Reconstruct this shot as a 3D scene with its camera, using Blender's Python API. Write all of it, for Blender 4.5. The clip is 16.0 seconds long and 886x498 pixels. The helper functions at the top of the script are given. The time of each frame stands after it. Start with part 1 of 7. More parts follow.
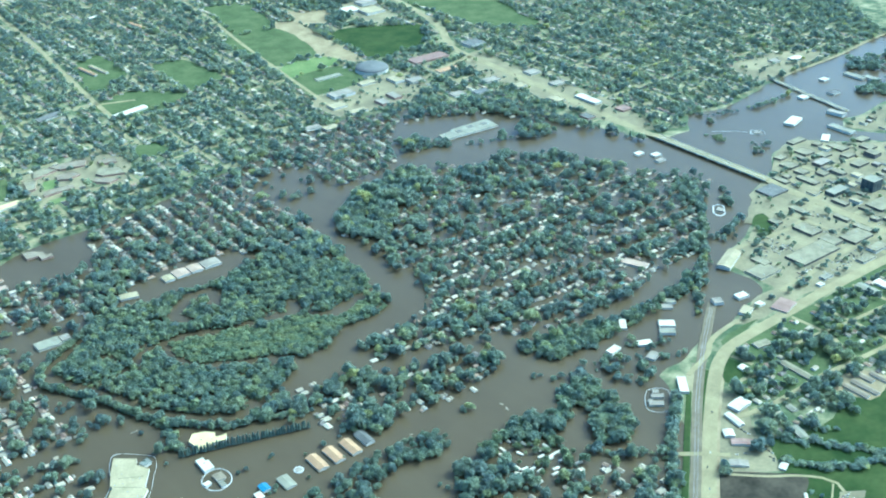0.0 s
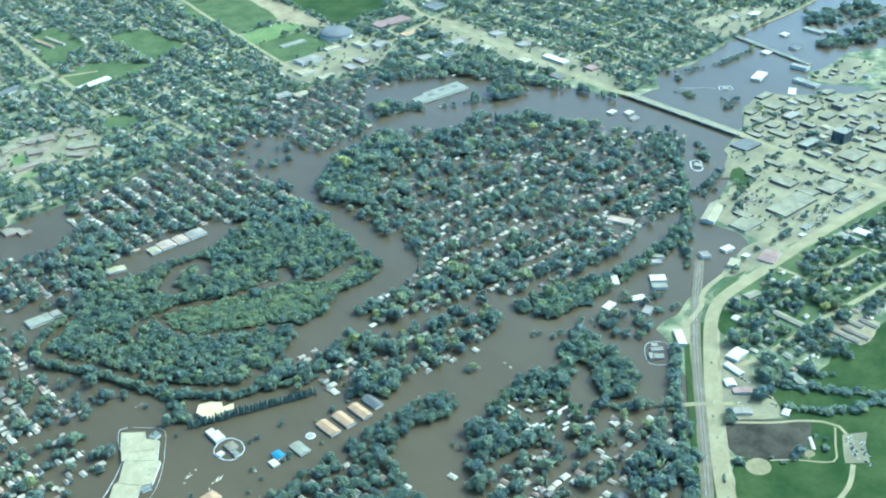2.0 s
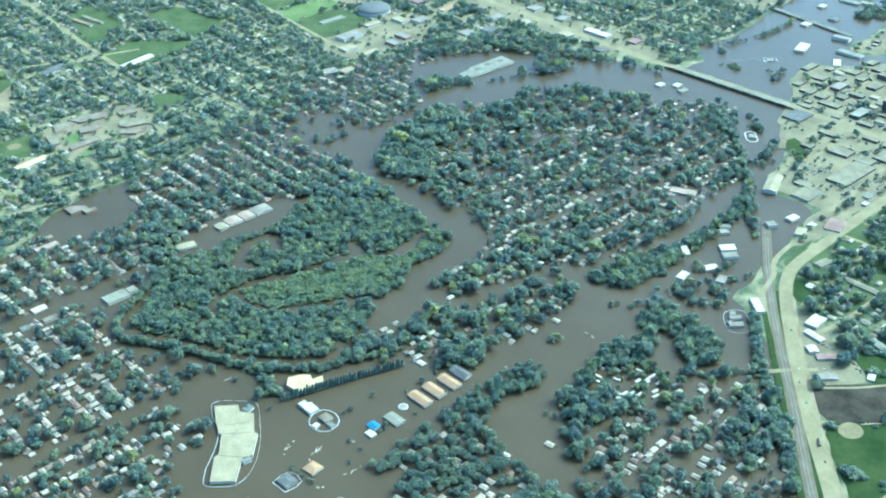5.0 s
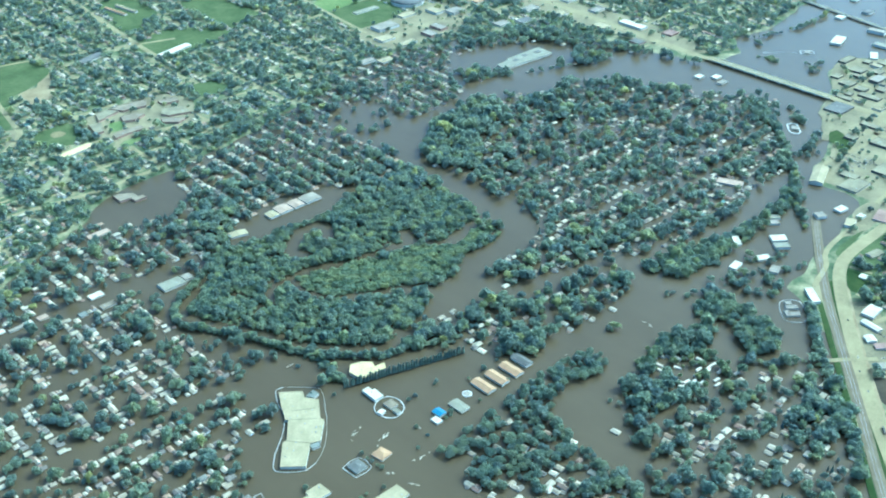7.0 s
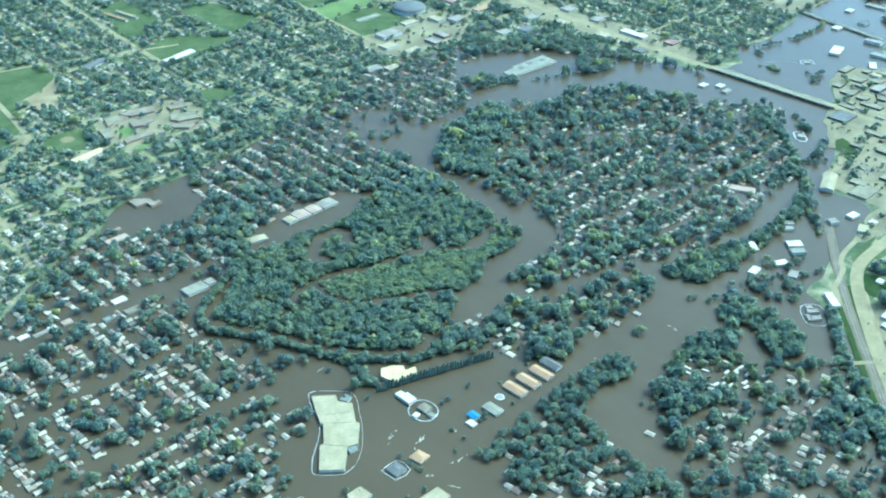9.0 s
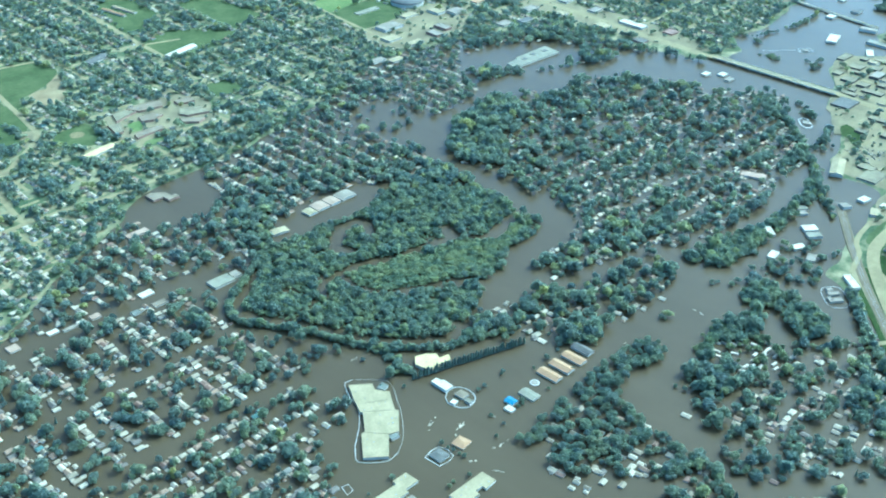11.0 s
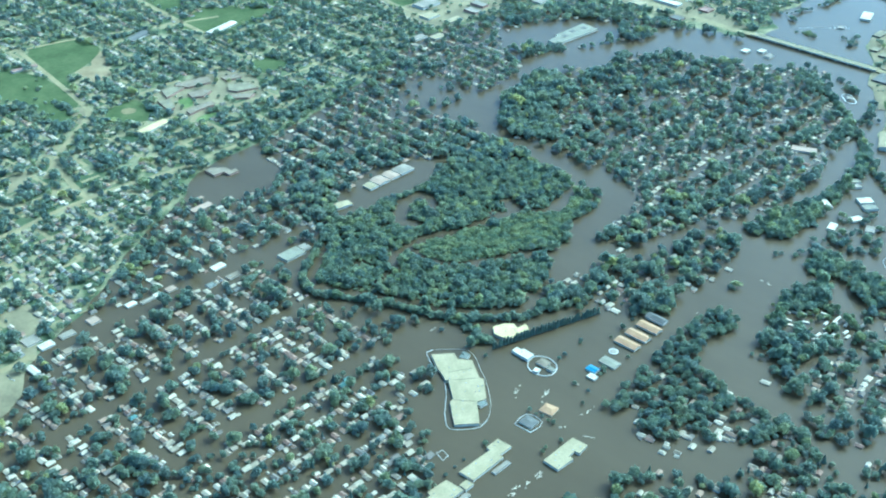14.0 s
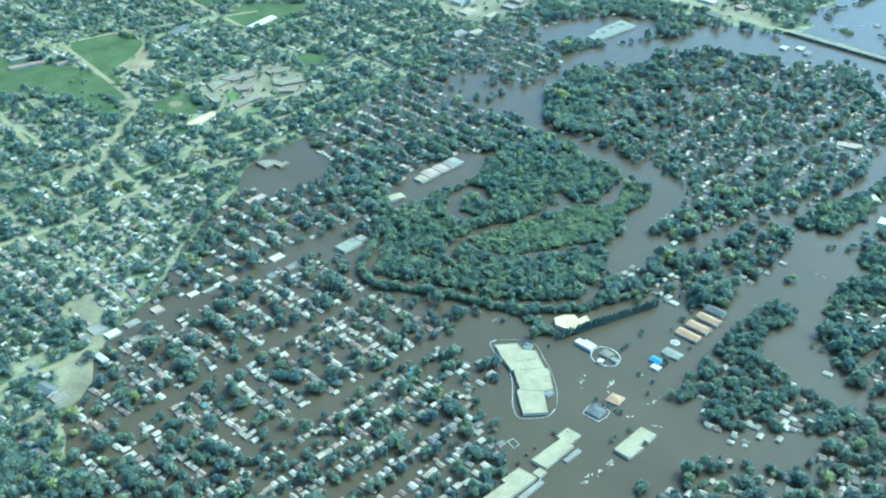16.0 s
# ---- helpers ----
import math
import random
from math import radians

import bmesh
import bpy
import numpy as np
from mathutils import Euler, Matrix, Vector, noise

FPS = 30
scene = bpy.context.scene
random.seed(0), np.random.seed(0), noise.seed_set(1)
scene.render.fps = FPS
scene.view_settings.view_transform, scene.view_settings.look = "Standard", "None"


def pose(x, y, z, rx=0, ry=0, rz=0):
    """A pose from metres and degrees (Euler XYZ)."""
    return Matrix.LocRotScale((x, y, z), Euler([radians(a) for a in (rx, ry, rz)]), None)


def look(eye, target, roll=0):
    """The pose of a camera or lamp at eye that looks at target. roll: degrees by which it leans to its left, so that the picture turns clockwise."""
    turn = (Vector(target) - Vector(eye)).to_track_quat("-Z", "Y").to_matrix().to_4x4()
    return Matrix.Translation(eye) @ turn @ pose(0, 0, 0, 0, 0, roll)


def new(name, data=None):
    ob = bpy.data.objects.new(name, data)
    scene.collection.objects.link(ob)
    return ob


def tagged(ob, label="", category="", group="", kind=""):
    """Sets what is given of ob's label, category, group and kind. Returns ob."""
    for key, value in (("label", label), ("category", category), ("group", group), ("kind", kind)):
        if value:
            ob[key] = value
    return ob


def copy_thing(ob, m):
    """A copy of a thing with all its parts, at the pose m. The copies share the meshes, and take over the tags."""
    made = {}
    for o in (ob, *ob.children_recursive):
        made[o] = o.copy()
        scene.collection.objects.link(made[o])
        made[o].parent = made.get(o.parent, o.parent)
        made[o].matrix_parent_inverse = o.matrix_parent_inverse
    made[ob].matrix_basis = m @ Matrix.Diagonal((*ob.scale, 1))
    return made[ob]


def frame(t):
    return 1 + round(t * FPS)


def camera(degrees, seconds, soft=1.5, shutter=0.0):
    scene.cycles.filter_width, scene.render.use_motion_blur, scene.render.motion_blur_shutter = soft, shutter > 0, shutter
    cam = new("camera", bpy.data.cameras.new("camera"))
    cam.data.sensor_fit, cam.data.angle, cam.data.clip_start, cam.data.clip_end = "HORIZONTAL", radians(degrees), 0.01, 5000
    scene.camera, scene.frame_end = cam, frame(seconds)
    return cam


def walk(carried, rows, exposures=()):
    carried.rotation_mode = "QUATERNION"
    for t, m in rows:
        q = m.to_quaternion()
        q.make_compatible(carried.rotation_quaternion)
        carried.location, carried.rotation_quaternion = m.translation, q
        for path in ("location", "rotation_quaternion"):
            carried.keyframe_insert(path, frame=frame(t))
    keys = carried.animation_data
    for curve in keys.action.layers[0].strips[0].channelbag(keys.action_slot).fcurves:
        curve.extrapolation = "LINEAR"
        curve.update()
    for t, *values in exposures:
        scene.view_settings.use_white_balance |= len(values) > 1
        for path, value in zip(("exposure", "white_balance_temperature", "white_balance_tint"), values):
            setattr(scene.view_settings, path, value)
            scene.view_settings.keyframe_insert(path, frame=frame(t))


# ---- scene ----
cam = camera(42.36, 16.0, soft=2.0)
walk(cam, [
    (0.0, pose(-317.2, -981.1, 809.7, 62.048, 0.598, -38.145)),
    (0.5, pose(-333.0, -969.5, 809.1, 61.326, 0.220, -39.122)),
    (1.0, pose(-348.9, -957.9, 808.6, 60.679, 0.274, -40.263)),
    (1.5, pose(-364.7, -946.2, 808.0, 60.514, 0.679, -41.000)),
    (2.0, pose(-380.4, -934.6, 807.4, 60.325, 0.648, -41.916)),
    (2.5, pose(-396.1, -922.9, 806.8, 60.009, 0.635, -42.071)),
    (3.0, pose(-411.7, -911.3, 806.2, 59.713, 0.651, -42.433)),
    (3.5, pose(-427.2, -899.7, 805.6, 59.264, 0.908, -42.690)),
    (4.0, pose(-442.6, -888.0, 804.9, 59.433, 1.106, -42.855)),
    (6.5, pose(-519.4, -830.0, 801.7, 59.069, 0.396, -42.796)),
    (7.0, pose(-534.8, -818.4, 801.0, 59.019, 0.517, -42.853)),
    (7.5, pose(-550.2, -806.8, 800.3, 58.847, 0.328, -42.878)),
    (8.0, pose(-565.6, -795.3, 799.6, 58.907, 0.132, -42.883)),
    (8.5, pose(-581.1, -783.9, 798.9, 59.156, -0.242, -43.265)),
    (8.7, pose(-587.4, -779.3, 798.5, 59.363, -0.339, -43.678)),
    (10.8, pose(-653.0, -731.5, 795.0, 59.476, -0.400, -46.285)),
    (11.0, pose(-659.3, -726.9, 794.6, 59.350, -0.528, -46.238)),
    (11.5, pose(-674.9, -715.5, 793.6, 59.093, -0.796, -46.494)),
    (12.0, pose(-690.5, -704.1, 792.6, 59.012, -0.737, -46.534)),
    (12.5, pose(-706.1, -692.7, 791.4, 58.817, -0.901, -46.727)),
    (13.0, pose(-721.6, -681.3, 790.3, 58.805, -1.114, -46.758)),
    (13.5, pose(-737.1, -669.9, 789.1, 58.624, -1.052, -46.907)),
    (14.0, pose(-752.5, -658.5, 787.8, 58.572, -0.871, -47.124)),
    (14.5, pose(-767.9, -647.1, 786.6, 58.756, -0.878, -47.083)),
    (15.0, pose(-783.3, -635.7, 785.3, 58.653, -0.704, -47.201)),
    (15.5, pose(-798.6, -624.4, 784.1, 58.506, -0.950, -47.233)),
    (16.0, pose(-814.0, -613.0, 782.8, 58.571, -1.158, -47.022)),
], exposures=[(0.0, 2.06, 3880, -20), (16.0, 1.95, 3690, -23)])

# ---- light: a hazy morning sun in the east and a bright sky ----
SUN_AZIMUTH, SUN_HEIGHT = 104.0, 46.0
world = bpy.data.worlds.new("sky")
scene.world = world
world.use_nodes = True
wn = world.node_tree.nodes
wn.clear()
w_out = wn.new("ShaderNodeOutputWorld")
w_bg = wn.new("ShaderNodeBackground")
w_sky = wn.new("ShaderNodeTexSky")
w_sky.sky_type = "NISHITA"
w_sky.sun_disc = False
w_sky.sun_elevation = radians(SUN_HEIGHT)
w_sky.sun_rotation = radians(SUN_AZIMUTH)
w_sky.altitude = 500
w_sky.air_density = 0.8
w_sky.dust_density = 8.0
w_sky.ozone_density = 0.3
w_bg.inputs["Strength"].default_value = 0.15
world.node_tree.links.new(w_sky.outputs[0], w_bg.inputs[0])
world.node_tree.links.new(w_bg.outputs[0], w_out.inputs[0])

sun_data = bpy.data.lights.new("sun", "SUN")
sun_data.energy = 0.85
sun_data.angle = radians(24.0)
sun_data.color = (1.0, 0.96, 0.87)
sun = new("sun", sun_data)
sun_from = Vector((math.sin(radians(SUN_AZIMUTH)) * math.cos(radians(SUN_HEIGHT)),
                   math.cos(radians(SUN_AZIMUTH)) * math.cos(radians(SUN_HEIGHT)), math.sin(radians(SUN_HEIGHT))))
sun.matrix_world = look(sun_from * 2000, (0, 0, 0))

# ---- materials ----
PLAN = 0.762  # metres for one unit of the plan below


class Nodes:
    """A small helper to wire a principled material."""

    def __init__(self, name, rough=0.8, spec=0.3, metal=0.0):
        self.mat = bpy.data.materials.new(name)
        self.mat.use_nodes = True
        self.tree = self.mat.node_tree
        self.bsdf = self.tree.nodes["Principled BSDF"]
        self.bsdf.inputs["Roughness"].default_value = rough
        self.bsdf.inputs["Specular IOR Level"].default_value = spec
        self.bsdf.inputs["Metallic"].default_value = metal

    def add(self, kind, **values):
        n = self.tree.nodes.new(kind)
        for k, v in values.items():
            n.inputs[k.replace("_", " ")].default_value = v
        return n

    def link(self, a, b):
        self.tree.links.new(a, b)

    def where(self):
        return self.tree.nodes.new("ShaderNodeNewGeometry").outputs["Position"]

    def noise(self, scale, detail=3.0, rough=0.55, at=None):
        n = self.add("ShaderNodeTexNoise", Scale=scale / PLAN, Detail=detail, Roughness=rough)
        self.link(at or self.where(), n.inputs["Vector"])
        return n.outputs["Fac"]

    def ramp(self, fac, stops, constant=False):
        n = self.tree.nodes.new("ShaderNodeValToRGB")
        r = n.color_ramp
        r.interpolation = "CONSTANT" if constant else "LINEAR"
        while len(r.elements) < len(stops):
            r.elements.new(0.5)
        for e, (p, c) in zip(r.elements, stops):
            e.position = p
            e.color = (*c, 1)
        self.link(fac, n.inputs[0])
        return n.outputs[0]

    def mix(self, fac, a, b, how="MIX"):
        n = self.tree.nodes.new("ShaderNodeMix")
        n.data_type = "RGBA"
        n.blend_type = how
        for value, i in ((fac, 0), (a, 6), (b, 7)):
            if isinstance(value, (int, float)):
                n.inputs[i].default_value = value
            elif isinstance(value, tuple):
                n.inputs[i].default_value = (*value, 1)
            else:
                self.link(value, n.inputs[i])
        return n.outputs[2]

    def colour(self, c):
        self.link(c, self.bsdf.inputs["Base Color"])

    def bump(self, fac, strength, distance):
        n = self.add("ShaderNodeBump", Strength=strength, Distance=distance)
        self.link(fac, n.inputs["Height"])
        self.link(n.outputs[0], self.bsdf.inputs["Normal"])


def two_tone(name, a, b, scale, fine, rough=0.85, spec=0.25, bump=0.3, depth=0.3, metal=0.0):
    """A surface that varies between two colours at a coarse and a fine scale."""
    m = Nodes(name, rough, spec * 0.45, metal)
    big, small = m.noise(scale, 4), m.noise(fine, 3)
    c = m.ramp(big, [(0.35, a), (0.65, b)])
    c = m.mix(0.35, c, m.ramp(small, [(0.3, (0.45, 0.45, 0.45)), (0.7, (1, 1, 1))]), "MULTIPLY")
    m.colour(c)
    m.bump(small, bump, depth)
    return m.mat


def foliage(name, stops):
    """Leaves whose colour differs from tree to tree, a little from spray to spray, and slowly over the land."""
    m = Nodes(name, 0.85, 0.06)
    tree = m.tree.nodes.new("ShaderNodeAttribute")
    tree.attribute_name = "tint"
    island = m.tree.nodes.new("ShaderNodeNewGeometry").outputs["Random Per Island"]
    c = m.ramp(tree.outputs["Fac"], stops)
    c = m.mix(0.6, c, m.ramp(m.noise(0.03, 3), [(0.32, (0.72, 0.80, 0.92)), (0.66, (1.2, 1.12, 0.92))]), "MULTIPLY")
    c = m.mix(0.35, c, m.ramp(island, [(0.0, (0.62, 0.66, 0.68)), (0.9, (1.15, 1.12, 1.0)), (1.0, (1.3, 1.25, 1.0))]), "MULTIPLY")
    m.colour(c)
    m.bump(m.noise(1.3, 2), 0.4, 0.4)
    through_leaf = m.add("ShaderNodeBsdfTranslucent")
    m.link(m.mix(1.0, c, (1.6, 1.6, 1.5), "MULTIPLY"), through_leaf.inputs["Color"])
    both = m.add("ShaderNodeMixShader", Fac=0.48)
    out = m.tree.nodes["Material Output"]
    m.link(m.bsdf.outputs[0], both.inputs[1])
    m.link(through_leaf.outputs[0], both.inputs[2])
    m.link(both.outputs[0], out.inputs["Surface"])
    return m.mat


def roofing(name, stops, by_island):
    m = Nodes(name, 0.85, 0.1)
    if by_island:
        r = m.tree.nodes.new("ShaderNodeNewGeometry").outputs["Random Per Island"]
    else:
        r = m.tree.nodes.new("ShaderNodeObjectInfo").outputs["Random"]
    c = m.ramp(r, stops, True)
    c = m.mix(0.5, c, m.ramp(m.noise(0.7, 4), [(0.3, (0.6, 0.6, 0.6)), (0.65, (1, 1, 1))]), "MULTIPLY")
    m.colour(c)
    m.bump(m.noise(2.5, 2), 0.3, 0.1)
    return m.mat


def siding(name, stops, by_island):
    m = Nodes(name, 0.75, 0.25)
    if by_island:
        r = m.tree.nodes.new("ShaderNodeNewGeometry").outputs["Random Per Island"]
    else:
        r = m.tree.nodes.new("ShaderNodeObjectInfo").outputs["Random"]
    c = m.ramp(r, stops, True)
    c = m.mix(0.4, c, m.ramp(m.noise(0.9, 3), [(0.3, (0.7, 0.68, 0.62)), (0.6, (1, 1, 1))]), "MULTIPLY")
    m.colour(c)
    return m.mat


def flood_water():
    m = Nodes("flood_water", 0.25, 0.14)
    m.bsdf.inputs["IOR"].default_value = 1.33
    c = m.ramp(m.noise(0.004, 4), [(0.3, (0.056, 0.0402, 0.0188)), (0.7, (0.068, 0.0492, 0.0235))])
    streak = m.add("ShaderNodeMapping", Scale=(0.02, 0.006, 1.0), Rotation=(0, 0, 0.7))
    m.link(m.where(), streak.inputs["Vector"])
    s = m.noise(1.0, 5, 0.6, streak.outputs[0])
    c = m.mix(0.45, c, m.ramp(s, [(0.3, (0.8, 0.78, 0.76)), (0.7, (1.0, 1.0, 1.0))]), "MULTIPLY")
    m.colour(c)
    m.bump(m.noise(0.35, 4, 0.6), 0.25, 0.12)
    return m.mat


def town_ground():
    """Lawns, worn yards and bare earth in patches."""
    m = Nodes("town_ground", 0.95, 0.1)
    c = m.ramp(m.noise(0.021, 5, 0.62), [(0.36, (0.050, 0.062, 0.025)), (0.46, (0.082, 0.087, 0.036)), (0.54, (0.150, 0.134, 0.064)), (0.66, (0.245, 0.204, 0.102))])
    c = m.mix(0.4, c, m.ramp(m.noise(0.16, 3), [(0.3, (0.6, 0.62, 0.55)), (0.7, (1.1, 1.1, 1.05))]), "MULTIPLY")
    m.colour(c)
    m.bump(m.noise(0.5, 3), 0.4, 0.4)
    return m.mat


M_WATER = flood_water()
M_GROUND = town_ground()
# one grass in two tones: haze over far fields is put into the paler
M_GRASS = two_tone("grass", (0.056, 0.066, 0.022), (0.088, 0.094, 0.033), 0.02, 0.11, 0.95, 0.1)
M_DARK_GRASS = two_tone("dark_grass", (0.024, 0.035, 0.0085), (0.047, 0.056, 0.0145), 0.016, 0.09, 0.95, 0.1)
M_PALE_GRASS = two_tone("dry_grass", (0.105, 0.125, 0.036), (0.145, 0.155, 0.050), 0.015, 0.12, 0.95, 0.1)
M_DIRT = two_tone("bare_earth", (0.175, 0.128, 0.062), (0.260, 0.196, 0.096), 0.02, 0.2, 0.95, 0.1)
M_DARK_EARTH = two_tone("dark_earth", (0.026, 0.021, 0.013), (0.064, 0.050, 0.029), 0.026, 0.16, 0.95, 0.1)
M_ROAD = two_tone("concrete_road", (0.185, 0.144, 0.064), (0.235, 0.184, 0.082), 0.03, 0.4, 0.85, 0.25, 0.15, 0.05)
M_LOT = two_tone("gravel_lot", (0.135, 0.108, 0.054), (0.225, 0.178, 0.086), 0.014, 0.18, 0.9, 0.2, 0.2, 0.05)
M_BALLAST = two_tone("railway_ballast", (0.110, 0.084, 0.044), (0.155, 0.120, 0.066), 0.05, 0.6, 0.95, 0.15)
M_STEEL = two_tone("rail_steel", (0.20, 0.17, 0.15), (0.32, 0.29, 0.27), 0.2, 1.0, 0.45, 0.5, 0.1, 0.02, 0.8)
M_DIKE = two_tone("sandbag_dike", (0.33, 0.29, 0.22), (0.46, 0.41, 0.32), 0.06, 0.7, 0.9, 0.2, 0.6, 0.3)
M_CLAY = two_tone("clay_infield", (0.150, 0.116, 0.052), (0.205, 0.158, 0.073), 0.05, 0.4, 0.95, 0.1)
M_BARK = two_tone("bark", (0.09, 0.07, 0.05), (0.15, 0.12, 0.09), 0.6, 2.5, 0.95, 0.1)
M_LEAF = foliage("broad_leaves", [(0.0, (0.129, 0.142, 0.119)), (0.45, (0.167, 0.182, 0.132)), (0.88, (0.197, 0.208, 0.128)), (0.97, (0.233, 0.236, 0.117)), (1.0, (0.307, 0.290, 0.110))])
M_WOOD_LEAF = foliage("wood_leaves", [(0.0, (0.127, 0.141, 0.107)), (0.5, (0.161, 0.175, 0.115)), (0.9, (0.192, 0.203, 0.114)), (1.0, (0.224, 0.229, 0.106))])
M_SHRUB = foliage("willow_leaves", [(0.0, (0.139, 0.152, 0.091)), (0.5, (0.163, 0.176, 0.094)), (1.0, (0.201, 0.206, 0.093))])
M_CONIFER = foliage("conifer_needles", [(0.0, (0.093, 0.114, 0.099)), (1.0, (0.125, 0.146, 0.108))])
ROOF_STOPS = [(0.0, (0.40, 0.325, 0.20)), (0.20, (0.32, 0.258, 0.156)), (0.40, (0.235, 0.184, 0.110)), (0.58, (0.145, 0.118, 0.084)), (0.70, (0.250, 0.168, 0.098)),
              (0.80, (0.185, 0.118, 0.074)), (0.87, (0.29, 0.228, 0.138)), (0.955, (0.17, 0.15, 0.11)), (0.994, (0.11, 0.15, 0.115))]
WALL_STOPS = [(0.0, (0.52, 0.49, 0.43)), (0.35, (0.42, 0.37, 0.29)), (0.6, (0.34, 0.33, 0.30)), (0.8, (0.30, 0.23, 0.17)), (0.92, (0.46, 0.41, 0.32))]
M_ROOFS, M_ROOF = roofing("house_roofs", ROOF_STOPS, True), roofing("house_roof", ROOF_STOPS, False)
M_WALLS, M_WALL = siding("house_walls", WALL_STOPS, True), siding("house_wall", WALL_STOPS, False)
M_PALE_ROOF = two_tone("pale_membrane_roof", (0.240, 0.186, 0.092), (0.300, 0.234, 0.118), 0.05, 0.35, 0.8, 0.25, 0.2, 0.05)
M_WHITE_ROOF = two_tone("white_metal_roof", (0.42, 0.345, 0.225), (0.50, 0.415, 0.275), 0.05, 0.5, 0.8, 0.15, 0.1, 0.03)
M_TAN_ROOF = two_tone("tan_shingles", (0.270, 0.160, 0.074), (0.330, 0.202, 0.095), 0.08, 0.8, 0.85, 0.2, 0.3, 0.05)
M_SLATE_ROOF = two_tone("slate_shingles", (0.092, 0.080, 0.060), (0.134, 0.117, 0.088), 0.08, 0.8, 0.8, 0.25, 0.3, 0.05)
M_GREY_ROOF = two_tone("grey_roof", (0.182, 0.146, 0.094), (0.246, 0.198, 0.130), 0.06, 0.6, 0.75, 0.25, 0.2, 0.05)
M_GREEN_ROOF = two_tone("grey_green_roof", (0.165, 0.140, 0.084), (0.225, 0.192, 0.116), 0.06, 0.6, 0.7, 0.3, 0.2, 0.05)
M_RED_ROOF = two_tone("red_roof", (0.17, 0.100, 0.066), (0.215, 0.130, 0.085), 0.04, 0.5, 0.7, 0.3, 0.2, 0.05)
M_BROWN_ROOF = two_tone("brown_roof", (0.18, 0.11, 0.072), (0.25, 0.155, 0.105), 0.05, 0.5, 0.8, 0.25, 0.2, 0.05)
M_BLUE_ROOF = two_tone("bright_blue_roof", (0.045, 0.110, 0.150), (0.062, 0.138, 0.185), 0.1, 0.6, 0.5, 0.4, 0.1, 0.03)
M_DOME = two_tone("blue_grey_dome", (0.112, 0.100, 0.080), (0.146, 0.130, 0.106), 0.03, 0.4, 0.85, 0.12, 0.1, 0.03)
M_TEAL = two_tone("blue_glass_front", (0.056, 0.058, 0.050), (0.095, 0.098, 0.086), 0.05, 0.4, 0.3, 0.5, 0.1, 0.03)
M_BLOCK = two_tone("tan_block_wall", (0.42, 0.37, 0.28), (0.52, 0.47, 0.37), 0.1, 0.9, 0.85, 0.2)
# downtown brick, with the shade of its west fronts put into the colour
M_SHADE_BRICK = two_tone("shade_toned_brick_wall", (0.105, 0.090, 0.070), (0.160, 0.132, 0.105), 0.1, 0.9, 0.85, 0.2)
M_BUFF_ROOF = two_tone("buff_metal_roof", (0.25, 0.170, 0.10), (0.31, 0.215, 0.13), 0.06, 0.6, 0.7, 0.3, 0.2, 0.05)
M_CREAM_ROOF = two_tone("cream_membrane_roof", (0.40, 0.295, 0.125), (0.47, 0.35, 0.155), 0.05, 0.35, 0.8, 0.25, 0.2, 0.05)
M_TEAL_ROOF = two_tone("grey_teal_roof", (0.13, 0.122, 0.085), (0.175, 0.162, 0.115), 0.06, 0.6, 0.7, 0.3, 0.2, 0.05)
M_BARN_ROOF = two_tone("dull_brown_roof", (0.155, 0.118, 0.070), (0.215, 0.166, 0.100), 0.05, 0.5, 0.85, 0.15, 0.2, 0.05)
M_BRICK = two_tone("brown_brick_wall", (0.24, 0.15, 0.11), (0.33, 0.22, 0.16), 0.1, 0.9, 0.85, 0.2)
M_WHITE = two_tone("white_wall", (0.44, 0.40, 0.32), (0.53, 0.485, 0.40), 0.1, 0.9, 0.7, 0.3)
M_UNIT = two_tone("roof_unit_metal", (0.20, 0.185, 0.15), (0.30, 0.275, 0.23), 0.2, 1.2, 0.5, 0.4, 0.1, 0.03, 0.3)
M_GLASS = two_tone("dark_window_glass", (0.03, 0.04, 0.045), (0.06, 0.075, 0.08), 0.2, 1.0, 0.12, 0.5, 0.02, 0.01)
M_TAR_ROOF = two_tone("tan_gravel_roof", (0.150, 0.122, 0.068), (0.225, 0.184, 0.100), 0.05, 0.4, 0.9, 0.2, 0.2, 0.05)
M_TYRE = two_tone("tyre_rubber", (0.02, 0.02, 0.02), (0.04, 0.04, 0.04), 0.5, 3, 0.9, 0.2)
M_PAINT = roofing("car_paint", [(0.0, (0.62, 0.54, 0.40)), (0.42, (0.28, 0.24, 0.18)), (0.58, (0.045, 0.04, 0.033)), (0.90, (0.12, 0.05, 0.038))], False)
M_LUMBER = two_tone("pale_lumber", (0.28, 0.225, 0.140), (0.40, 0.325, 0.205), 0.2, 1.5, 0.85, 0.2)

# ---- plan: east is +x, north is +y, the flood stands at z = 0, dry land at 1.2 ----
DRY = 1.2
BED = -2.4
NORTH_LAND = [(-6000, -900), (-780, 20), (-630, 150), (-590, 234), (-558, 310), (-524, 392), (-456, 436), (-417, 474), (-383, 502), (-313, 532), (-247, 566), (-143, 640), (-58, 690),
              (60, 745), (130, 805), (265, 826), (436, 840), (580, 880), (737, 922), (890, 984), (1054, 1004), (1205, 965), (1359, 912), (1480, 822), (1490, 700), (1508, 560),
              (1537, 440), (1560, 408), (1600, 402), (1664, 396), (1731, 470), (1859, 443), (2074, 484), (2335, 510), (2708, 540), (9000, 1500), (9000, 20000), (-20000, 20000)]
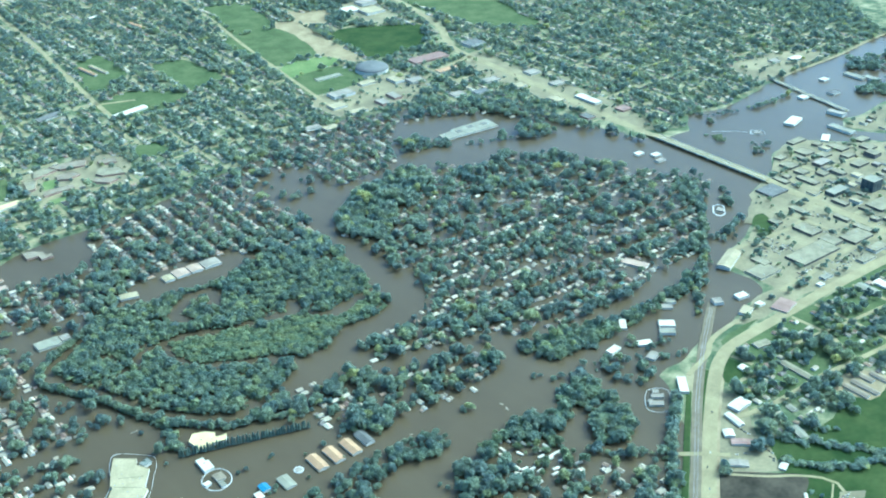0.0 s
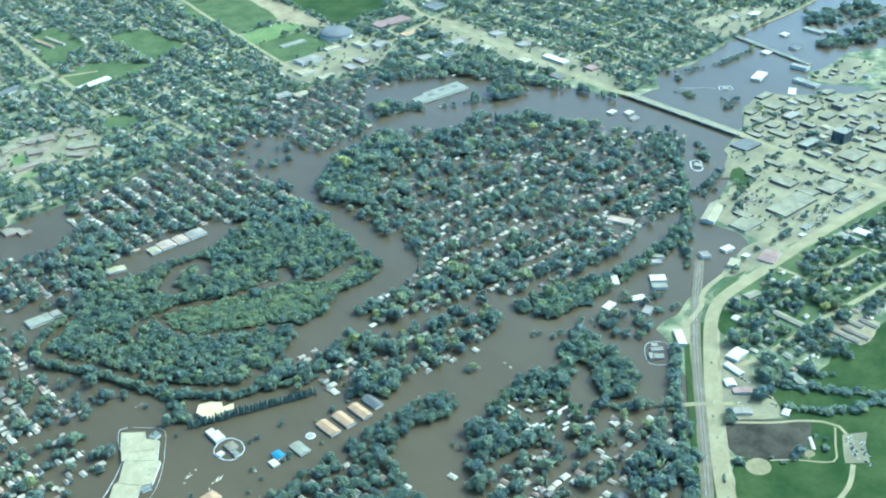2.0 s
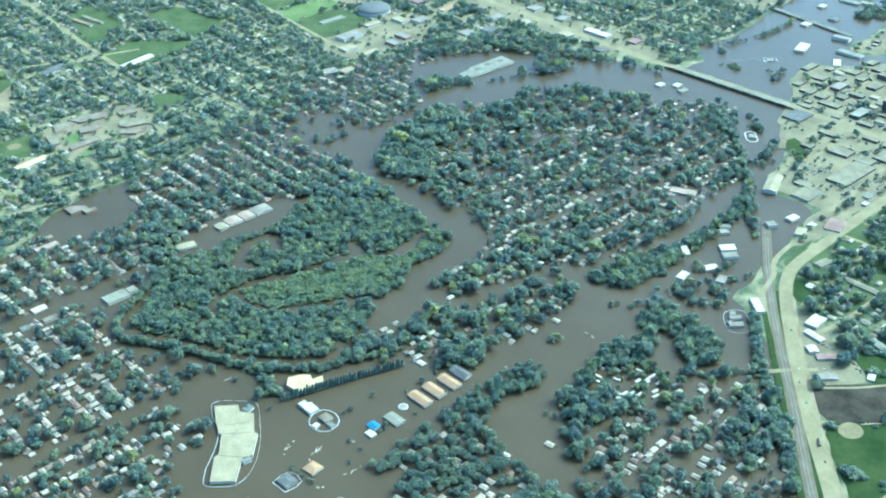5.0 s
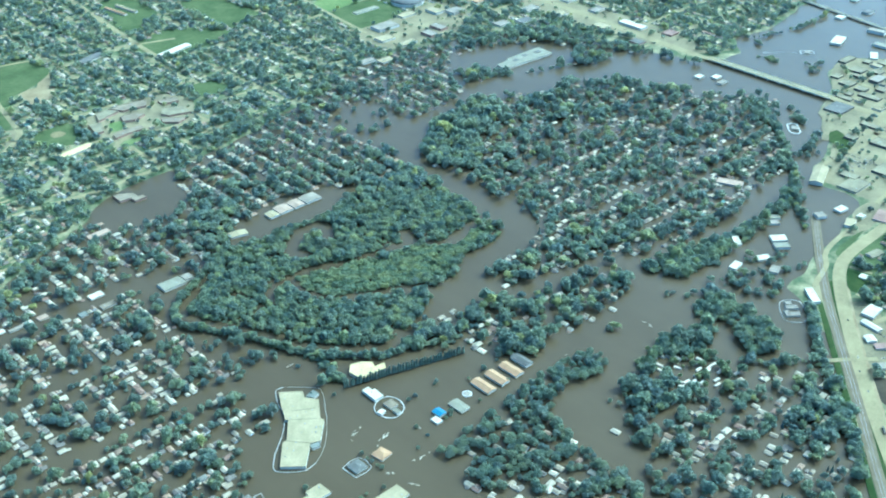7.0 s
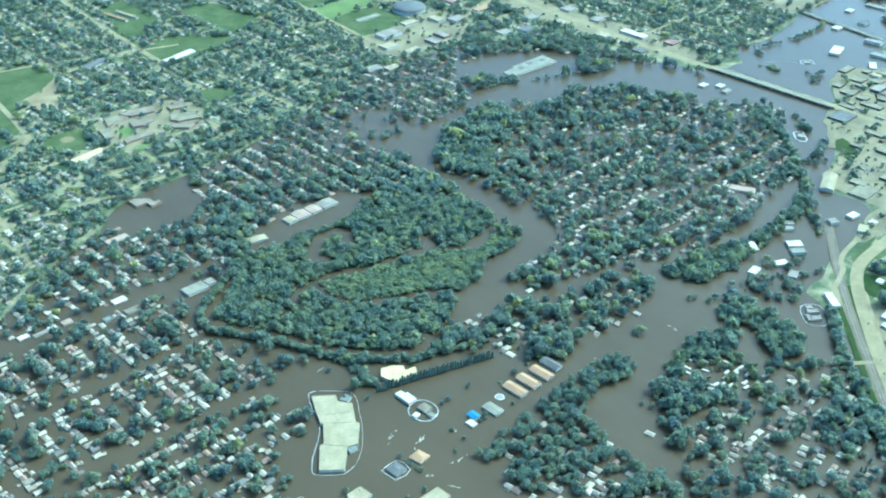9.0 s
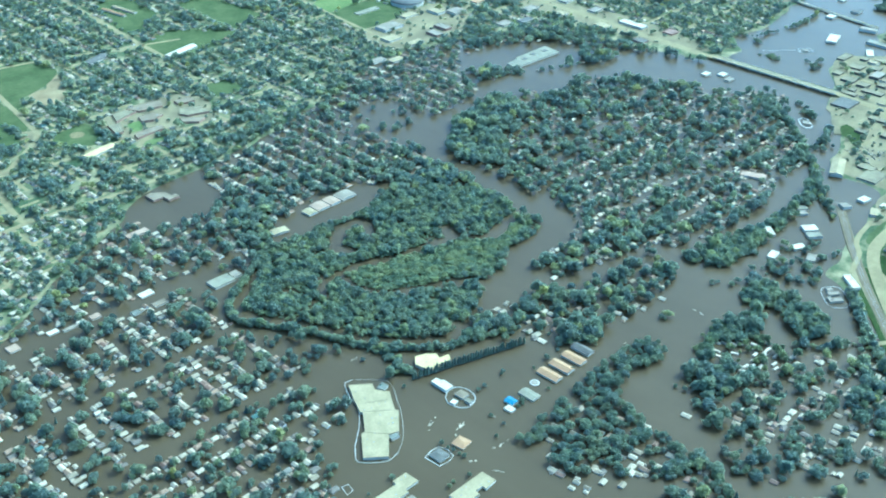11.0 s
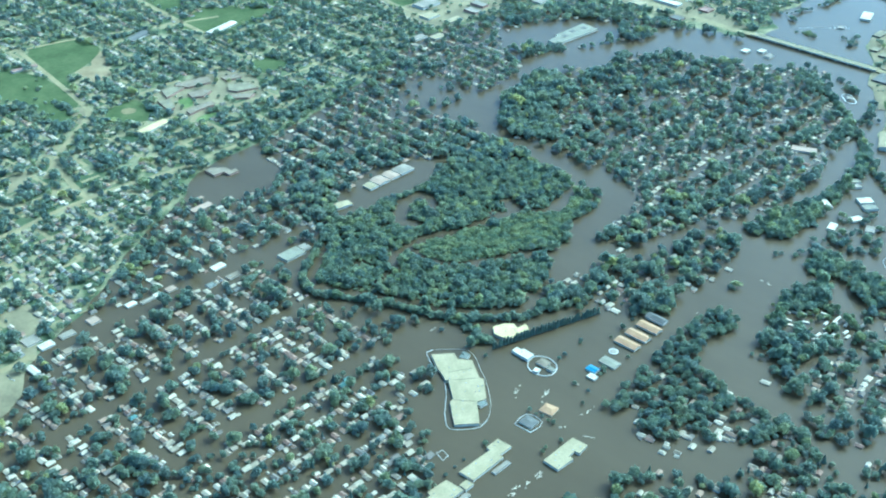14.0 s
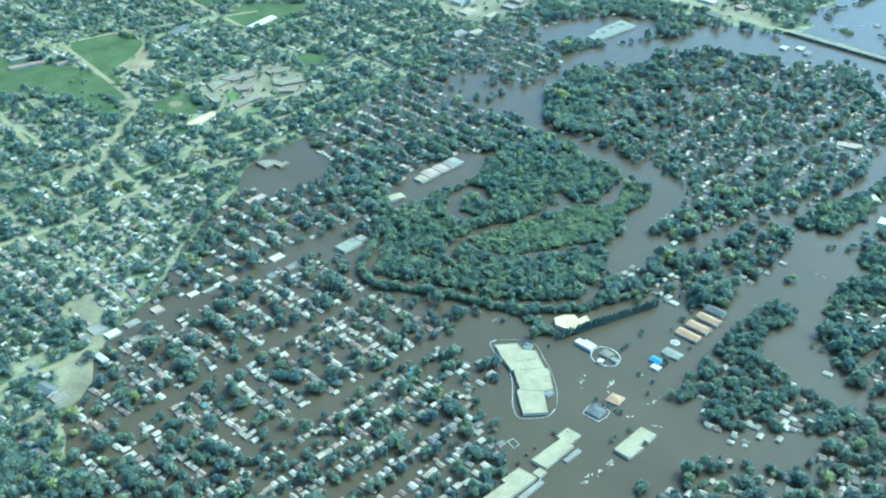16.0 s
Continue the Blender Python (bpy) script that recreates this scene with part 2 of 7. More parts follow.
SOUTH_LAND = [(9000, -1500), (2900, 60), (2330, 170), (2222, 214), (2116, 200), (2004, 200), (1950, 164), (1995, 105), (2050, 40), (1968, 57), (1878, 132), (1810, 206), (1709, 180), (1588, 106), (1478, 70), (1410, 3), (1313, -50), (1240, -66), (1194, -97), (1180, -121), (1187, -165), (1176, -211),
              (1132, -222), (1099, -220), (1061, -236), (1026, -244), (985, -246), (945, -253), (869, -270), (812, -278), (800, -320), (760, -360), (735, -402), (690, -438), (624, -486), (470, -620), (0, -1050), (-3000, -4000),
              (-3000, -20000), (9000, -20000)]
PARK = [(37, 350), (128, 420), (190, 474), (243, 468), (335, 462), (425, 455), (469, 475), (554, 426), (638, 388), (632, 330), (612, 268), (613, 197), (573, 172), (500, 176), (434, 134),
        (377, 112), (325, 72), (266, 41), (219, 50), (158, 102), (111, 185), (65, 272)]
LAGOON_NORTH = [(612, 246), (575, 238), (515, 222), (485, 235), (466, 266), (406, 278), (354, 289), (317, 298), (266, 320), (223, 322), (191, 317), (165, 300)]
LAGOON_BAY = [(462, 288), (470, 300)]
LAGOON_HOOK = [(369, 434), (334, 436), (301, 416), (276, 386), (290, 360)]
LAGOON_POOL = [(375, 437), (372, 405), (350, 380)]
LAGOON_RING = [(304, 73), (346, 92), (378, 118), (373, 150), (327, 176), (266, 204), (233, 229), (214, 272), (221, 312)]
PARK_TRACK = [(29, 375), (26, 343), (44, 310), (68, 268), (90, 224), (108, 178), (130, 138), (158, 104), (184, 78), (214, 56), (250, 55), (293, 70), (337, 88), (386, 119), (420, 128)]
WILLOWS = [(200, 300), (250, 318), (335, 286), (400, 255), (464, 250), (560, 236), (590, 200), (500, 180), (430, 150), (330, 180), (245, 218)]
ISLAND = [(712, 532), (835, 620), (963, 643), (1050, 620), (1135, 576), (1232, 575), (1319, 492), (1368, 400), (1403, 296), (1484, 183), (1320, 64), (1180, -38), (1051, -44), (953, -73),
          (847, -74), (771, -56), (705, -33), (666, 8), (591, 20), (515, 30), (465, 58), (479, 107), (551, 118), (622, 116), (683, 183), (690, 288), (702, 380), (690, 482)]
STRIP = [(372, 50), (443, 40), (504, -6), (584, -10), (666, -16), (644, -68), (604, -104), (533, -105), (452, -116), (417, -88), (369, -60), (305, -34), (330, 20)]
THICKET = [(690, -60), (783, -76), (842, -106), (945, -120), (1098, -93), (1066, -126), (921, -142), (802, -147), (706, -140), (685, -88)]
WOOD_EAST = [(635, -211), (670, -199), (716, -221), (710, -261), (705, -322), (687, -347), (645, -368), (609, -353), (619, -323), (653, -272), (633, -242)]
WOOD_TRAILERS = [(526, -220), (575, -233), (638, -255), (604, -284), (553, -287), (515, -262), (497, -240)]
MID_WOOD = [(98, -182), (193, -172), (308, -163), (388, -160), (442, -168), (434, -206), (400, -217), (347, -197), (311, -213), (273, -248), (263, -314), (246, -384), (209, -404), (150, -334),
            (82, -244), (130, -220)]
EAST_HOOD = [(365, -256), (455, -262), (480, -365), (553, -360), (652, -430), (628, -500), (522, -580), (440, -640), (246, -445), (311, -372), (346, -300)]
TRAILER_WOOD = [(400, -262), (470, -250), (478, -300), (455, -345), (400, -330), (372, -290)]
WEST_HOOD = [(-600, 158), (-580, 234), (-546, 310), (-512, 384), (-430, 435), (-385, 486), (-150, 488), (20, 470), (33, 400), (14, 340), (34, 260), (66, 190), (40, 150), (-60, 160)]
SOUTH_HOOD = [(-610, 148), (-90, 142), (-26, 116), (-78, 36), (-112, -24), (-152, -100), (-236, -152), (-420, -40), (-600, 60)]
NORTH_HOOD = [(284, 812), (262, 702), (215, 662), (135, 674), (66, 740), (-60, 688), (-300, 528), (-180, 515), (20, 508), (100, 472), (130, 430), (188, 482), (232, 488), (226, 532), (330, 560), (450, 558), (520, 512),
              (600, 452), (645, 400), (655, 440), (650, 515), (680, 585), (676, 610), (662, 655), (650, 700), (648, 755), (687, 815), (740, 829), (784, 820), (811, 789), (815, 754), (809, 716), (813, 674), (850, 676), (910, 668), (985, 690), (1020, 745),
              (1048, 800), (1120, 880), (1205, 955), (1054, 1000), (890, 980), (737, 916), (580, 876), (436, 836)]
RIVER_NORTH_BANK = [(1030, 735), (1150, 690), (1270, 640), (1345, 600), (1400, 590), (1420, 640), (1380, 690), (1330, 655), (1215, 655), (1140, 735), (1060, 795)]
LOWER_HOOD = [(-110, -262), (-45, -256), (30, -292), (56, -306), (40, -330), (68, -338), (90, -384), (163, -388), (182, -412), (215, -455), (330, -560), (120, -620), (-160, -330)]
WOOD_TAIL = [(205, -352), (239, -374), (256, -386), (232, -440), (206, -464), (186, -448), (203, -405), (180, -352)]
POND_BANK = [(1150, 880), (1240, 860), (1362, 796), (1390, 705), (1440, 640), (1475, 560), (1510, 440), (1535, 420), (1500, 600), (1480, 810), (1359, 905), (1205, 958)]


def inside(poly, pts):
    """Which of the points lie in a closed outline."""
    p = np.asarray(poly, float)
    q = np.roll(p, -1, 0)
    x, y = pts[:, 0], pts[:, 1]
    hit = np.zeros(len(pts), bool)
    for (ax, ay), (bx, by) in zip(p, q):
        if ay == by:
            continue
        hit ^= ((ay > y) != (by > y)) & (x < (bx - ax) * (y - ay) / (by - ay) + ax)
    return hit


def off_line(line, pts, closed=False):
    """The distance of the points from a run of straight pieces."""
    p = np.asarray(line, float)
    q = np.roll(p, -1, 0) if closed else p[1:]
    best = np.full(len(pts), 1e9)
    for a, b in zip(p, q):
        d = b - a
        s = np.clip(((pts - a) @ d) / max(d @ d, 1e-9), 0, 1)
        best = np.minimum(best, np.hypot(*(pts - a - s[:, None] * d).T))
    return best


def smooth(line, step=12.0, closed=False):
    """A soft run through the corners of a line."""
    p = [Vector((*c, 0)) for c in line]
    n = len(p)
    out = []
    for i in range(n if closed else n - 1):
        if closed:
            a, b, c, d = p[i - 1], p[i], p[(i + 1) % n], p[(i + 2) % n]
        else:
            a, b, c, d = p[max(i - 1, 0)], p[i], p[i + 1], p[min(i + 2, n - 1)]
        k = max(1, int((c - b).length / step))
        for j in range(k):
            t = j / k
            v = 0.5 * (2 * b + (c - a) * t + (2 * a - 5 * b + 4 * c - d) * t * t + (3 * b - a - 3 * c + d) * t ** 3)
            out.append((v.x, v.y))
    if not closed:
        out.append(tuple(line[-1]))
    return out


def shape(name, verts, faces, mats, slots=None):
    """An object from plain vertices and faces."""
    me = bpy.data.meshes.new(name)
    me.from_pydata([tuple(v) for v in verts], [], [tuple(f) for f in faces])
    for m in mats:
        me.materials.append(m)
    if slots is not None:
        me.polygons.foreach_set("material_index", np.asarray(slots, np.int32))
    me.update()
    return new(name, me)


def part(name, bm, material, parent, label=""):
    """A bmesh as one mesh under a thing or under a part."""
    me = bpy.data.meshes.new(name)
    bm.normal_update()
    bm.to_mesh(me)
    bm.free()
    me.materials.append(material)
    ob = new(name, me)
    ob.parent = parent
    return tagged(ob, label)


def part_mesh(name, verts, faces, material, parent, label=""):
    ob = shape(name, verts, faces, [material])
    ob.parent = parent
    return tagged(ob, label)


def empty(name, m, label, category, group=""):
    e = new(name)
    e.matrix_basis = m
    return tagged(e, label, category, group)


# ---- ground: one sheet, with the drowned valley pressed into it ----
def axis(a, b, step):
    mid = np.arange(a, b + 1, step)
    out = np.array([40, 110, 250, 500, 1000, 2000, 4000, 8000, 14000.0])
    return np.concatenate([(a - out)[::-1], mid, b + out])


gx, gy = axis(-760, 2800, 13.0), axis(-760, 2300, 13.0)
GX, GY = np.meshgrid(gx, gy)
flat = np.c_[GX.ravel(), GY.ravel()]
wob = np.array([noise.noise((x * 0.02, y * 0.02, 3.1)) for x, y in flat])


def dryness(pts):
    """Metres inside the dry land, below zero in the flood."""
    d = np.full(len(pts), -1e9)
    for poly in (NORTH_LAND, SOUTH_LAND):
        e = off_line(poly, pts, True)
        d = np.maximum(d, np.where(inside(poly, pts), e, -e))
    return d


sd = dryness(flat) + 9 * wob
gz = np.clip(sd * 0.08, BED, DRY)
nx, ny = len(gx), len(gy)
idx = np.arange(nx * ny).reshape(ny, nx)
quads = np.stack([idx[:-1, :-1], idx[:-1, 1:], idx[1:, 1:], idx[1:, :-1]], -1).reshape(-1, 4)


def fast_mesh(name, verts, faces, mats, slots=None, smooth_faces=False, tint=None):
    """A large mesh from arrays; all faces have as many corners."""
    me = bpy.data.meshes.new(name)
    k = faces.shape[1]
    me.vertices.add(len(verts))
    me.vertices.foreach_set("co", np.asarray(verts, np.float32).ravel())
    me.loops.add(faces.size)
    me.loops.foreach_set("vertex_index", np.asarray(faces, np.int32).ravel())
    me.polygons.add(len(faces))
    me.polygons.foreach_set("loop_start", np.arange(0, faces.size, k, dtype=np.int32))
    for m in mats:
        me.materials.append(m)
    if slots is not None:
        me.polygons.foreach_set("material_index", np.asarray(slots, np.int32))
    me.polygons.foreach_set("use_smooth", np.full(len(faces), smooth_faces))
    if tint is not None:
        me.attributes.new("tint", "FLOAT", "POINT").data.foreach_set("value", np.asarray(tint, np.float32))
    me.update(calc_edges=True)
    return new(name, me)


tagged(fast_mesh("ground", np.c_[flat, gz], quads, [M_GROUND], None, True), "patchy green lawn and pale bare earth on flat valley land", "ground", kind="structure")
W = 16000.0
tagged(shape("water", [(-W, -W, 0), (W, -W, 0), (W, W, 0), (-W, W, 0)], [(0, 1, 2, 3)], [M_WATER]), "still silty brown flood water over drowned streets", "water", kind="structure")


def sheet(name, poly, z, mat, label, category, rough=6.0):
    """A patch of ground cover with a slightly ragged edge."""
    edge = smooth(poly, 18, True) if rough else poly
    bm = bmesh.new()
    vs = []
    for x, y in edge:
        k = rough * noise.noise((x * 0.03, y * 0.03, 8.0)) if rough else 0
        vs.append(bm.verts.new((x + k, y - k, z)))
    f = bm.faces.new(vs)
    if f.normal.z < 0:
        f.normal_flip()
    bmesh.ops.triangulate(bm, faces=[f])
    me = bpy.data.meshes.new(name)
    bm.to_mesh(me)
    bm.free()
    me.materials.append(mat)
    return tagged(new(name, me), label, category, kind="structure")


def ribbon_mesh(line, width, z, drop=0.6, widths=None):
    """A strip with sloping sides along a line."""
    n = len(line)
    v, f = [], []
    for i, (x, y) in enumerate(line):
        a, b = line[max(i - 1, 0)], line[min(i + 1, n - 1)]
        d = Vector((b[0] - a[0], b[1] - a[1])).normalized()
        w = (widths[i] if widths else width) / 2
        for s, zz in ((w + drop, z - drop), (w, z), (-w, z), (-w - drop, z - drop)):
            v.append((x + d.y * s, y - d.x * s, zz))
    for i in range(n - 1):
        for j in range(3):
            f.append((4 * i + j, 4 * i + 4 + j, 4 * i + 5 + j, 4 * i + 1 + j))
    f += [(0, 1, 2, 3), (4 * n - 1, 4 * n - 2, 4 * n - 3, 4 * n - 4)]
    return v, [tuple(reversed(q)) for q in f]


def road(name, line, width, mat, label, z=None, drop=0.3, category="road", kind="structure"):
    v, f = ribbon_mesh(smooth(line), width, DRY + 0.21 if z is None else z, drop)
    ob = shape(name, v, f, [mat])
    return tagged(ob, label, category, kind=kind)

# ---- roads, railway, bridges ----
HIGHWAY = [(380, -755), (512, -642), (598, -564), (688, -487), (790, -404), (880, -337), (930, -308), (985, -292), (1110, -287), (1214, -282), (1332, -281), (1457, -283), (1700, -290), (2100, -300)]
RAILWAY = [(366, -733), (498, -620), (603, -534), (727, -430), (824, -349), (940, -262), (1063, -177), (1128, -128)]
BROADWAY_SOUTH = [(1556, -290), (1557, -211), (1560, -49), (1564, 100)]
BROADWAY_NORTH = [(1566, 408), (1575, 620), (1592, 855), (1605, 1057), (1614, 1247), (1660, 1360), (1714, 1455), (1765, 1640), (1794, 1805), (1840, 2200)]
HILL_LANES = [[(1102, -455), (1116, -416), (1132, -372), (1130, -300)], [(1060, -358), (1094, -362), (1149, -367), (1201, -374), (1300, -382)], [(876, -371), (915, -371), (950, -380)], [(949, -315), (956, -353)], [(1198, -446), (1200, -380), (1198, -300)], [(1310, -447), (1312, -380), (1312, -300)]]
FRONT_STREET = [(815, -428), (850, -438), (890, -443), (951, -445), (1018, -444), (1075, -451), (1140, -456), (1205, -461), (1500, -470)]
HILL_ROAD = [(217, 1609), (162, 1267), (138, 1188), (60, 1120), (12, 1081), (-40, 1030), (-79, 990)]
WEST_AVENUE = [(-900, 505), (-546, 511), (-463, 503), (-386, 503)]
RIDGE_ROAD = [(-300, 1760), (86, 1662), (208, 1619), (345, 1590), (520, 1530), (700, 1470)]
TERRACE = [(-420, 880), (-274, 858), (-226, 852), (-152, 862), (-81, 865), (-19, 864), (138, 844), (194, 845), (236, 848), (290, 846)]
SCHOOL_ROAD = [(215, 985), (253, 986), (284, 1014), (317, 1021), (359, 1019), (386, 1005), (440, 996), (520, 960)]
NORTH_STREET = [(1070, 1060), (1088, 1220), (1154, 1704), (1200, 1968), (1240, 2300)]
FAR_STREET = [(600, 1400), (610, 1535), (640, 1850), (667, 2115), (690, 2500)]
FAR_AVENUE = [(400, 2420), (648, 2356), (822, 2329), (1032, 2277)]
HILL_STREETS = [[(-29, 1079), (-44, 997), (-60, 915), (-63, 862)], [(-80, 1380), (-92, 1315), (-109, 1219), (-113, 1169)]]
CAMPUS_ROAD = [(1360, 1105), (1440, 1130), (1540, 1165), (1612, 1180)]

road("highway", HIGHWAY, 22, M_ROAD, "wide pale concrete highway curving beside the railway", DRY + 0.25)
verge = [((a[0] + b[0]) / 2, (a[1] + b[1]) / 2) for a, b in zip(HIGHWAY[:6], [(372, -740), (502, -627), (598, -545), (706, -455), (806, -375), (898, -306)])]
road("shoulder", [(x + 4, y - 5) for x, y in HIGHWAY[:6]], 17, M_DIRT, "worn gravel shoulder along the highway", DRY + 0.2)
road("verge", verge, 22, M_DARK_GRASS, "narrow green grass verge between railway and highway", DRY + 0.06)
road("verge", [(x - 9, y + 11) for x, y in RAILWAY[:5]], 9, M_DARK_GRASS, "green grass bank below the railway", DRY + 0.05)
bed = smooth(RAILWAY)
bank_z = [DRY + 0.3 - 2.2 * min(1.0, max(0.0, (x - 960) / 150)) for x, y in bed]
v, f = ribbon_mesh(bed, 16, 0.0, 1.5)
v = [(x, y, z + bank_z[i // 4]) for i, (x, y, z) in enumerate(v)]
railway = tagged(shape("railway", v, f, [M_BALLAST]), "double railway track on a grey ballast bank", "railway", kind="structure")
for off in (-3.0, -1.56, 1.56, 3.0):
    line = []
    for i, (x, y) in enumerate(bed):
        a, b = bed[max(i - 1, 0)], bed[min(i + 1, len(bed) - 1)]
        d = Vector((b[0] - a[0], b[1] - a[1])).normalized()
        line.append((x + d.y * off, y - d.x * off))
    v, f = ribbon_mesh(line, 0.16, 0.22, 0.08)
    v = [(x, y, z + bank_z[i // 4]) for i, (x, y, z) in enumerate(v)]
    part_mesh("rail", v, f, M_STEEL, railway, "worn steel rail")
road("slip_road", [(1050, -247), (1021, -250), (982, -255), (950, -266), (925, -284), (884, -297), (850, -306)], 9, M_ROAD, "pale slip road crossing the railway", DRY + 0.34)
road("level_crossing", [(738, -485), (716, -463), (694, -445), (668, -426)], 9, M_ROAD, "pale concrete level crossing", DRY + 0.36)
road("front_street", FRONT_STREET, 10, M_ROAD, "pale street between houses and yards")
for lane in HILL_LANES:
    road("lane", lane, 8, M_ROAD, "pale side lane between hillside houses", DRY + 0.19)
road("broadway", BROADWAY_SOUTH, 24, M_ROAD, "wide pale street through downtown")
road("broadway", BROADWAY_NORTH, 24, M_ROAD, "wide pale street climbing away north of the bridge")
road("hill_road", HILL_ROAD, 12, M_ROAD, "pale road along the green hillside")
road("avenue", WEST_AVENUE, 12, M_ROAD, "pale avenue running down into the flood")
road("ridge_road", RIDGE_ROAD, 10, M_ROAD, "pale road lined with houses")
road("terrace", TERRACE, 12, M_ROAD, "pale street above the flood line")
for line in HILL_STREETS:
    road("hill_street", line, 12, M_ROAD, "pale street between hillside houses", DRY + 0.23)
road("school_road", SCHOOL_ROAD, 12, M_ROAD, "pale drive past the school")
road("north_street", NORTH_STREET, 11, M_ROAD, "pale street beside open fields")
road("far_street", FAR_STREET, 14, M_ROAD, "straight pale street in the far suburb")
road("far_avenue", FAR_AVENUE, 9, M_ROAD, "pale street in the far suburb")
road("levee_road", [(2142, 494), (2217, 503), (2317, 503), (2463, 512), (2604, 531), (2900, 556)], 9, M_ROAD, "pale road along the far shore")
road("campus_road", CAMPUS_ROAD, 12, M_ROAD, "pale campus road")

road("park_path", [(690, -500), (740, -548), (775, -574), (799, -600), (806, -621), (798, -638)], 5, M_ROAD, "pale path round the ball field", DRY + 0.22)
road("park_path", [(800, -618), (765, -640), (731, -658), (696, -621), (668, -596)], 2.6, M_ROAD, "narrow pale path beside the ball field", DRY + 0.22)
road("park_path", [(520, -690), (574, -699), (640, -706), (700, -700), (745, -680)], 7, M_ROAD, "pale drive round the ball field", DRY + 0.22)
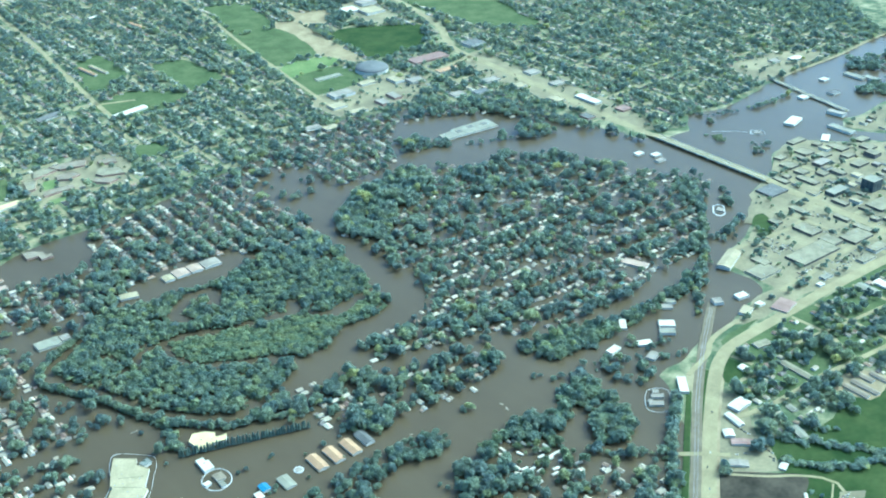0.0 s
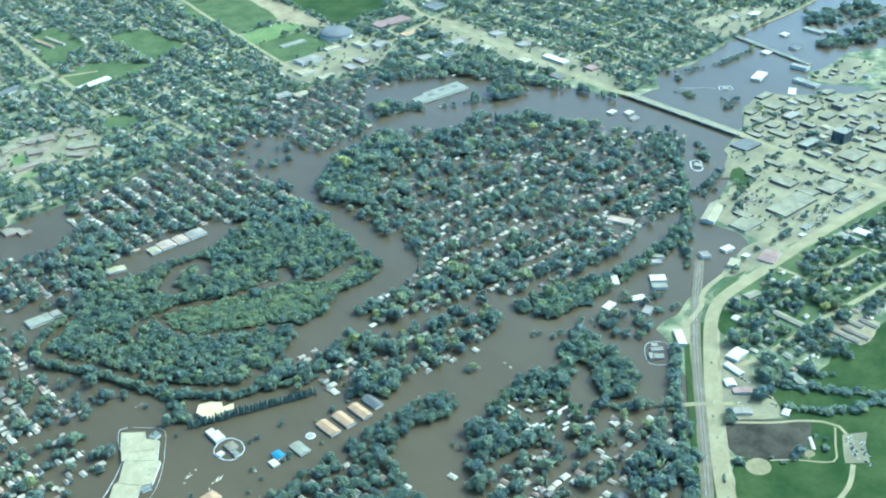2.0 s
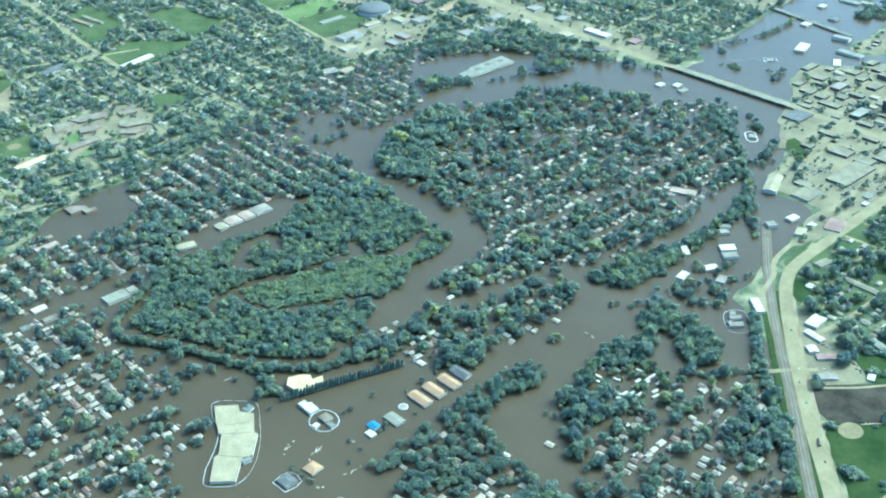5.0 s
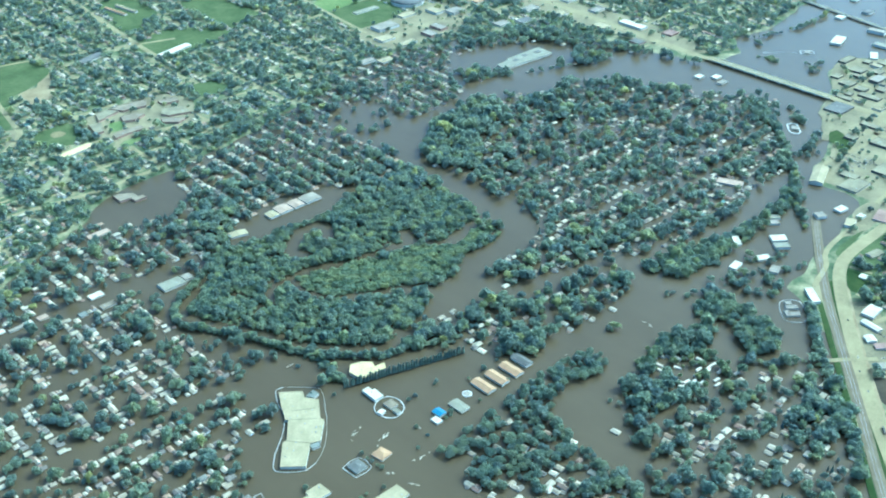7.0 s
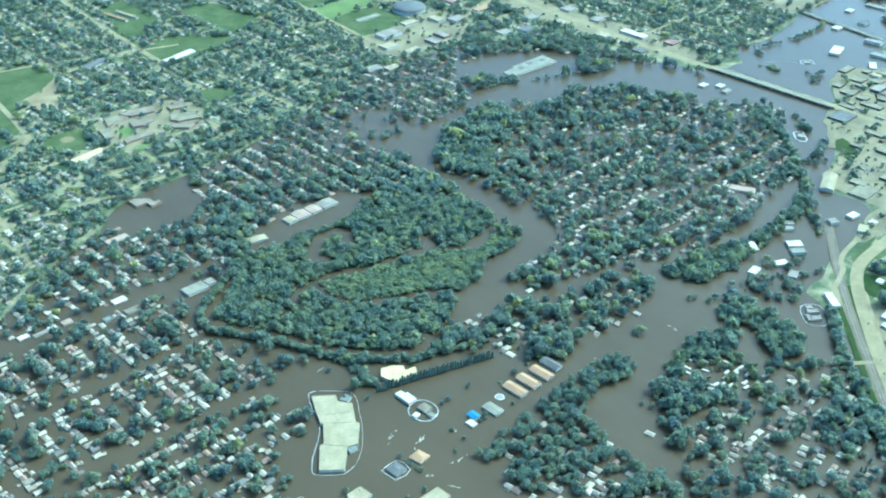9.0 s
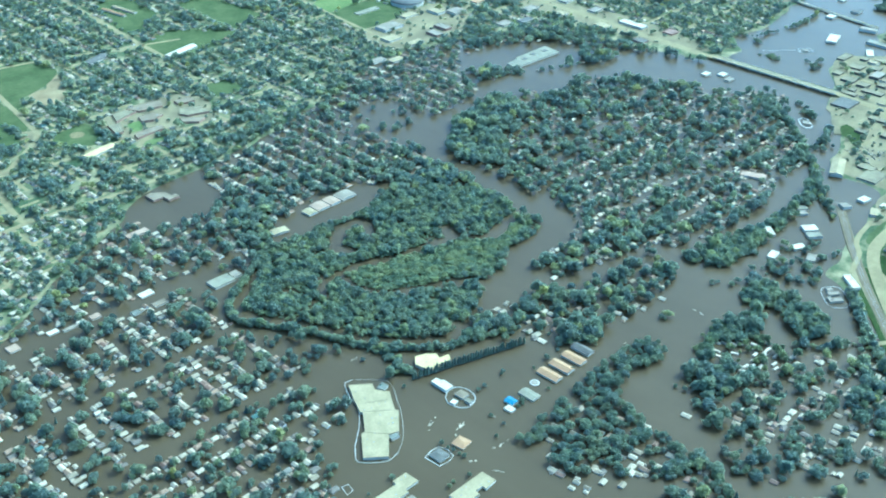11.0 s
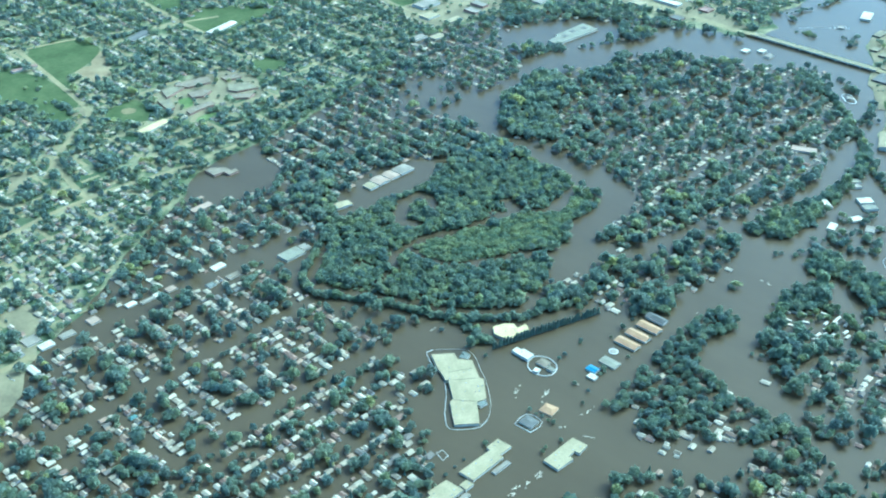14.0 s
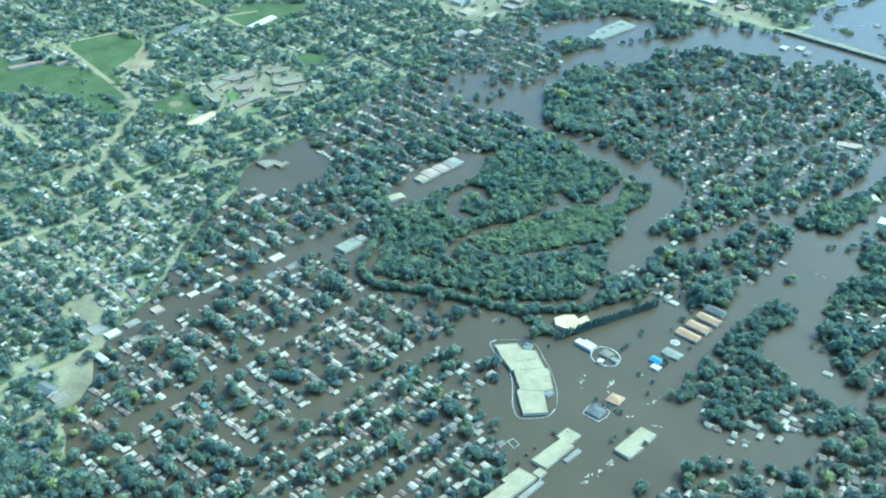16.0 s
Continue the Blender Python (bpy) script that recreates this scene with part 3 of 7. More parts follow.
# yards, lots and fields
LOTS = [
    ("parking_lot", [(1200, -98), (1245, -72), (1318, -55), (1412, 0), (1480, 66), (1590, 104), (1709, 172), (1806, 196), (1875, 124), (1965, 50), (2080, -20), (2080, -265), (1216, -268), (1194, -215), (1196, -160)],
     M_LOT, "pale downtown streets and gravel car parks"),
    ("yard", [(752, -450), (809, -401), (850, -372), (868, -388), (852, -425), (818, -455), (800, -500), (794, -540), (769, -556), (740, -535), (694, -500)], M_LOT, "pale gravel yard beside the highway"),
    ("yard", [(1030, -252), (1065, -242), (1105, -227), (1182, -218), (1205, -262), (1060, -270)], M_LOT, "pale gravel yard at the flood edge"),
    ("yard", [(815, -338), (825, -318), (850, -300), (884, -290), (892, -298), (850, -318), (822, -342)], M_LOT, "pale gravel yard between railway and flood"),
    ("car_park", [(-556, 412), (-500, 408), (-448, 430), (-417, 474), (-430, 494), (-464, 495), (-492, 450)], M_LOT, "pale concrete church car park"),
    ("car_park", [(-368, 636), (-323, 632), (-332, 565), (-360, 545), (-376, 576)], M_LOT, "pale concrete lot among trees"),
    ("car_park", [(-380, 556), (-353, 552), (-378, 512), (-392, 490), (-406, 503)], M_LOT, "pale concrete lot beside the halls"),
    ("bare_earth", [(327, 1479), (356, 1486), (335, 1421), (304, 1354), (266, 1321), (228, 1322), (239, 1371), (238, 1404), (271, 1419), (291, 1414)], M_DIRT, "pale bare earth of a dug hillside"),
    ("bare_earth", [(1323, 1824), (1394, 1803), (1380, 1586), (1353, 1365), (1281, 1360), (1281, 1493), (1315, 1776)], M_DIRT, "pale bare earth strip across fields"),
    ("bare_earth", [(1160, 1663), (1276, 1710), (1246, 1626), (1139, 1577)], M_DIRT, "worn bare patch in a field"),
    ("bare_earth", [(1415, 1908), (1546, 1840), (1453, 1714), (1400, 1752)], M_DIRT, "worn bare patch in a field"),
    ("far_lot", [(1611, 1871), (1722, 1866), (1678, 1645), (1597, 1593), (1559, 1664)], M_LOT, "pale paved lots round large halls"),
    ("rough_field", [(1110, 1770), (1180, 1790), (1315, 1776), (1281, 1493), (1134, 1460), (1120, 1560)], M_GRASS, "rough green field beside bare earth"),
    ("campus_lot", [(1045, 1150), (1120, 1195), (1282, 1212), (1400, 1180), (1380, 1083), (1240, 990), (1110, 1016), (1030, 1036)], M_LOT, "pale paved campus yards"),
    ("roadside_lots", [(1551, 1154), (1529, 968), (1532, 811), (1542, 632), (1564, 500), (1606, 452), (1636, 525), (1657, 663), (1671, 762), (1646, 912), (1653, 1062), (1653, 1201)], M_LOT, "pale car parks along the wide street"),
    ("school_lot", [(302, 1180), (432, 1190), (492, 1172), (520, 1120), (503, 1069), (460, 1002), (376, 1030), (275, 1022), (258, 1125)], M_LOT, "pale paved school grounds"),
    ("car_park", [(-125, 1044), (-90, 1042), (-105, 1008), (-162, 984)], M_LOT, "pale bare lot among trees"),
    ("shore_lot", [(2080, 500), (2100, 640), (2300, 640), (2420, 560), (2330, 520)], M_LOT, "pale lots at the far shore"),
    ("shore_lot", [(1975, 165), (2010, 190), (2110, 188), (2180, 190), (2200, 130), (2090, 100), (2030, 90)], M_LOT, "pale lots on the far point of land"),
    ("quay", [(1478, 56), (1466, 34), (1420, 4), (1374, -26), (1362, -12), (1410, 22)], M_LOT, "pale gravel quay along the river front"),
    ("river_bank", [(1386, -10), (1428, -6), (1400, -53), (1345, -82), (1335, -66), (1357, -42)], M_DARK_GRASS, "green grass bank by the bridge"),
    ("pitch", [(172, 1175), (250, 1178), (235, 1078), (189, 1077), (155, 1126)], M_GRASS, "green school playing field"),
    ("playing_field", [(549, 1163), (613, 1168), (615, 1103), (544, 1096)], M_GRASS, "small green playing field"),
    ("field", [(222, 1580), (296, 1612), (345, 1590), (366, 1500), (300, 1434), (216, 1393), (186, 1325), (190, 1420)], M_GRASS, "green hillside meadow"),
    ("field", [(68, 1640), (119, 1568), (152, 1502), (171, 1437), (171, 1346), (160, 1262), (100, 1184), (63, 1201), (77, 1288), (56, 1367), (23, 1426), (-28, 1454), (-60, 1560)], M_GRASS, "green hillside meadow with a few shrubs"),
    ("field", [(606, 1447), (775, 1475), (850, 1405), (637, 1362)], M_GRASS, "flat green field"),
    ("field", [(677, 1835), (775, 1884), (770, 1677), (627, 1576)], M_GRASS, "green field by a far street"),
    ("field", [(850, 1688), (950, 1690), (960, 1466), (841, 1445)], M_GRASS, "green field among suburbs"),
    ("field", [(580, 1471), (713, 1543), (831, 1425), (693, 1376)], M_GRASS, "long green field"),
    ("field", [(1255, 2139), (1380, 2077), (1339, 1850), (1310, 1800), (1183, 1799)], M_GRASS, "green field beyond the far street"),
    ("field", [(1400, 1600), (1465, 1640), (1560, 1600), (1685, 1518), (1568, 1356), (1372, 1352), (1390, 1494)], M_DARK_GRASS, "broad green field with mown bands"),
    ("field", [(1800, 1905), (2060, 1620), (1960, 1253), (1819, 1404)], M_GRASS, "broad green field beyond the wide street"),
    ("dry_field", [(1134, 1451), (1280, 1452), (1278, 1377), (1111, 1358)], M_PALE_GRASS, "yellow-green mown field"),
    ("sports_track", [(1094, 1335), (1272, 1350), (1269, 1215), (1082, 1196)], M_GRASS, "sports ground with a faded running track"),
    ("meadow", [(818, -500), (894, -526), (990, -511), (1080, -522), (1400, -540), (1400, -900), (700, -900), (640, -760), (771, -552)], M_DARK_GRASS, "bright green rough meadow slope"),
    ("park_field", [(625, -566), (705, -618), (690, -700), (560, -780), (500, -700), (538, -650)], M_DARK_GRASS, "mown green ball field"),
    ("burnt_field", [(689, -500), (723, -522), (760, -556), (786, -582), (754, -606), (705, -621), (671, -597), (640, -556), (654, -529)], M_DARK_EARTH, "dark bare ploughed earth"),
    ("school_lawn", [(314, 1118), (341, 1108), (338, 1082), (317, 1066), (296, 1066)], M_PALE_GRASS, "yellow-green school lawn"),
    ("school_lawn", [(290, 1008), (330, 1004), (342, 998), (292, 986), (272, 988)], M_PALE_GRASS, "yellow-green school lawn"),
    ("hillside_lawn", [(905, -312), (960, -300), (1200, -297), (1700, -302), (1700, -470), (1000, -470), (930, -455), (900, -400)], M_GRASS, "green lawns between houses on the slope"),
    ("car_park", [(128, 1240), (156, 1225), (118, 1140), (94, 1150)], M_LOT, "pale gravel lot by the hill road"),
    ("bare_earth", [(999, -467), (1027, -465), (1078, -471), (1098, -501), (1099, -519), (1020, -536), (1004, -505)], M_DIRT, "worn brown yard between long sheds"),
    ("car_park", [(793, -635), (822, -653), (796, -672), (766, -694), (742, -673), (769, -648)], M_LOT, "pale car park beside the ball field"),
    ("roadside_lawn", [(969, -274), (1000, -266), (1043, -263), (1080, -268), (1046, -276), (985, -284), (962, -284)], M_GRASS, "green grass triangle inside the junction"),
    ("roadside_lawn", [(880, -356), (908, -330), (944, -318), (933, -360), (882, -370)], M_DARK_GRASS, "green lawn beside the highway"),
]
for i, (name, poly, mat, label) in enumerate(LOTS):
    sheet(name, poly, DRY + 0.03 + 0.004 * i, mat, label, "yard" if mat in (M_LOT, M_DIRT) else "field")


def disc(cx, cy, rx, ry, n=28):
    return [(cx + rx * math.cos(2 * math.pi * i / n), cy + ry * math.sin(2 * math.pi * i / n)) for i in range(n)]


sheet("infield", disc(721, -625, 9, 7), DRY + 0.18, M_CLAY, "small worn clay patch on the ball field", "infield", 2)
sheet("infield", disc(206, 1140, 16, 16), DRY + 0.18, M_CLAY, "pale clay ball infield", "infield", 2)
sheet("infield", disc(645, -593, 19, 17), DRY + 0.18, M_CLAY, "pale clay ball infield", "infield", 2)


def bridge(name, a, b, width, z, label):
    """A beam bridge: deck, two parapets, piers in the water."""
    a, b = Vector(a), Vector(b)
    d = b - a
    ang = math.degrees(math.atan2(d.y, d.x))
    base = empty(name, pose(a.x, a.y, 0, 0, 0, ang), label, "bridge")
    n = d.length

    def box(nm, x0, x1, y0, y1, z0, z1, mat, lab=""):
        bm = bmesh.new()
        bmesh.ops.create_cube(bm, size=1, matrix=Matrix.Translation(((x0 + x1) / 2, (y0 + y1) / 2, (z0 + z1) / 2)) @ Matrix.Diagonal((x1 - x0, y1 - y0, z1 - z0, 1)))
        return part(nm, bm, mat, base, lab)

    box("deck", -8, n + 8, -width / 2, width / 2, z - 1.4, z, M_ROAD, "pale concrete deck")
    for s in (-1, 1):
        box("parapet", -8, n + 8, s * width / 2 - 0.25, s * width / 2 + 0.25, z - 1.6, z + 1.0, M_BLOCK)
    box("median", 0, n, -0.4, 0.4, z - 0.1, z + 0.5, M_BLOCK, "raised concrete median")
    k = int(n / 32)
    for i in range(1, k + 1):
        box("pier", i * n / (k + 1) - 1, i * n / (k + 1) + 1, -width / 2 + 2, width / 2 - 2, BED, z - 1.4, M_BLOCK)
    return base


bridge("road_bridge", (1565, 95), (1566, 412), 22, 6.0, "long pale concrete road bridge over the flood")
for y0, y1, rz in ((40, 98, -1), (410, 470, 1)):
    v, f = ribbon_mesh([(1564.5, y0), (1565, y1)], 22, 0, 0.3)
    v = [(x, y, (6.0 if (y > 70 and rz < 0) or (y < 440 and rz > 0) else DRY + 0.16) - (0.3 if i % 4 in (0, 3) else 0)) for i, (x, y, z) in enumerate(v)]
    tagged(shape("bridge_ramp", v, f, [M_ROAD]), "pale ramp up to the road bridge", "ramp", kind="structure")
bridge("far_bridge", (2063, 235), (2111, 500), 12, 4.0, "narrow concrete bridge across the far water")

# ---- dry suburb streets ----
EXCLUDE = [p for n, p, _, _ in LOTS if n not in ("hillside_lawn",)]
BIG_ROADS = [(HIGHWAY, 17), (RAILWAY, 11), (BROADWAY_SOUTH, 18), (BROADWAY_NORTH, 18), (FRONT_STREET, 9), (HILL_ROAD, 10), (WEST_AVENUE, 10), (RIDGE_ROAD, 9), (TERRACE, 10), (SCHOOL_ROAD, 10),
             (NORTH_STREET, 10), (FAR_STREET, 12), (FAR_AVENUE, 9), (CAMPUS_ROAD, 10), *((line, 10) for line in HILL_STREETS)]


def clear(pts, roads=True, lots=True):
    """Which points stand free of roads and open lots."""
    ok = np.ones(len(pts), bool)
    if roads:
        for line, w in BIG_ROADS:
            ok &= off_line(line, pts) > w
    if lots:
        for poly in EXCLUDE:
            ok &= ~inside(poly, pts)
    return ok


v, f = [], []
STREET_X = [-750, -655, -560, -470, -379, -283, -190, -92, 5, 100, 196, 290, 388, 480, 575, 668, 765, 860, 955, 1050, 1150, 1250, 1350, 1450, 1690, 1790, 1890, 1990, 2090, 2190, 2290, 2390, 2490, 2590]
STREET_Y = [330, 420, 590, 690, 790, 930, 1050, 1200, 1350, 1500, 1650, 1800, 1950, 2100, 2250, 2400, 2550, 2700]
seg = []
for x in STREET_X:
    for y in np.arange(200, 2740, 20.0):
        seg.append((x, y + 10, 4.2, 10.0))
for y in STREET_Y:
    for x in np.arange(-860, 2650, 20.0):
        seg.append((x + 10, y, 10.0, 4.2))
seg = np.array(seg)
run = np.array([noise.noise((x * 0.011, y * 0.011, 6.0 if a < b else 16.0)) for x, y, a, b in seg])
ok = (dryness(seg[:, :2]) > 25) & clear(seg[:, :2]) & (run > -0.22)
for x, y, a, b in seg[ok]:
    k = len(v)
    zz = DRY + (0.010 if a < b else 0.016)
    v += [(x - a, y - b, zz), (x + a, y - b, zz), (x + a, y + b, zz), (x - a, y + b, zz)]
    f.append((k, k + 1, k + 2, k + 3))
tagged(shape("streets", v, f, [M_ROAD]), "grid of pale residential streets half hidden by trees", "street", kind="structure")

# ---- buildings ----
FOOTPRINTS = []


def prism(poly, z0, z1):
    n = len(poly)
    area = sum(poly[i - 1][0] * poly[i][1] - poly[i][0] * poly[i - 1][1] for i in range(n))
    if area < 0:
        poly = poly[::-1]
    v = [(x, y, z0) for x, y in poly] + [(x, y, z1) for x, y in poly]
    f = [(i, (i + 1) % n, n + (i + 1) % n, n + i) for i in range(n)]
    return v, f + [tuple(range(n, 2 * n)), tuple(range(n - 1, -1, -1))]


def inset(poly, d):
    """The outline drawn in by d, corner by corner."""
    n = len(poly)
    area = sum(poly[i - 1][0] * poly[i][1] - poly[i][0] * poly[i - 1][1] for i in range(n))
    if area < 0:
        poly = poly[::-1]
    out = []
    for i in range(n):
        a, b, c = Vector(poly[i - 1]), Vector(poly[i]), Vector(poly[(i + 1) % n])
        u, w = (b - a).normalized(), (c - b).normalized()
        nu, nw = Vector((-u.y, u.x)), Vector((-w.y, w.x))
        m = nu + nw
        m = m / max(m.dot(nu), 0.35)
        out.append((b.x + m.x * d, b.y + m.y * d))
    return out


def flat_building(name, poly, top, wall, roof, label, units=0, panes=False, floor=None, category="building", group="", seed=1):
    """A flat-roofed building: walls, parapet, sunken roof, roof units."""
    rnd = random.Random(seed)
    cx, cy = sum(p[0] for p in poly) / len(poly), sum(p[1] for p in poly) / len(poly)
    local = [(x - cx, y - cy) for x, y in poly]
    FOOTPRINTS.append(poly)
    z0 = floor if floor is not None else BED
    base = empty(name, pose(cx, cy, z0), label, category, group)
    h = top - z0
    part_mesh("wall", *prism(local, 0, h - 0.7), wall, base)
    top_sheet = part_mesh("roof", *prism(inset(local, 0.45), h - 0.7, h - 0.3), roof, base)
    outer, inner = inset(local, -0.12), inset(local, 0.4)
    n = len(local)
    v = [(x, y, z) for z in (h - 0.75, h) for ring in (outer, inner) for x, y in ring]
    f = []
    for i in range(n):
        j = (i + 1) % n
        f += [(i, j, 2 * n + j, 2 * n + i), (2 * n + i, 2 * n + j, 3 * n + j, 3 * n + i), (3 * n + i, 3 * n + j, n + j, n + i), (n + i, n + j, j, i)]
    part_mesh("parapet", v, f, roof, top_sheet)
    pts = np.array([(rnd.uniform(min(p[0] for p in local), max(p[0] for p in local)), rnd.uniform(min(p[1] for p in local), max(p[1] for p in local))) for _ in range(units * 6 + 1)])
    keep = pts[inside(inset(local, 3.5), pts)][:units] if units else []
    for x, y in keep:
        bm = bmesh.new()
        a, b, c = rnd.uniform(0.5, 1.2), rnd.uniform(0.5, 1.0), rnd.uniform(0.5, 1.0)
        bmesh.ops.create_cube(bm, size=1, matrix=Matrix.Translation((x, y, h - 0.3 + c / 2)) @ Matrix.Diagonal((a * 2, b * 2, c, 1)))
        bmesh.ops.bevel(bm, geom=bm.edges[:], offset=0.12, segments=1, affect="EDGES")
        part("roof_unit", bm, M_UNIT, top_sheet)
    if panes:
        for i in range(n):
            a, b = Vector(outer[i]), Vector(outer[(i + 1) % n])
            d = b - a
            if d.length < 8:
                continue
            u = d.normalized()
            nrm = Vector((u.y, -u.x))
            if nrm.x > 0.3 and nrm.y > 0.3:
                continue
            floors = max(1, int((top - max(z0, 0)) / 3.6))
            for k in range(floors):
                zc = h - 1.9 - 3.4 * k
                m = max(1, int(d.length / 9))
                for q in range(m):
                    c = a + u * (d.length * (q + 0.5) / m) + nrm * 0.05
                    w = u * min(2.6, d.length / m * 0.35)
                    vv = [(*(c - w), zc - 0.7), (*(c + w), zc - 0.7), (*(c + w), zc + 0.7), (*(c - w), zc + 0.7)]
                    vv += [(x - nrm.x * 0.1, y - nrm.y * 0.1, z) for x, y, z in vv]
                    part_mesh("window", vv, [(0, 1, 2, 3), (4, 7, 6, 5), (0, 4, 5, 1), (1, 5, 6, 2), (2, 6, 7, 3), (3, 7, 4, 0)], M_GLASS, base)
    return base


def rect(x0, x1, y0, y1):
    return [(x0, y0), (x1, y0), (x1, y1), (x0, y1)]


def turned(cx, cy, w, d, deg):
    c, s = math.cos(radians(deg)), math.sin(radians(deg))
    return [(cx + c * x - s * y, cy + s * x + c * y) for x, y in ((-w / 2, -d / 2), (w / 2, -d / 2), (w / 2, d / 2), (-w / 2, d / 2))]


def gable_arrays(w, d, base, eave, rise, over=0.6, hip=0.0, thick=0.25):
    """Walls and roof of a pitched house, ridge along y: (verts, faces) of each."""
    x, y = w / 2, d / 2
    wall_v = [(-x, -y, base), (x, -y, base), (x, y, base), (-x, y, base), (-x, -y, eave), (x, -y, eave), (x, y, eave), (-x, y, eave)]
    wall_f = [(0, 1, 5, 4), (1, 2, 6, 5), (2, 3, 7, 6), (3, 0, 4, 7)]
    if hip == 0:
        wall_v += [(0, -y, eave + rise), (0, y, eave + rise)]
        wall_f += [(4, 5, 8), (6, 7, 9)]
    X, Y = x + over, y + over
    low = eave - rise * over / x
    r = y + over - hip
    top = [(-X, -Y, low), (X, -Y, low), (X, Y, low), (-X, Y, low), (0, -r, eave + rise), (0, r, eave + rise)]
    v = [(a, b, c + thick) for a, b, c in top] + [(a, b, c) for a, b, c in top]
    f = [(0, 4, 5, 3), (1, 2, 5, 4), (6, 9, 11, 10), (7, 10, 11, 8), (3, 9, 6, 0), (1, 7, 8, 2)]
    if hip == 0:
        f += [(0, 6, 10, 4), (4, 10, 7, 1), (2, 8, 11, 5), (5, 11, 9, 3)]
    else:
        f += [(0, 1, 4), (2, 3, 5), (0, 6, 7, 1), (2, 8, 9, 3), (6, 10, 7), (8, 11, 9)]
    return wall_v, wall_f, v, f


def pitched_building(name, cx, cy, w, d, deg, eave, rise, wall, roof, label, hip=0.0, floor=None, vents=0, category="building", group=""):
    """A gabled or hipped building: walls, roof, ridge vents."""
    z0 = BED if floor is None else floor
    FOOTPRINTS.append(turned(cx, cy, w, d, deg))
    base = empty(name, pose(cx, cy, z0, 0, 0, deg), label, category, group)
    a, b, c, e = gable_arrays(w, d, 0, eave - z0, rise, 0.7, hip)
    part_mesh("wall", a, b, wall, base)
    cover = part_mesh("roof", c, e, roof, base)
    for i in range(vents):
        bm = bmesh.new()
        y = (i + 0.5) / vents * (d - 2 * hip) - (d / 2 - hip)
        bmesh.ops.create_cone(bm, cap_ends=True, segments=8, radius1=0.35, radius2=0.3, depth=1.4, matrix=Matrix.Translation((w * 0.16, y, eave - z0 + rise * 0.7 + 0.5)))
        part("vent", bm, M_UNIT, cover)
    return base


# shopping centre and its neighbours in the flood
MALL = [(23, 77), (50, 55), (43, 41), (55, 23), (31, -13), (33, -19), (1, -52), (-13, -47), (-46, -80), (-72, -57), (-40, -19), (-32, -18), (-5, 16), (-8, 19), (-2, 30), (6, 48)]
mall = flat_building("shopping_centre", MALL, 4.8, M_BLOCK, M_PALE_ROOF, "long pale flat-roofed shopping centre standing in flood water", 16, category="shopping centre", seed=3)
for a, b in (((-5, 16), (29, -12)), ((-34, -18), (-12, -46)), ((8, 30), (41, 10))):
    p, q = Vector(a) - mall.location.xy, Vector(b) - mall.location.xy
    line = [tuple(p.lerp(q, t)) for t in (0.04, 0.96)]
    vv, ff = ribbon_mesh(line, 0.6, 4.8 - BED - 0.05, 0.3)
    part_mesh("roof_seam", vv, ff, M_TAR_ROOF, mall)
for corner in ([(48, 43), (63, 47), (64, 35), (52, 32)], [(-16, -49), (-5, -51), (-4, -58), (-17, -57)]):
    corner = [(x - mall.location.x, y - mall.location.y) for x, y in corner]
    part_mesh("side_hall", *prism(corner, 0, 4.0 - BED), M_BLOCK, mall)
    part_mesh("side_roof", *prism(inset(corner, -0.4), 4.0 - BED, 4.4 - BED), M_TEAL_ROOF, mall, "grey-green lower roof")
flat_building("store_row", [(-52, -119), (-51, -142), (-75, -142), (-75, -148), (-136, -149), (-137, -125), (-77, -126), (-76, -119)], 4.2, M_BLOCK, M_PALE_ROOF,
              "pale flat-roofed row of stores in flood water", 9, category="store", seed=4)
flat_building("store_row", [(-160, -123), (-158, -152), (-215, -150), (-240, -148), (-242, -126), (-195, -128), (-194, -121)], 4.2, M_BLOCK, M_PALE_ROOF,
              "pale flat-roofed row of stores in flood water", 8, category="store", seed=5)
flat_building("annex", rect(-156, -141, -154, -142), 4.5, M_BLOCK, M_PALE_ROOF, "small pale flat-roofed annex beside the stores", 1, seed=6)
flat_building("furniture_store", [(21, -191), (22, -215), (1, -217), (1, -210), (-12, -210), (-13, -218), (-44, -216), (-43, -191)], 4.2, M_BLOCK, M_PALE_ROOF,
              "pale flat-roofed store with a notched front in flood water", 7, category="store", seed=7)
flat_building("canopy", rect(-106, -75, -161, -154), 2.6, M_WHITE, M_GREY_ROOF, "low grey canopy roof rising from flood water", 0, category="canopy", seed=8)
flat_building("canopy", rect(-202, -157, -163, -156), 2.6, M_WHITE, M_GREY_ROOF, "long low grey-blue canopy roof in flood water", 0, category="canopy", seed=9)
flat_building("warehouse_store", [(128, 42), (141, 56), (159, 50), (170, 38), (165, 27), (182, 24), (175, 12), (155, 16), (149, 8), (132, 16)], 6.0, M_BLOCK, M_CREAM_ROOF,
              "pale cream flat-roofed hall behind a row of poplars", 6, category="hall", seed=10)
flat_building("white_store", [(114, -35), (130, -35), (131, -14), (127, -14), (127, -4), (115, -4)], 5.0, M_WHITE, M_WHITE_ROOF, "white flat-roofed store standing in flood water", 2, category="store", seed=11)
pitched_building("petrol_station", 126, -56, 14, 16, 0, 3.2, 1.0, M_BLOCK, M_BARN_ROOF, "small brown-roofed petrol station inside a ring dike", hip=3)
flat_building("pump_canopy", turned(105, -60, 10, 8, 10), 3.6, M_WHITE, M_WHITE_ROOF, "white pump canopy inside a ring dike", 0, category="canopy", seed=13)
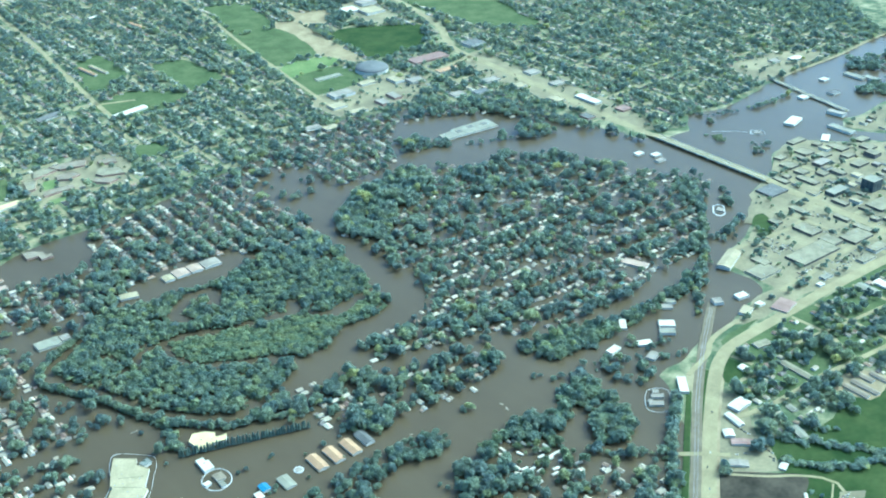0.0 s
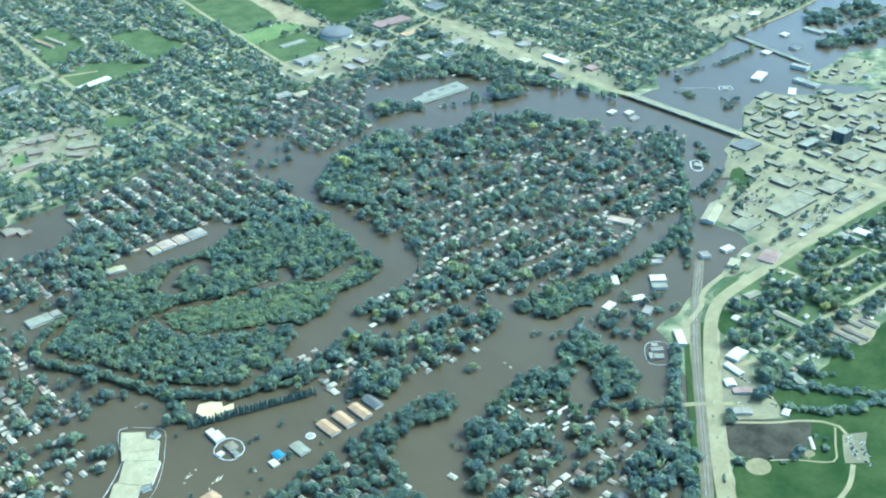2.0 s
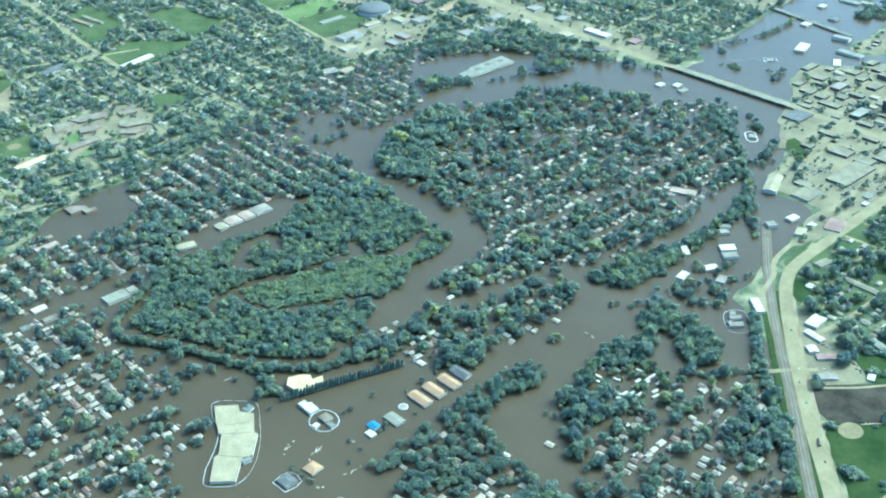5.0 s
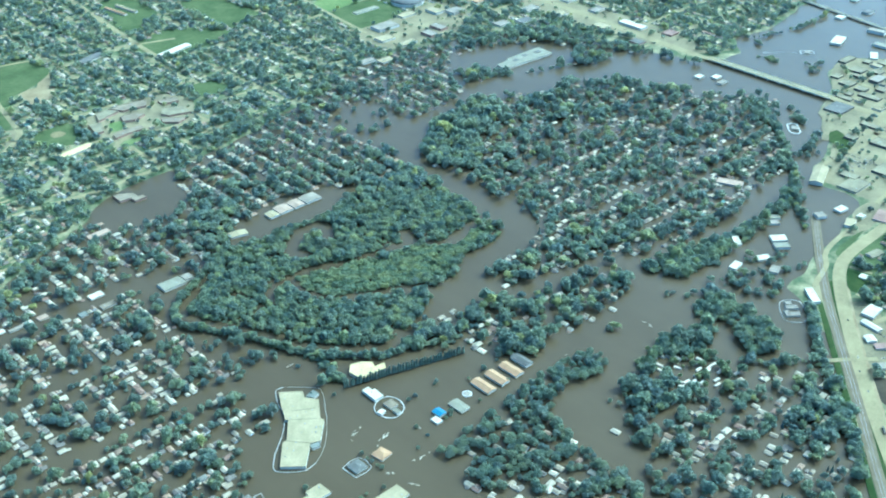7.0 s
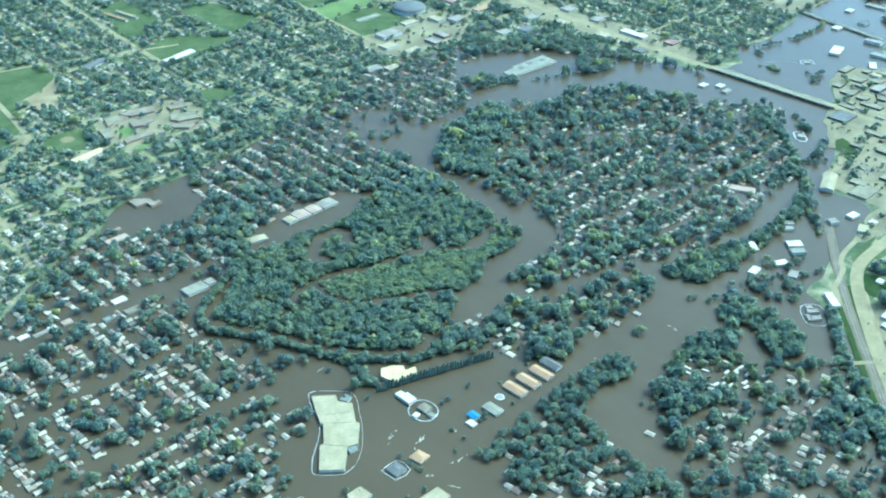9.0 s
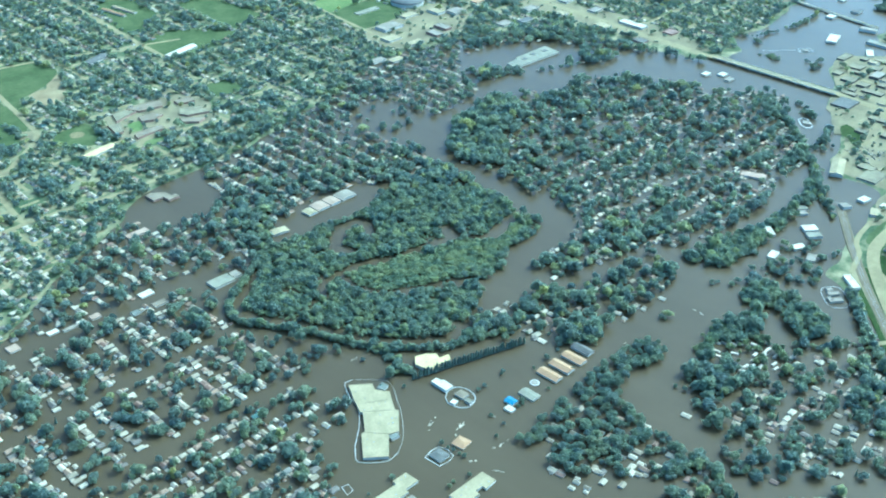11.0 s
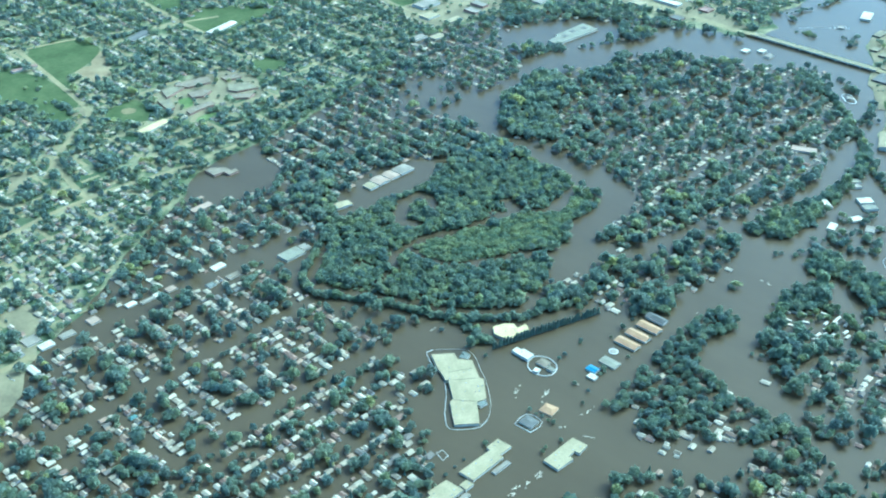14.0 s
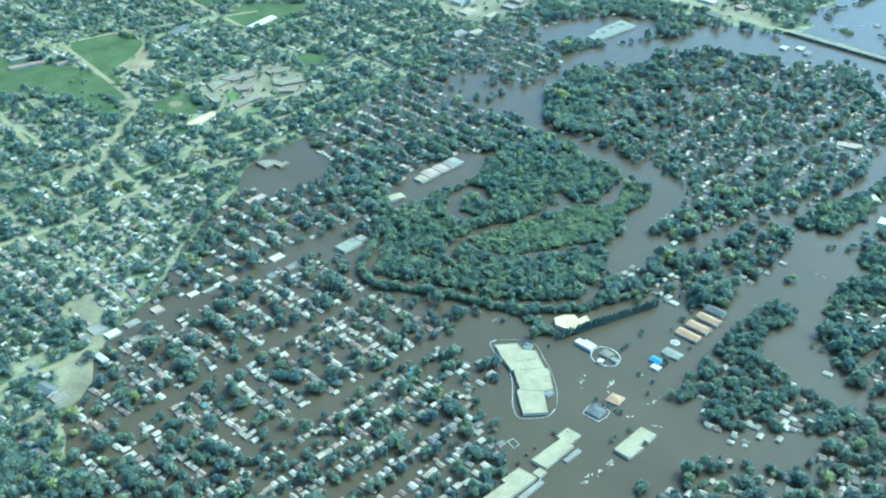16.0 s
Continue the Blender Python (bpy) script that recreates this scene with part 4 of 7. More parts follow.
flat_building("pump_canopy", turned(122, -73.5, 8, 11, 0), 3.6, M_WHITE, M_GREEN_ROOF, "pale green pump canopy inside a ring dike", 0, category="canopy", seed=14)
pitched_building("bank", 6.5, -126, 19, 21, 0, 2.8, 1.6, M_BLOCK, M_SLATE_ROOF, "grey-roofed square building inside a sandbag dike", hip=6, vents=2)
pitched_building("restaurant", 47, -129, 20, 20, 8, 2.4, 2.4, M_BLOCK, M_TAN_ROOF, "tan hip-roofed restaurant standing in flood water", hip=7, vents=2, category="restaurant")
pitched_building("blue_shop", 165, -118, 13, 16, 0, 3.0, 1.4, M_WHITE, M_BLUE_ROOF, "small shop with a bright blue metal roof", category="shop")
flat_building("white_shed", rect(145, 156, -135, -121), 3.0, M_WHITE, M_WHITE_ROOF, "low white shed beside the blue-roofed shop", 1, category="shed", seed=16)
pitched_building("clinic", 196, -127, 17, 28, 0, 3.0, 1.3, M_BLOCK, M_GREEN_ROOF, "grey-green gable-roofed clinic standing in flood water", vents=3, category="clinic")
for i, x in enumerate((254, 283, 313)):
    pitched_building("apartment_block", x, -118, 17, 37, 0, 3.8, 2.6, M_BLOCK, M_TAN_ROOF, "tan gable-roofed apartment block standing in flood water", vents=5, category="apartment block", group="flooded apartment blocks")
pitched_building("apartment_block", 341, -113, 16, 33, 0, 3.8, 2.6, M_BLOCK, M_SLATE_ROOF, "slate grey gable-roofed apartment block beside trees", vents=4, category="apartment block", group="flooded apartment blocks")


def round_tank(cx, cy, r, h):
    base = empty("round_pool", pose(cx, cy, BED), "low round pale pool wall ringed by flood water", "pool")
    bm = bmesh.new()
    bmesh.ops.create_cone(bm, cap_ends=True, segments=28, radius1=r, radius2=r, depth=h - BED, matrix=Matrix.Translation((0, 0, (h - BED) / 2)))
    part("wall", bm, M_DIKE, base)
    bm = bmesh.new()
    bmesh.ops.create_cone(bm, cap_ends=True, segments=24, radius1=r * 0.72, radius2=r * 0.68, depth=0.5, matrix=Matrix.Translation((0, 0, h - BED + 0.1)))
    part("cover", bm, M_GREY_ROOF, base)


round_tank(225, -113, 7.5, 1.0)


def dike(name, line, label, width=1.6, z=0.9, closed=True, slope=0.45, square=False):
    """A sandbag bank with sloping sides, slightly uneven, that stands out of the water."""
    pts = list(line) if square else smooth(line, 5, closed)
    if closed:
        pts.append(pts[0])
    pts = [(x + 0.7 * noise.noise((x * 0.2, y * 0.2, 1)), y + 0.7 * noise.noise((x * 0.2, y * 0.2, 5))) for x, y in pts]
    ws = [width * (1 + 0.45 * noise.noise((x * 0.12, y * 0.12, 2))) for x, y in pts]
    if closed:
        pts[-1], ws[-1] = pts[0], ws[0]
    v, f = ribbon_mesh(pts, width, z, slope, ws)
    v = [(x, y, zz + 0.25 * noise.noise((x * 0.25, y * 0.25, 9)) if i % 4 in (1, 2) else BED) for i, (x, y, zz) in enumerate(v)]
    return tagged(shape(name, v, f, [M_DIKE]), label, "dike")


dike("ring_dike", [(38, 86), (27, 89), (17, 76), (7, 55), (0, 31), (-28, -1), (-60, -28), (-78, -50), (-76, -60), (-63, -73), (-48, -82), (-28, -80)],
     "pale sandbag dike along the shopping centre", 0.8, 0.5, False)
dike("ring_dike", [(-26, -79), (3, -59), (35, -22), (52, 4), (68, 28), (74, 48), (60, 66), (42, 84)], "low earth dike along the shopping centre", 0.4, 0.15, False)
dike("ring_dike", [(105, -43), (120, -35), (136, -37), (143, -54), (137, -73), (122, -81), (107, -78), (99, -60)], "white sandbag dike ringing the petrol station", 1.2, 0.8)
dike("ring_dike", [(-8, -140), (-9, -113), (6, -110), (20, -111), (24, -122), (21, -138), (9, -142)], "white sandbag dike round a grey-roofed building", 0.9, 0.7, square=True)
dike("ring_dike", [(-128, -76), (-118, -78), (-121, -91), (-133, -92)], "small beige dike ring in the flood", 0.8, 0.5, square=True)
dike("ring_dike", [(1346, 50), (1350, 62), (1376, 84), (1390, 82), (1392, 70), (1366, 44), (1354, 42)], "white sandbag dike ring in the river", 2.6, 0.9, square=True)
dike("ring_dike", [(1760, 290), (1776, 304), (1798, 284), (1784, 266)], "white sandbag dike ring in the far flood", 2.4, 0.8, square=True)
dike("floodwall", [(1700, 362), (1725, 338), (1748, 322), (1760, 300)], "pale broken bank rising from the far flood", 1.0, 0.3, False)
flat_building("pump_house", turned(1372, 62, 18, 14, 30), 2.6, M_BLOCK, M_GREY_ROOF, "low grey pump house inside a dike ring", 1, category="pump house", seed=20)
flat_building("pump_house", turned(1778, 285, 20, 14, 30), 2.6, M_BLOCK, M_GREY_ROOF, "low grey building inside a dike ring", 1, category="pump house", seed=21)

# along the water north-west of the park
for x0, x1, mat, lab in ((322, 342, M_PALE_ROOF, "pale tan"), (346, 374, M_BUFF_ROOF, "tan"), (378, 402, M_BUFF_ROOF, "tan"), (406, 441, M_GREY_ROOF, "blue-grey")):
    pitched_building("warehouse", (x0 + x1) / 2, 531 if x0 > 330 else 527, x1 - x0, 28 if x0 > 330 else 22, 0, 3.6, 1.6, M_WHITE, mat, lab + " metal-roofed warehouse standing in flood water", vents=3,
                     category="warehouse", group="row of warehouses")
pitched_building("warehouse", 245, 511, 33, 18, -12, 3.6, 1.4, M_WHITE, M_PALE_ROOF, "cream metal-roofed warehouse in flood water", category="warehouse")
flat_building("school_wing", rect(46, 88, 434, 460), 4.5, M_BLOCK, M_GREEN_ROOF, "grey flat-roofed hall beside a flooded avenue", 3, category="hall", seed=22)
flat_building("school_wing", rect(90, 106, 440, 458), 4.0, M_BLOCK, M_GREY_ROOF, "small grey flat-roofed hall in flood water", 1, category="hall", seed=23)
flat_building("flooded_school", [(150, 770), (172, 770), (172, 752), (196, 752), (196, 764), (186, 764), (186, 782), (164, 800), (150, 800)], 4.5, M_BRICK, M_BARN_ROOF,
              "dark flat-roofed school wing in a flooded field", 2, category="school", seed=24)
flat_building("white_kiosk", rect(262, 272, 700, 712), 3.0, M_WHITE, M_WHITE_ROOF, "small white shed in a flooded field", 0, category="shed", seed=25)
for x, y, w, d, m in ((-44, 506, 25, 15, M_WHITE_ROOF), (-43, 466, 26, 13, M_BARN_ROOF), (-184, 506, 26, 7, M_GREY_ROOF), (-164, 507, 14, 12, M_WHITE_ROOF), (-139, 507, 17, 13, M_BUFF_ROOF), (-210, 515, 18, 11, M_WHITE_ROOF),
                      (-276, 519, 18, 18, M_BUFF_ROOF), (-324, 515, 24, 13, M_GREY_ROOF), (-339, 477, 28, 13, M_BARN_ROOF), (60, 690, 44, 16, M_BUFF_ROOF), (-87, 469, 14, 12, M_TEAL_ROOF)):
    flat_building("shop", rect(x - w / 2, x + w / 2, y - d / 2, y + d / 2), 2.5, M_WHITE, m, "low flat-roofed shop along a flooded avenue", 1, category="shop", group="shops on the avenue", seed=int(x + 400))
flat_building("church_hall", rect(-373, -350, 504, 519), 4.0, M_WHITE, M_WHITE_ROOF, "white-roofed hall at the flood edge", 3, floor=0.4, category="hall", seed=31)
flat_building("church_hall", rect(-384, -359, 527, 550), 3.6, M_WHITE, M_GREY_ROOF, "pale grey flat-roofed hall at the flood edge", 2, floor=0.4, category="hall", seed=32)
pitched_building("white_barn", -408, 468, 10, 24, 0, 4.5, 1.6, M_WHITE, M_WHITE_ROOF, "white metal-roofed barn at the flood edge", floor=-1, category="barn")
pitched_building("church", -503, 461, 20, 30, 8, 5.5, 3.0, M_BLOCK, M_SLATE_ROOF, "blue-grey roofed church beside its car park", floor=1.1, category="church")
flat_building("church_office", rect(-511, -487, 424, 442), 4.0, M_BLOCK, M_BARN_ROOF, "low brown-grey church office", 1, floor=1.1, category="office", seed=33)

# north-west school and neighbours
pitched_building("long_hall", 196, 1033, 20, 74, -80, 5, 1.2, M_WHITE, M_CREAM_ROOF, "long cream-roofed hall beside a playing field", floor=1.1, category="hall")
for i, wing in enumerate(([(314, 1175), (346, 1172), (360, 1151), (300, 1133)], [(350, 1176), (407, 1173), (436, 1164), (420, 1135), (366, 1146)], [(346, 1121), (385, 1117), (393, 1096), (362, 1084), (339, 1094)],
                          [(438, 1096), (478, 1077), (475, 1036), (428, 1052), (419, 1070)], [(406, 1050), (426, 1036), (450, 1016), (426, 1006), (400, 1030)],
                          [(289, 1048), (324, 1054), (357, 1050), (354, 1030), (319, 1032), (284, 1028)], [(274, 1130), (301, 1123), (283, 1079), (264, 1078)], [(452, 1140), (492, 1134), (488, 1110), (450, 1116)])):
    flat_building("school_building", wing, 6.0, M_BRICK, M_BARN_ROOF if i % 3 else M_TAR_ROOF, "grey-brown flat-roofed brick school building", 4, floor=1.1, category="school", group="school buildings", seed=50 + i)
for x, y, w, d, deg, m, lab in ((168, 1500, 12, 60, 84, M_BROWN_ROOF, "brown"), (110, 1590, 12, 70, 74, M_GREY_ROOF, "grey"), (90, 1548, 14, 80, 76, M_BROWN_ROOF, "brown"), (650, 1392, 22, 95, -78, M_WHITE_ROOF, "white"),
                                (470, 1490, 26, 70, -72, M_SLATE_ROOF, "dark"), (690, 1760, 10, 90, 8, M_TAN_ROOF, "tan"), (722, 1760, 10, 90, 8, M_PALE_ROOF, "pale"), (940, 2090, 12, 90, 8, M_BROWN_ROOF, "brown"),
                                (990, 2080, 12, 90, 8, M_TAN_ROOF, "tan"), (920, 2260, 16, 40, -80, M_WHITE_ROOF, "white")):
    pitched_building("long_house", x, y, w, d, deg, 5.5, 2, M_BLOCK, m, lab + "-roofed long building on the hillside", floor=1.1, category="apartment block", group="long hillside buildings")

# campus and the wide street to the north
SCHOOL = [(1163, 757), (1205, 760), (1208, 768), (1322, 768), (1317, 717), (1157, 726)]
riverside = flat_building("riverside_school", SCHOOL, 5.0, M_BLOCK, M_GREEN_ROOF, "long pale flat-roofed school surrounded by flood water", 7, category="school", seed=40)
# dark slabs set on the roof where the courtyards lie
for x, y in ((-12, -3), (28, 4), (68, -2)):
    vv, ff = prism(rect(x - 8, x + 8, y - 6, y + 6), 5.0 - BED - 0.6, 5.0 - BED + 0.2)
    part_mesh("court_slab", vv, ff, M_SLATE_ROOF, riverside, "dark raised slab in place of a courtyard")


def domed_arena(cx, cy, r):
    base = empty("domed_arena", pose(cx, cy, 1.0), "round arena with a blue-grey dome and white wall", "arena")
    FOOTPRINTS.append(disc(cx, cy, r + 4, r + 4, 16))
    bm = bmesh.new()
    bmesh.ops.create_cone(bm, cap_ends=False, segments=48, radius1=r, radius2=r, depth=9, matrix=Matrix.Translation((0, 0, 4.5)))
    part("wall", bm, M_WHITE, base, "white panelled arena wall")
    v, f, rings, seg_n = [], [], 7, 48
    for i in range(rings + 1):
        a = i / rings
        rr, z = (r + 1.2) * math.cos(a * math.pi / 2), 9 + 13 * math.sin(a * math.pi / 2)
        v += [(rr * math.cos(2 * math.pi * k / seg_n), rr * math.sin(2 * math.pi * k / seg_n), z) for k in range(seg_n)]
    for i in range(rings):
        for k in range(seg_n):
            f.append((i * seg_n + k, i * seg_n + (k + 1) % seg_n, (i + 1) * seg_n + (k + 1) % seg_n, (i + 1) * seg_n + k))
    part_mesh("dome", v, f, M_DOME, base, "blue-grey metal dome")
    for k in range(24):
        bm = bmesh.new()
        a = 2 * math.pi * k / 24
        bmesh.ops.create_cube(bm, size=1, matrix=Matrix.Rotation(a, 4, "Z") @ Matrix.Translation((r + 0.3, 0, 4.5)) @ Matrix.Diagonal((0.8, 1.2, 9, 1)))
        part("buttress", bm, M_BLOCK, base)


domed_arena(1318, 1262, 46)
for x, y, w, d, top, m, wall, lab in (
        (1500, 1240, 120, 46, 7, M_RED_ROOF, M_BRICK, "red-roofed"), (1140, 1150, 66, 40, 9, M_GREY_ROOF, M_WHITE, "grey-roofed white"), (1084, 1085, 44, 34, 7, M_PALE_ROOF, M_BLOCK, "pale"),
        (1105, 1020, 50, 22, 7, M_PALE_ROOF, M_BLOCK, "pale"), (952, 998, 44, 22, 6, M_GREY_ROOF, M_BLOCK, "grey-roofed"), (990, 970, 40, 24, 6, M_PALE_ROOF, M_BLOCK, "pale"),
        (1190, 1030, 26, 40, 8, M_GREY_ROOF, M_BRICK, "grey-roofed brick"), (1240, 1050, 24, 44, 8, M_GREY_ROOF, M_BRICK, "grey-roofed brick"), (1318, 1150, 30, 44, 8, M_PALE_ROOF, M_BLOCK, "pale"),
        (1358, 1112, 44, 36, 8, M_GREY_ROOF, M_BLOCK, "grey-roofed"), (1245, 1182, 50, 24, 6, M_PALE_ROOF, M_BLOCK, "pale"), (1685, 1262, 60, 46, 9, M_SLATE_ROOF, M_BLOCK, "dark-roofed"),
        (1484, 1130, 70, 26, 5, M_TAN_ROOF, M_BLOCK, "tan"), (1618, 706, 26, 76, 7, M_WHITE_ROOF, M_WHITE, "long white"), (1650, 960, 40, 34, 6, M_GREY_ROOF, M_BLOCK, "grey-roofed"),
        (1548, 900, 36, 30, 6, M_PALE_ROOF, M_BLOCK, "pale"), (1640, 850, 40, 26, 6, M_GREY_ROOF, M_BLOCK, "grey-roofed"), (1555, 760, 30, 40, 6, M_PALE_ROOF, M_BLOCK, "pale"),
        (1640, 600, 34, 30, 6, M_BROWN_ROOF, M_BRICK, "brown-roofed"), (1530, 620, 26, 34, 6, M_SLATE_ROOF, M_BRICK, "dark-roofed"), (1380, 955, 40, 30, 6, M_GREY_ROOF, M_BLOCK, "grey-roofed"),
        (1440, 930, 44, 26, 6, M_DOME, M_BLOCK, "blue-grey"), (1520, 985, 50, 30, 6, M_GREY_ROOF, M_BLOCK, "grey-roofed"), (1650, 1740, 70, 60, 9, M_PALE_ROOF, M_BLOCK, "pale"),
        (1600, 1790, 50, 50, 9, M_WHITE_ROOF, M_WHITE, "white"), (1690, 1830, 60, 50, 9, M_GREY_ROOF, M_BLOCK, "grey-roofed"), (2306, 566, 44, 24, 6, M_WHITE_ROOF, M_WHITE, "long white"),
        (2240, 590, 30, 24, 6, M_GREY_ROOF, M_BLOCK, "grey-roofed")):
    flat_building("commercial_building", rect(x - w / 2, x + w / 2, y - d / 2, y + d / 2), top, wall, m, lab + " flat-roofed building on dry ground", 2, floor=1.1, category="building", group="north side buildings", seed=int(x + y))
flat_building("grandstand", rect(1150, 1230, 1280, 1300), 4, M_BLOCK, M_GREEN_ROOF, "low grandstand beside the sports track", 0, floor=1.1, category="grandstand", seed=41)

# out in the far flood
for x, y, w, d, deg, top, m, lab in ((1900, 272, 58, 26, 16, 6, M_WHITE_ROOF, "bright white"), (1948, 166, 24, 66, 0, 6, M_GREEN_ROOF, "long pale green"), (2028, 236, 22, 44, 8, 8, M_GREY_ROOF, "blue-grey"),
                                    (2306, 372, 22, 60, 0, 5, M_GREEN_ROOF, "long pale green"), (2325, 330, 22, 44, 0, 5, M_GREEN_ROOF, "long pale green"), (2218, 408, 26, 18, 0, 5, M_WHITE_ROOF, "white"), (1870, 156, 44, 18, 30, 5, M_WHITE_ROOF, "white"),
                                    (1458, 376, 22, 16, 0, 4, M_WHITE_ROOF, "white"), (1484, 346, 22, 16, 0, 4, M_WHITE_ROOF, "white"), (1468, 318, 26, 14, 0, 4, M_GREY_ROOF, "grey"), (1060, 10, 22, 50, 22, 4, M_BUFF_ROOF, "long pale tan"),
                                    (2150, 330, 30, 22, 0, 5, M_SLATE_ROOF, "dark"), (2060, 360, 26, 20, 0, 5, M_WHITE_ROOF, "white")):
    flat_building("flooded_shed", turned(x, y, w, d, deg), top, M_WHITE, m, lab + " flat-roofed shed standing in flood water", 1, category="shed", group="sheds in the flood", seed=int(x))

# between river and railway
for x, y, w, d, deg, top, m, lab in ((940, -178, 28, 20, -40, 5, M_WHITE_ROOF, "bright white"), (922, -196, 27, 17, -40, 5, M_GREEN_ROOF, "grey-green"), (864, -196, 26, 15, -25, 4, M_WHITE_ROOF, "white"), (818, -322, 14, 42, -40, 6, M_WHITE_ROOF, "white"),
                                    (985, -138, 20, 14, -40, 4, M_GREY_ROOF, "grey"), (1004, -128, 20, 14, -40, 4, M_GREEN_ROOF, "grey-green"), (966, -122, 10, 10, -40, 4, M_WHITE_ROOF, "white"), (880, -130, 12, 32, -40, 4, M_WHITE_ROOF, "narrow white"),
                                    (1068, -184, 18, 18, -30, 6, M_GREY_ROOF, "grey"), (1118, -198, 24, 16, -8, 5, M_WHITE_ROOF, "white"), (1082, -238, 30, 18, 20, 6, M_PALE_ROOF, "yellow-cream"), (1120, -238, 16, 12, 0, 5, M_WHITE_ROOF, "white"),
                                    (846, -232, 24, 16, 20, 4, M_GREY_ROOF, "grey"), (808, -178, 26, 14, 10, 4, M_WHITE_ROOF, "white")):
    flat_building("workshop", turned(x, y, w, d, deg), top, M_WHITE, m, lab + " workshop by the flooded railway", 1, category="workshop", group="railway workshops", seed=int(x + 7))
depot = pitched_building("depot", 1208, -96, 26, 74, -68, 7.0, 3.0, M_BLOCK, M_PALE_ROOF, "pale-roofed railway depot at the flood edge", floor=-1.0, vents=3, category="depot")
yard = [(766, -294), (792, -314), (754, -352), (729, -330)]
dike("ring_dike", yard, "white sandbag dike round a machine yard", 0.8, 0.6)
for x, y, w, d in ((766, -316, 20, 10), (752, -330, 18, 12), (745, -322, 8, 16), (772, -306, 10, 10)):
    flat_building("yard_shed", turned(x, y, w, d, -40), 3.5, M_BLOCK, M_GREY_ROOF, "low grey shed in a diked yard", 1, category="shed", group="diked yard sheds", seed=int(x))

# downtown
for name, line, w in (("front_avenue", [(1190, -232), (1300, -222), (1420, -212), (1552, -212)], 12), ("river_street", [(1250, -70), (1330, -78), (1440, -82), (1552, -40)], 10), ("second_street", [(1572, -30), (1700, -34), (2060, -60)], 12),
                      ("third_street", [(1572, 60), (1680, 52), (1900, 44)], 10), ("fourth_street", [(1572, -130), (1760, -128), (2060, -140)], 12), ("main_street", [(1690, -280), (1692, -60), (1694, 160)], 12),
                      ("first_street", [(1830, -280), (1832, -60), (1834, 150)], 12), ("west_street", [(1470, -276), (1470, -120), (1466, -20)], 10)):
    road(name, line, w, M_ROAD, "pale downtown street between flat-roofed blocks", DRY + 0.24)
DOWNTOWN = [
    (1356, -180, 112, 46, 7, M_TAR_ROOF, M_SHADE_BRICK), (1432, -112, 34, 48, 7, M_TAR_ROOF, M_SHADE_BRICK), (1428, -170, 30, 38, 7, M_TAR_ROOF, M_SHADE_BRICK), (1482, -192, 62, 38, 7, M_TAR_ROOF, M_SHADE_BRICK),
    (1530, -126, 14, 34, 7, M_TAR_ROOF, M_SHADE_BRICK), (1524, -180, 16, 40, 7, M_TAR_ROOF, M_SHADE_BRICK), (1474, -246, 46, 22, 8, M_TAR_ROOF, M_BLOCK), (1416, -258, 40, 18, 6, M_TAR_ROOF, M_BLOCK),
    (1224, -164, 58, 40, 5, M_TAR_ROOF, M_BLOCK), (1252, -138, 22, 34, 6, M_TAR_ROOF, M_SHADE_BRICK), (1704, -78, 34, 30, 26, M_GREEN_ROOF, M_TEAL), (1632, -42, 54, 24, 11, M_GREEN_ROOF, M_TEAL), (1528, 50, 56, 44, 6, M_SLATE_ROOF, M_SHADE_BRICK),
    (1738, 72, 44, 24, 9, M_GREY_ROOF, M_SHADE_BRICK), (1720, 16, 18, 34, 9, M_TAR_ROOF, M_SHADE_BRICK), (1798, 14, 40, 24, 8, M_TAR_ROOF, M_SHADE_BRICK), (1866, 26, 26, 30, 14, M_TAR_ROOF, M_SHADE_BRICK), (1760, 136, 34, 34, 6, M_TAR_ROOF, M_SHADE_BRICK),
    (1800, 188, 50, 20, 6, M_TAR_ROOF, M_SHADE_BRICK), (1634, 34, 22, 50, 6, M_TAR_ROOF, M_SHADE_BRICK), (1588, 72, 18, 40, 6, M_TAR_ROOF, M_SHADE_BRICK), (1668, 110, 30, 32, 7, M_TAR_ROOF, M_SHADE_BRICK), (1844, 104, 30, 44, 6, M_TAR_ROOF, M_SHADE_BRICK),
    (1494, -46, 18, 40, 6, M_TAR_ROOF, M_SHADE_BRICK), (1412, -48, 20, 24, 6, M_TAR_ROOF, M_SHADE_BRICK), (1592, -78, 16, 36, 7, M_TAR_ROOF, M_SHADE_BRICK), (1900, 60, 30, 30, 7, M_TAR_ROOF, M_SHADE_BRICK), (1930, 96, 34, 22, 6, M_TAR_ROOF, M_SHADE_BRICK),
    (1690, 150, 26, 20, 6, M_TAR_ROOF, M_SHADE_BRICK), (1820, 60, 30, 22, 7, M_TAR_ROOF, M_SHADE_BRICK), (1660, 70, 24, 26, 7, M_TAR_ROOF, M_SHADE_BRICK), (1780, 96, 28, 24, 7, M_TAR_ROOF, M_SHADE_BRICK), (1650, -140, 60, 40, 7, M_TAR_ROOF, M_SHADE_BRICK),
    (1640, -210, 50, 34, 7, M_TAR_ROOF, M_SHADE_BRICK), (1740, -160, 50, 34, 8, M_TAR_ROOF, M_SHADE_BRICK), (1298, -252, 26, 14, 5, M_GREEN_ROOF, M_WHITE), (1264, -264, 14, 10, 5, M_WHITE_ROOF, M_WHITE), (1980, 20, 40, 30, 7, M_TAR_ROOF, M_SHADE_BRICK),
]
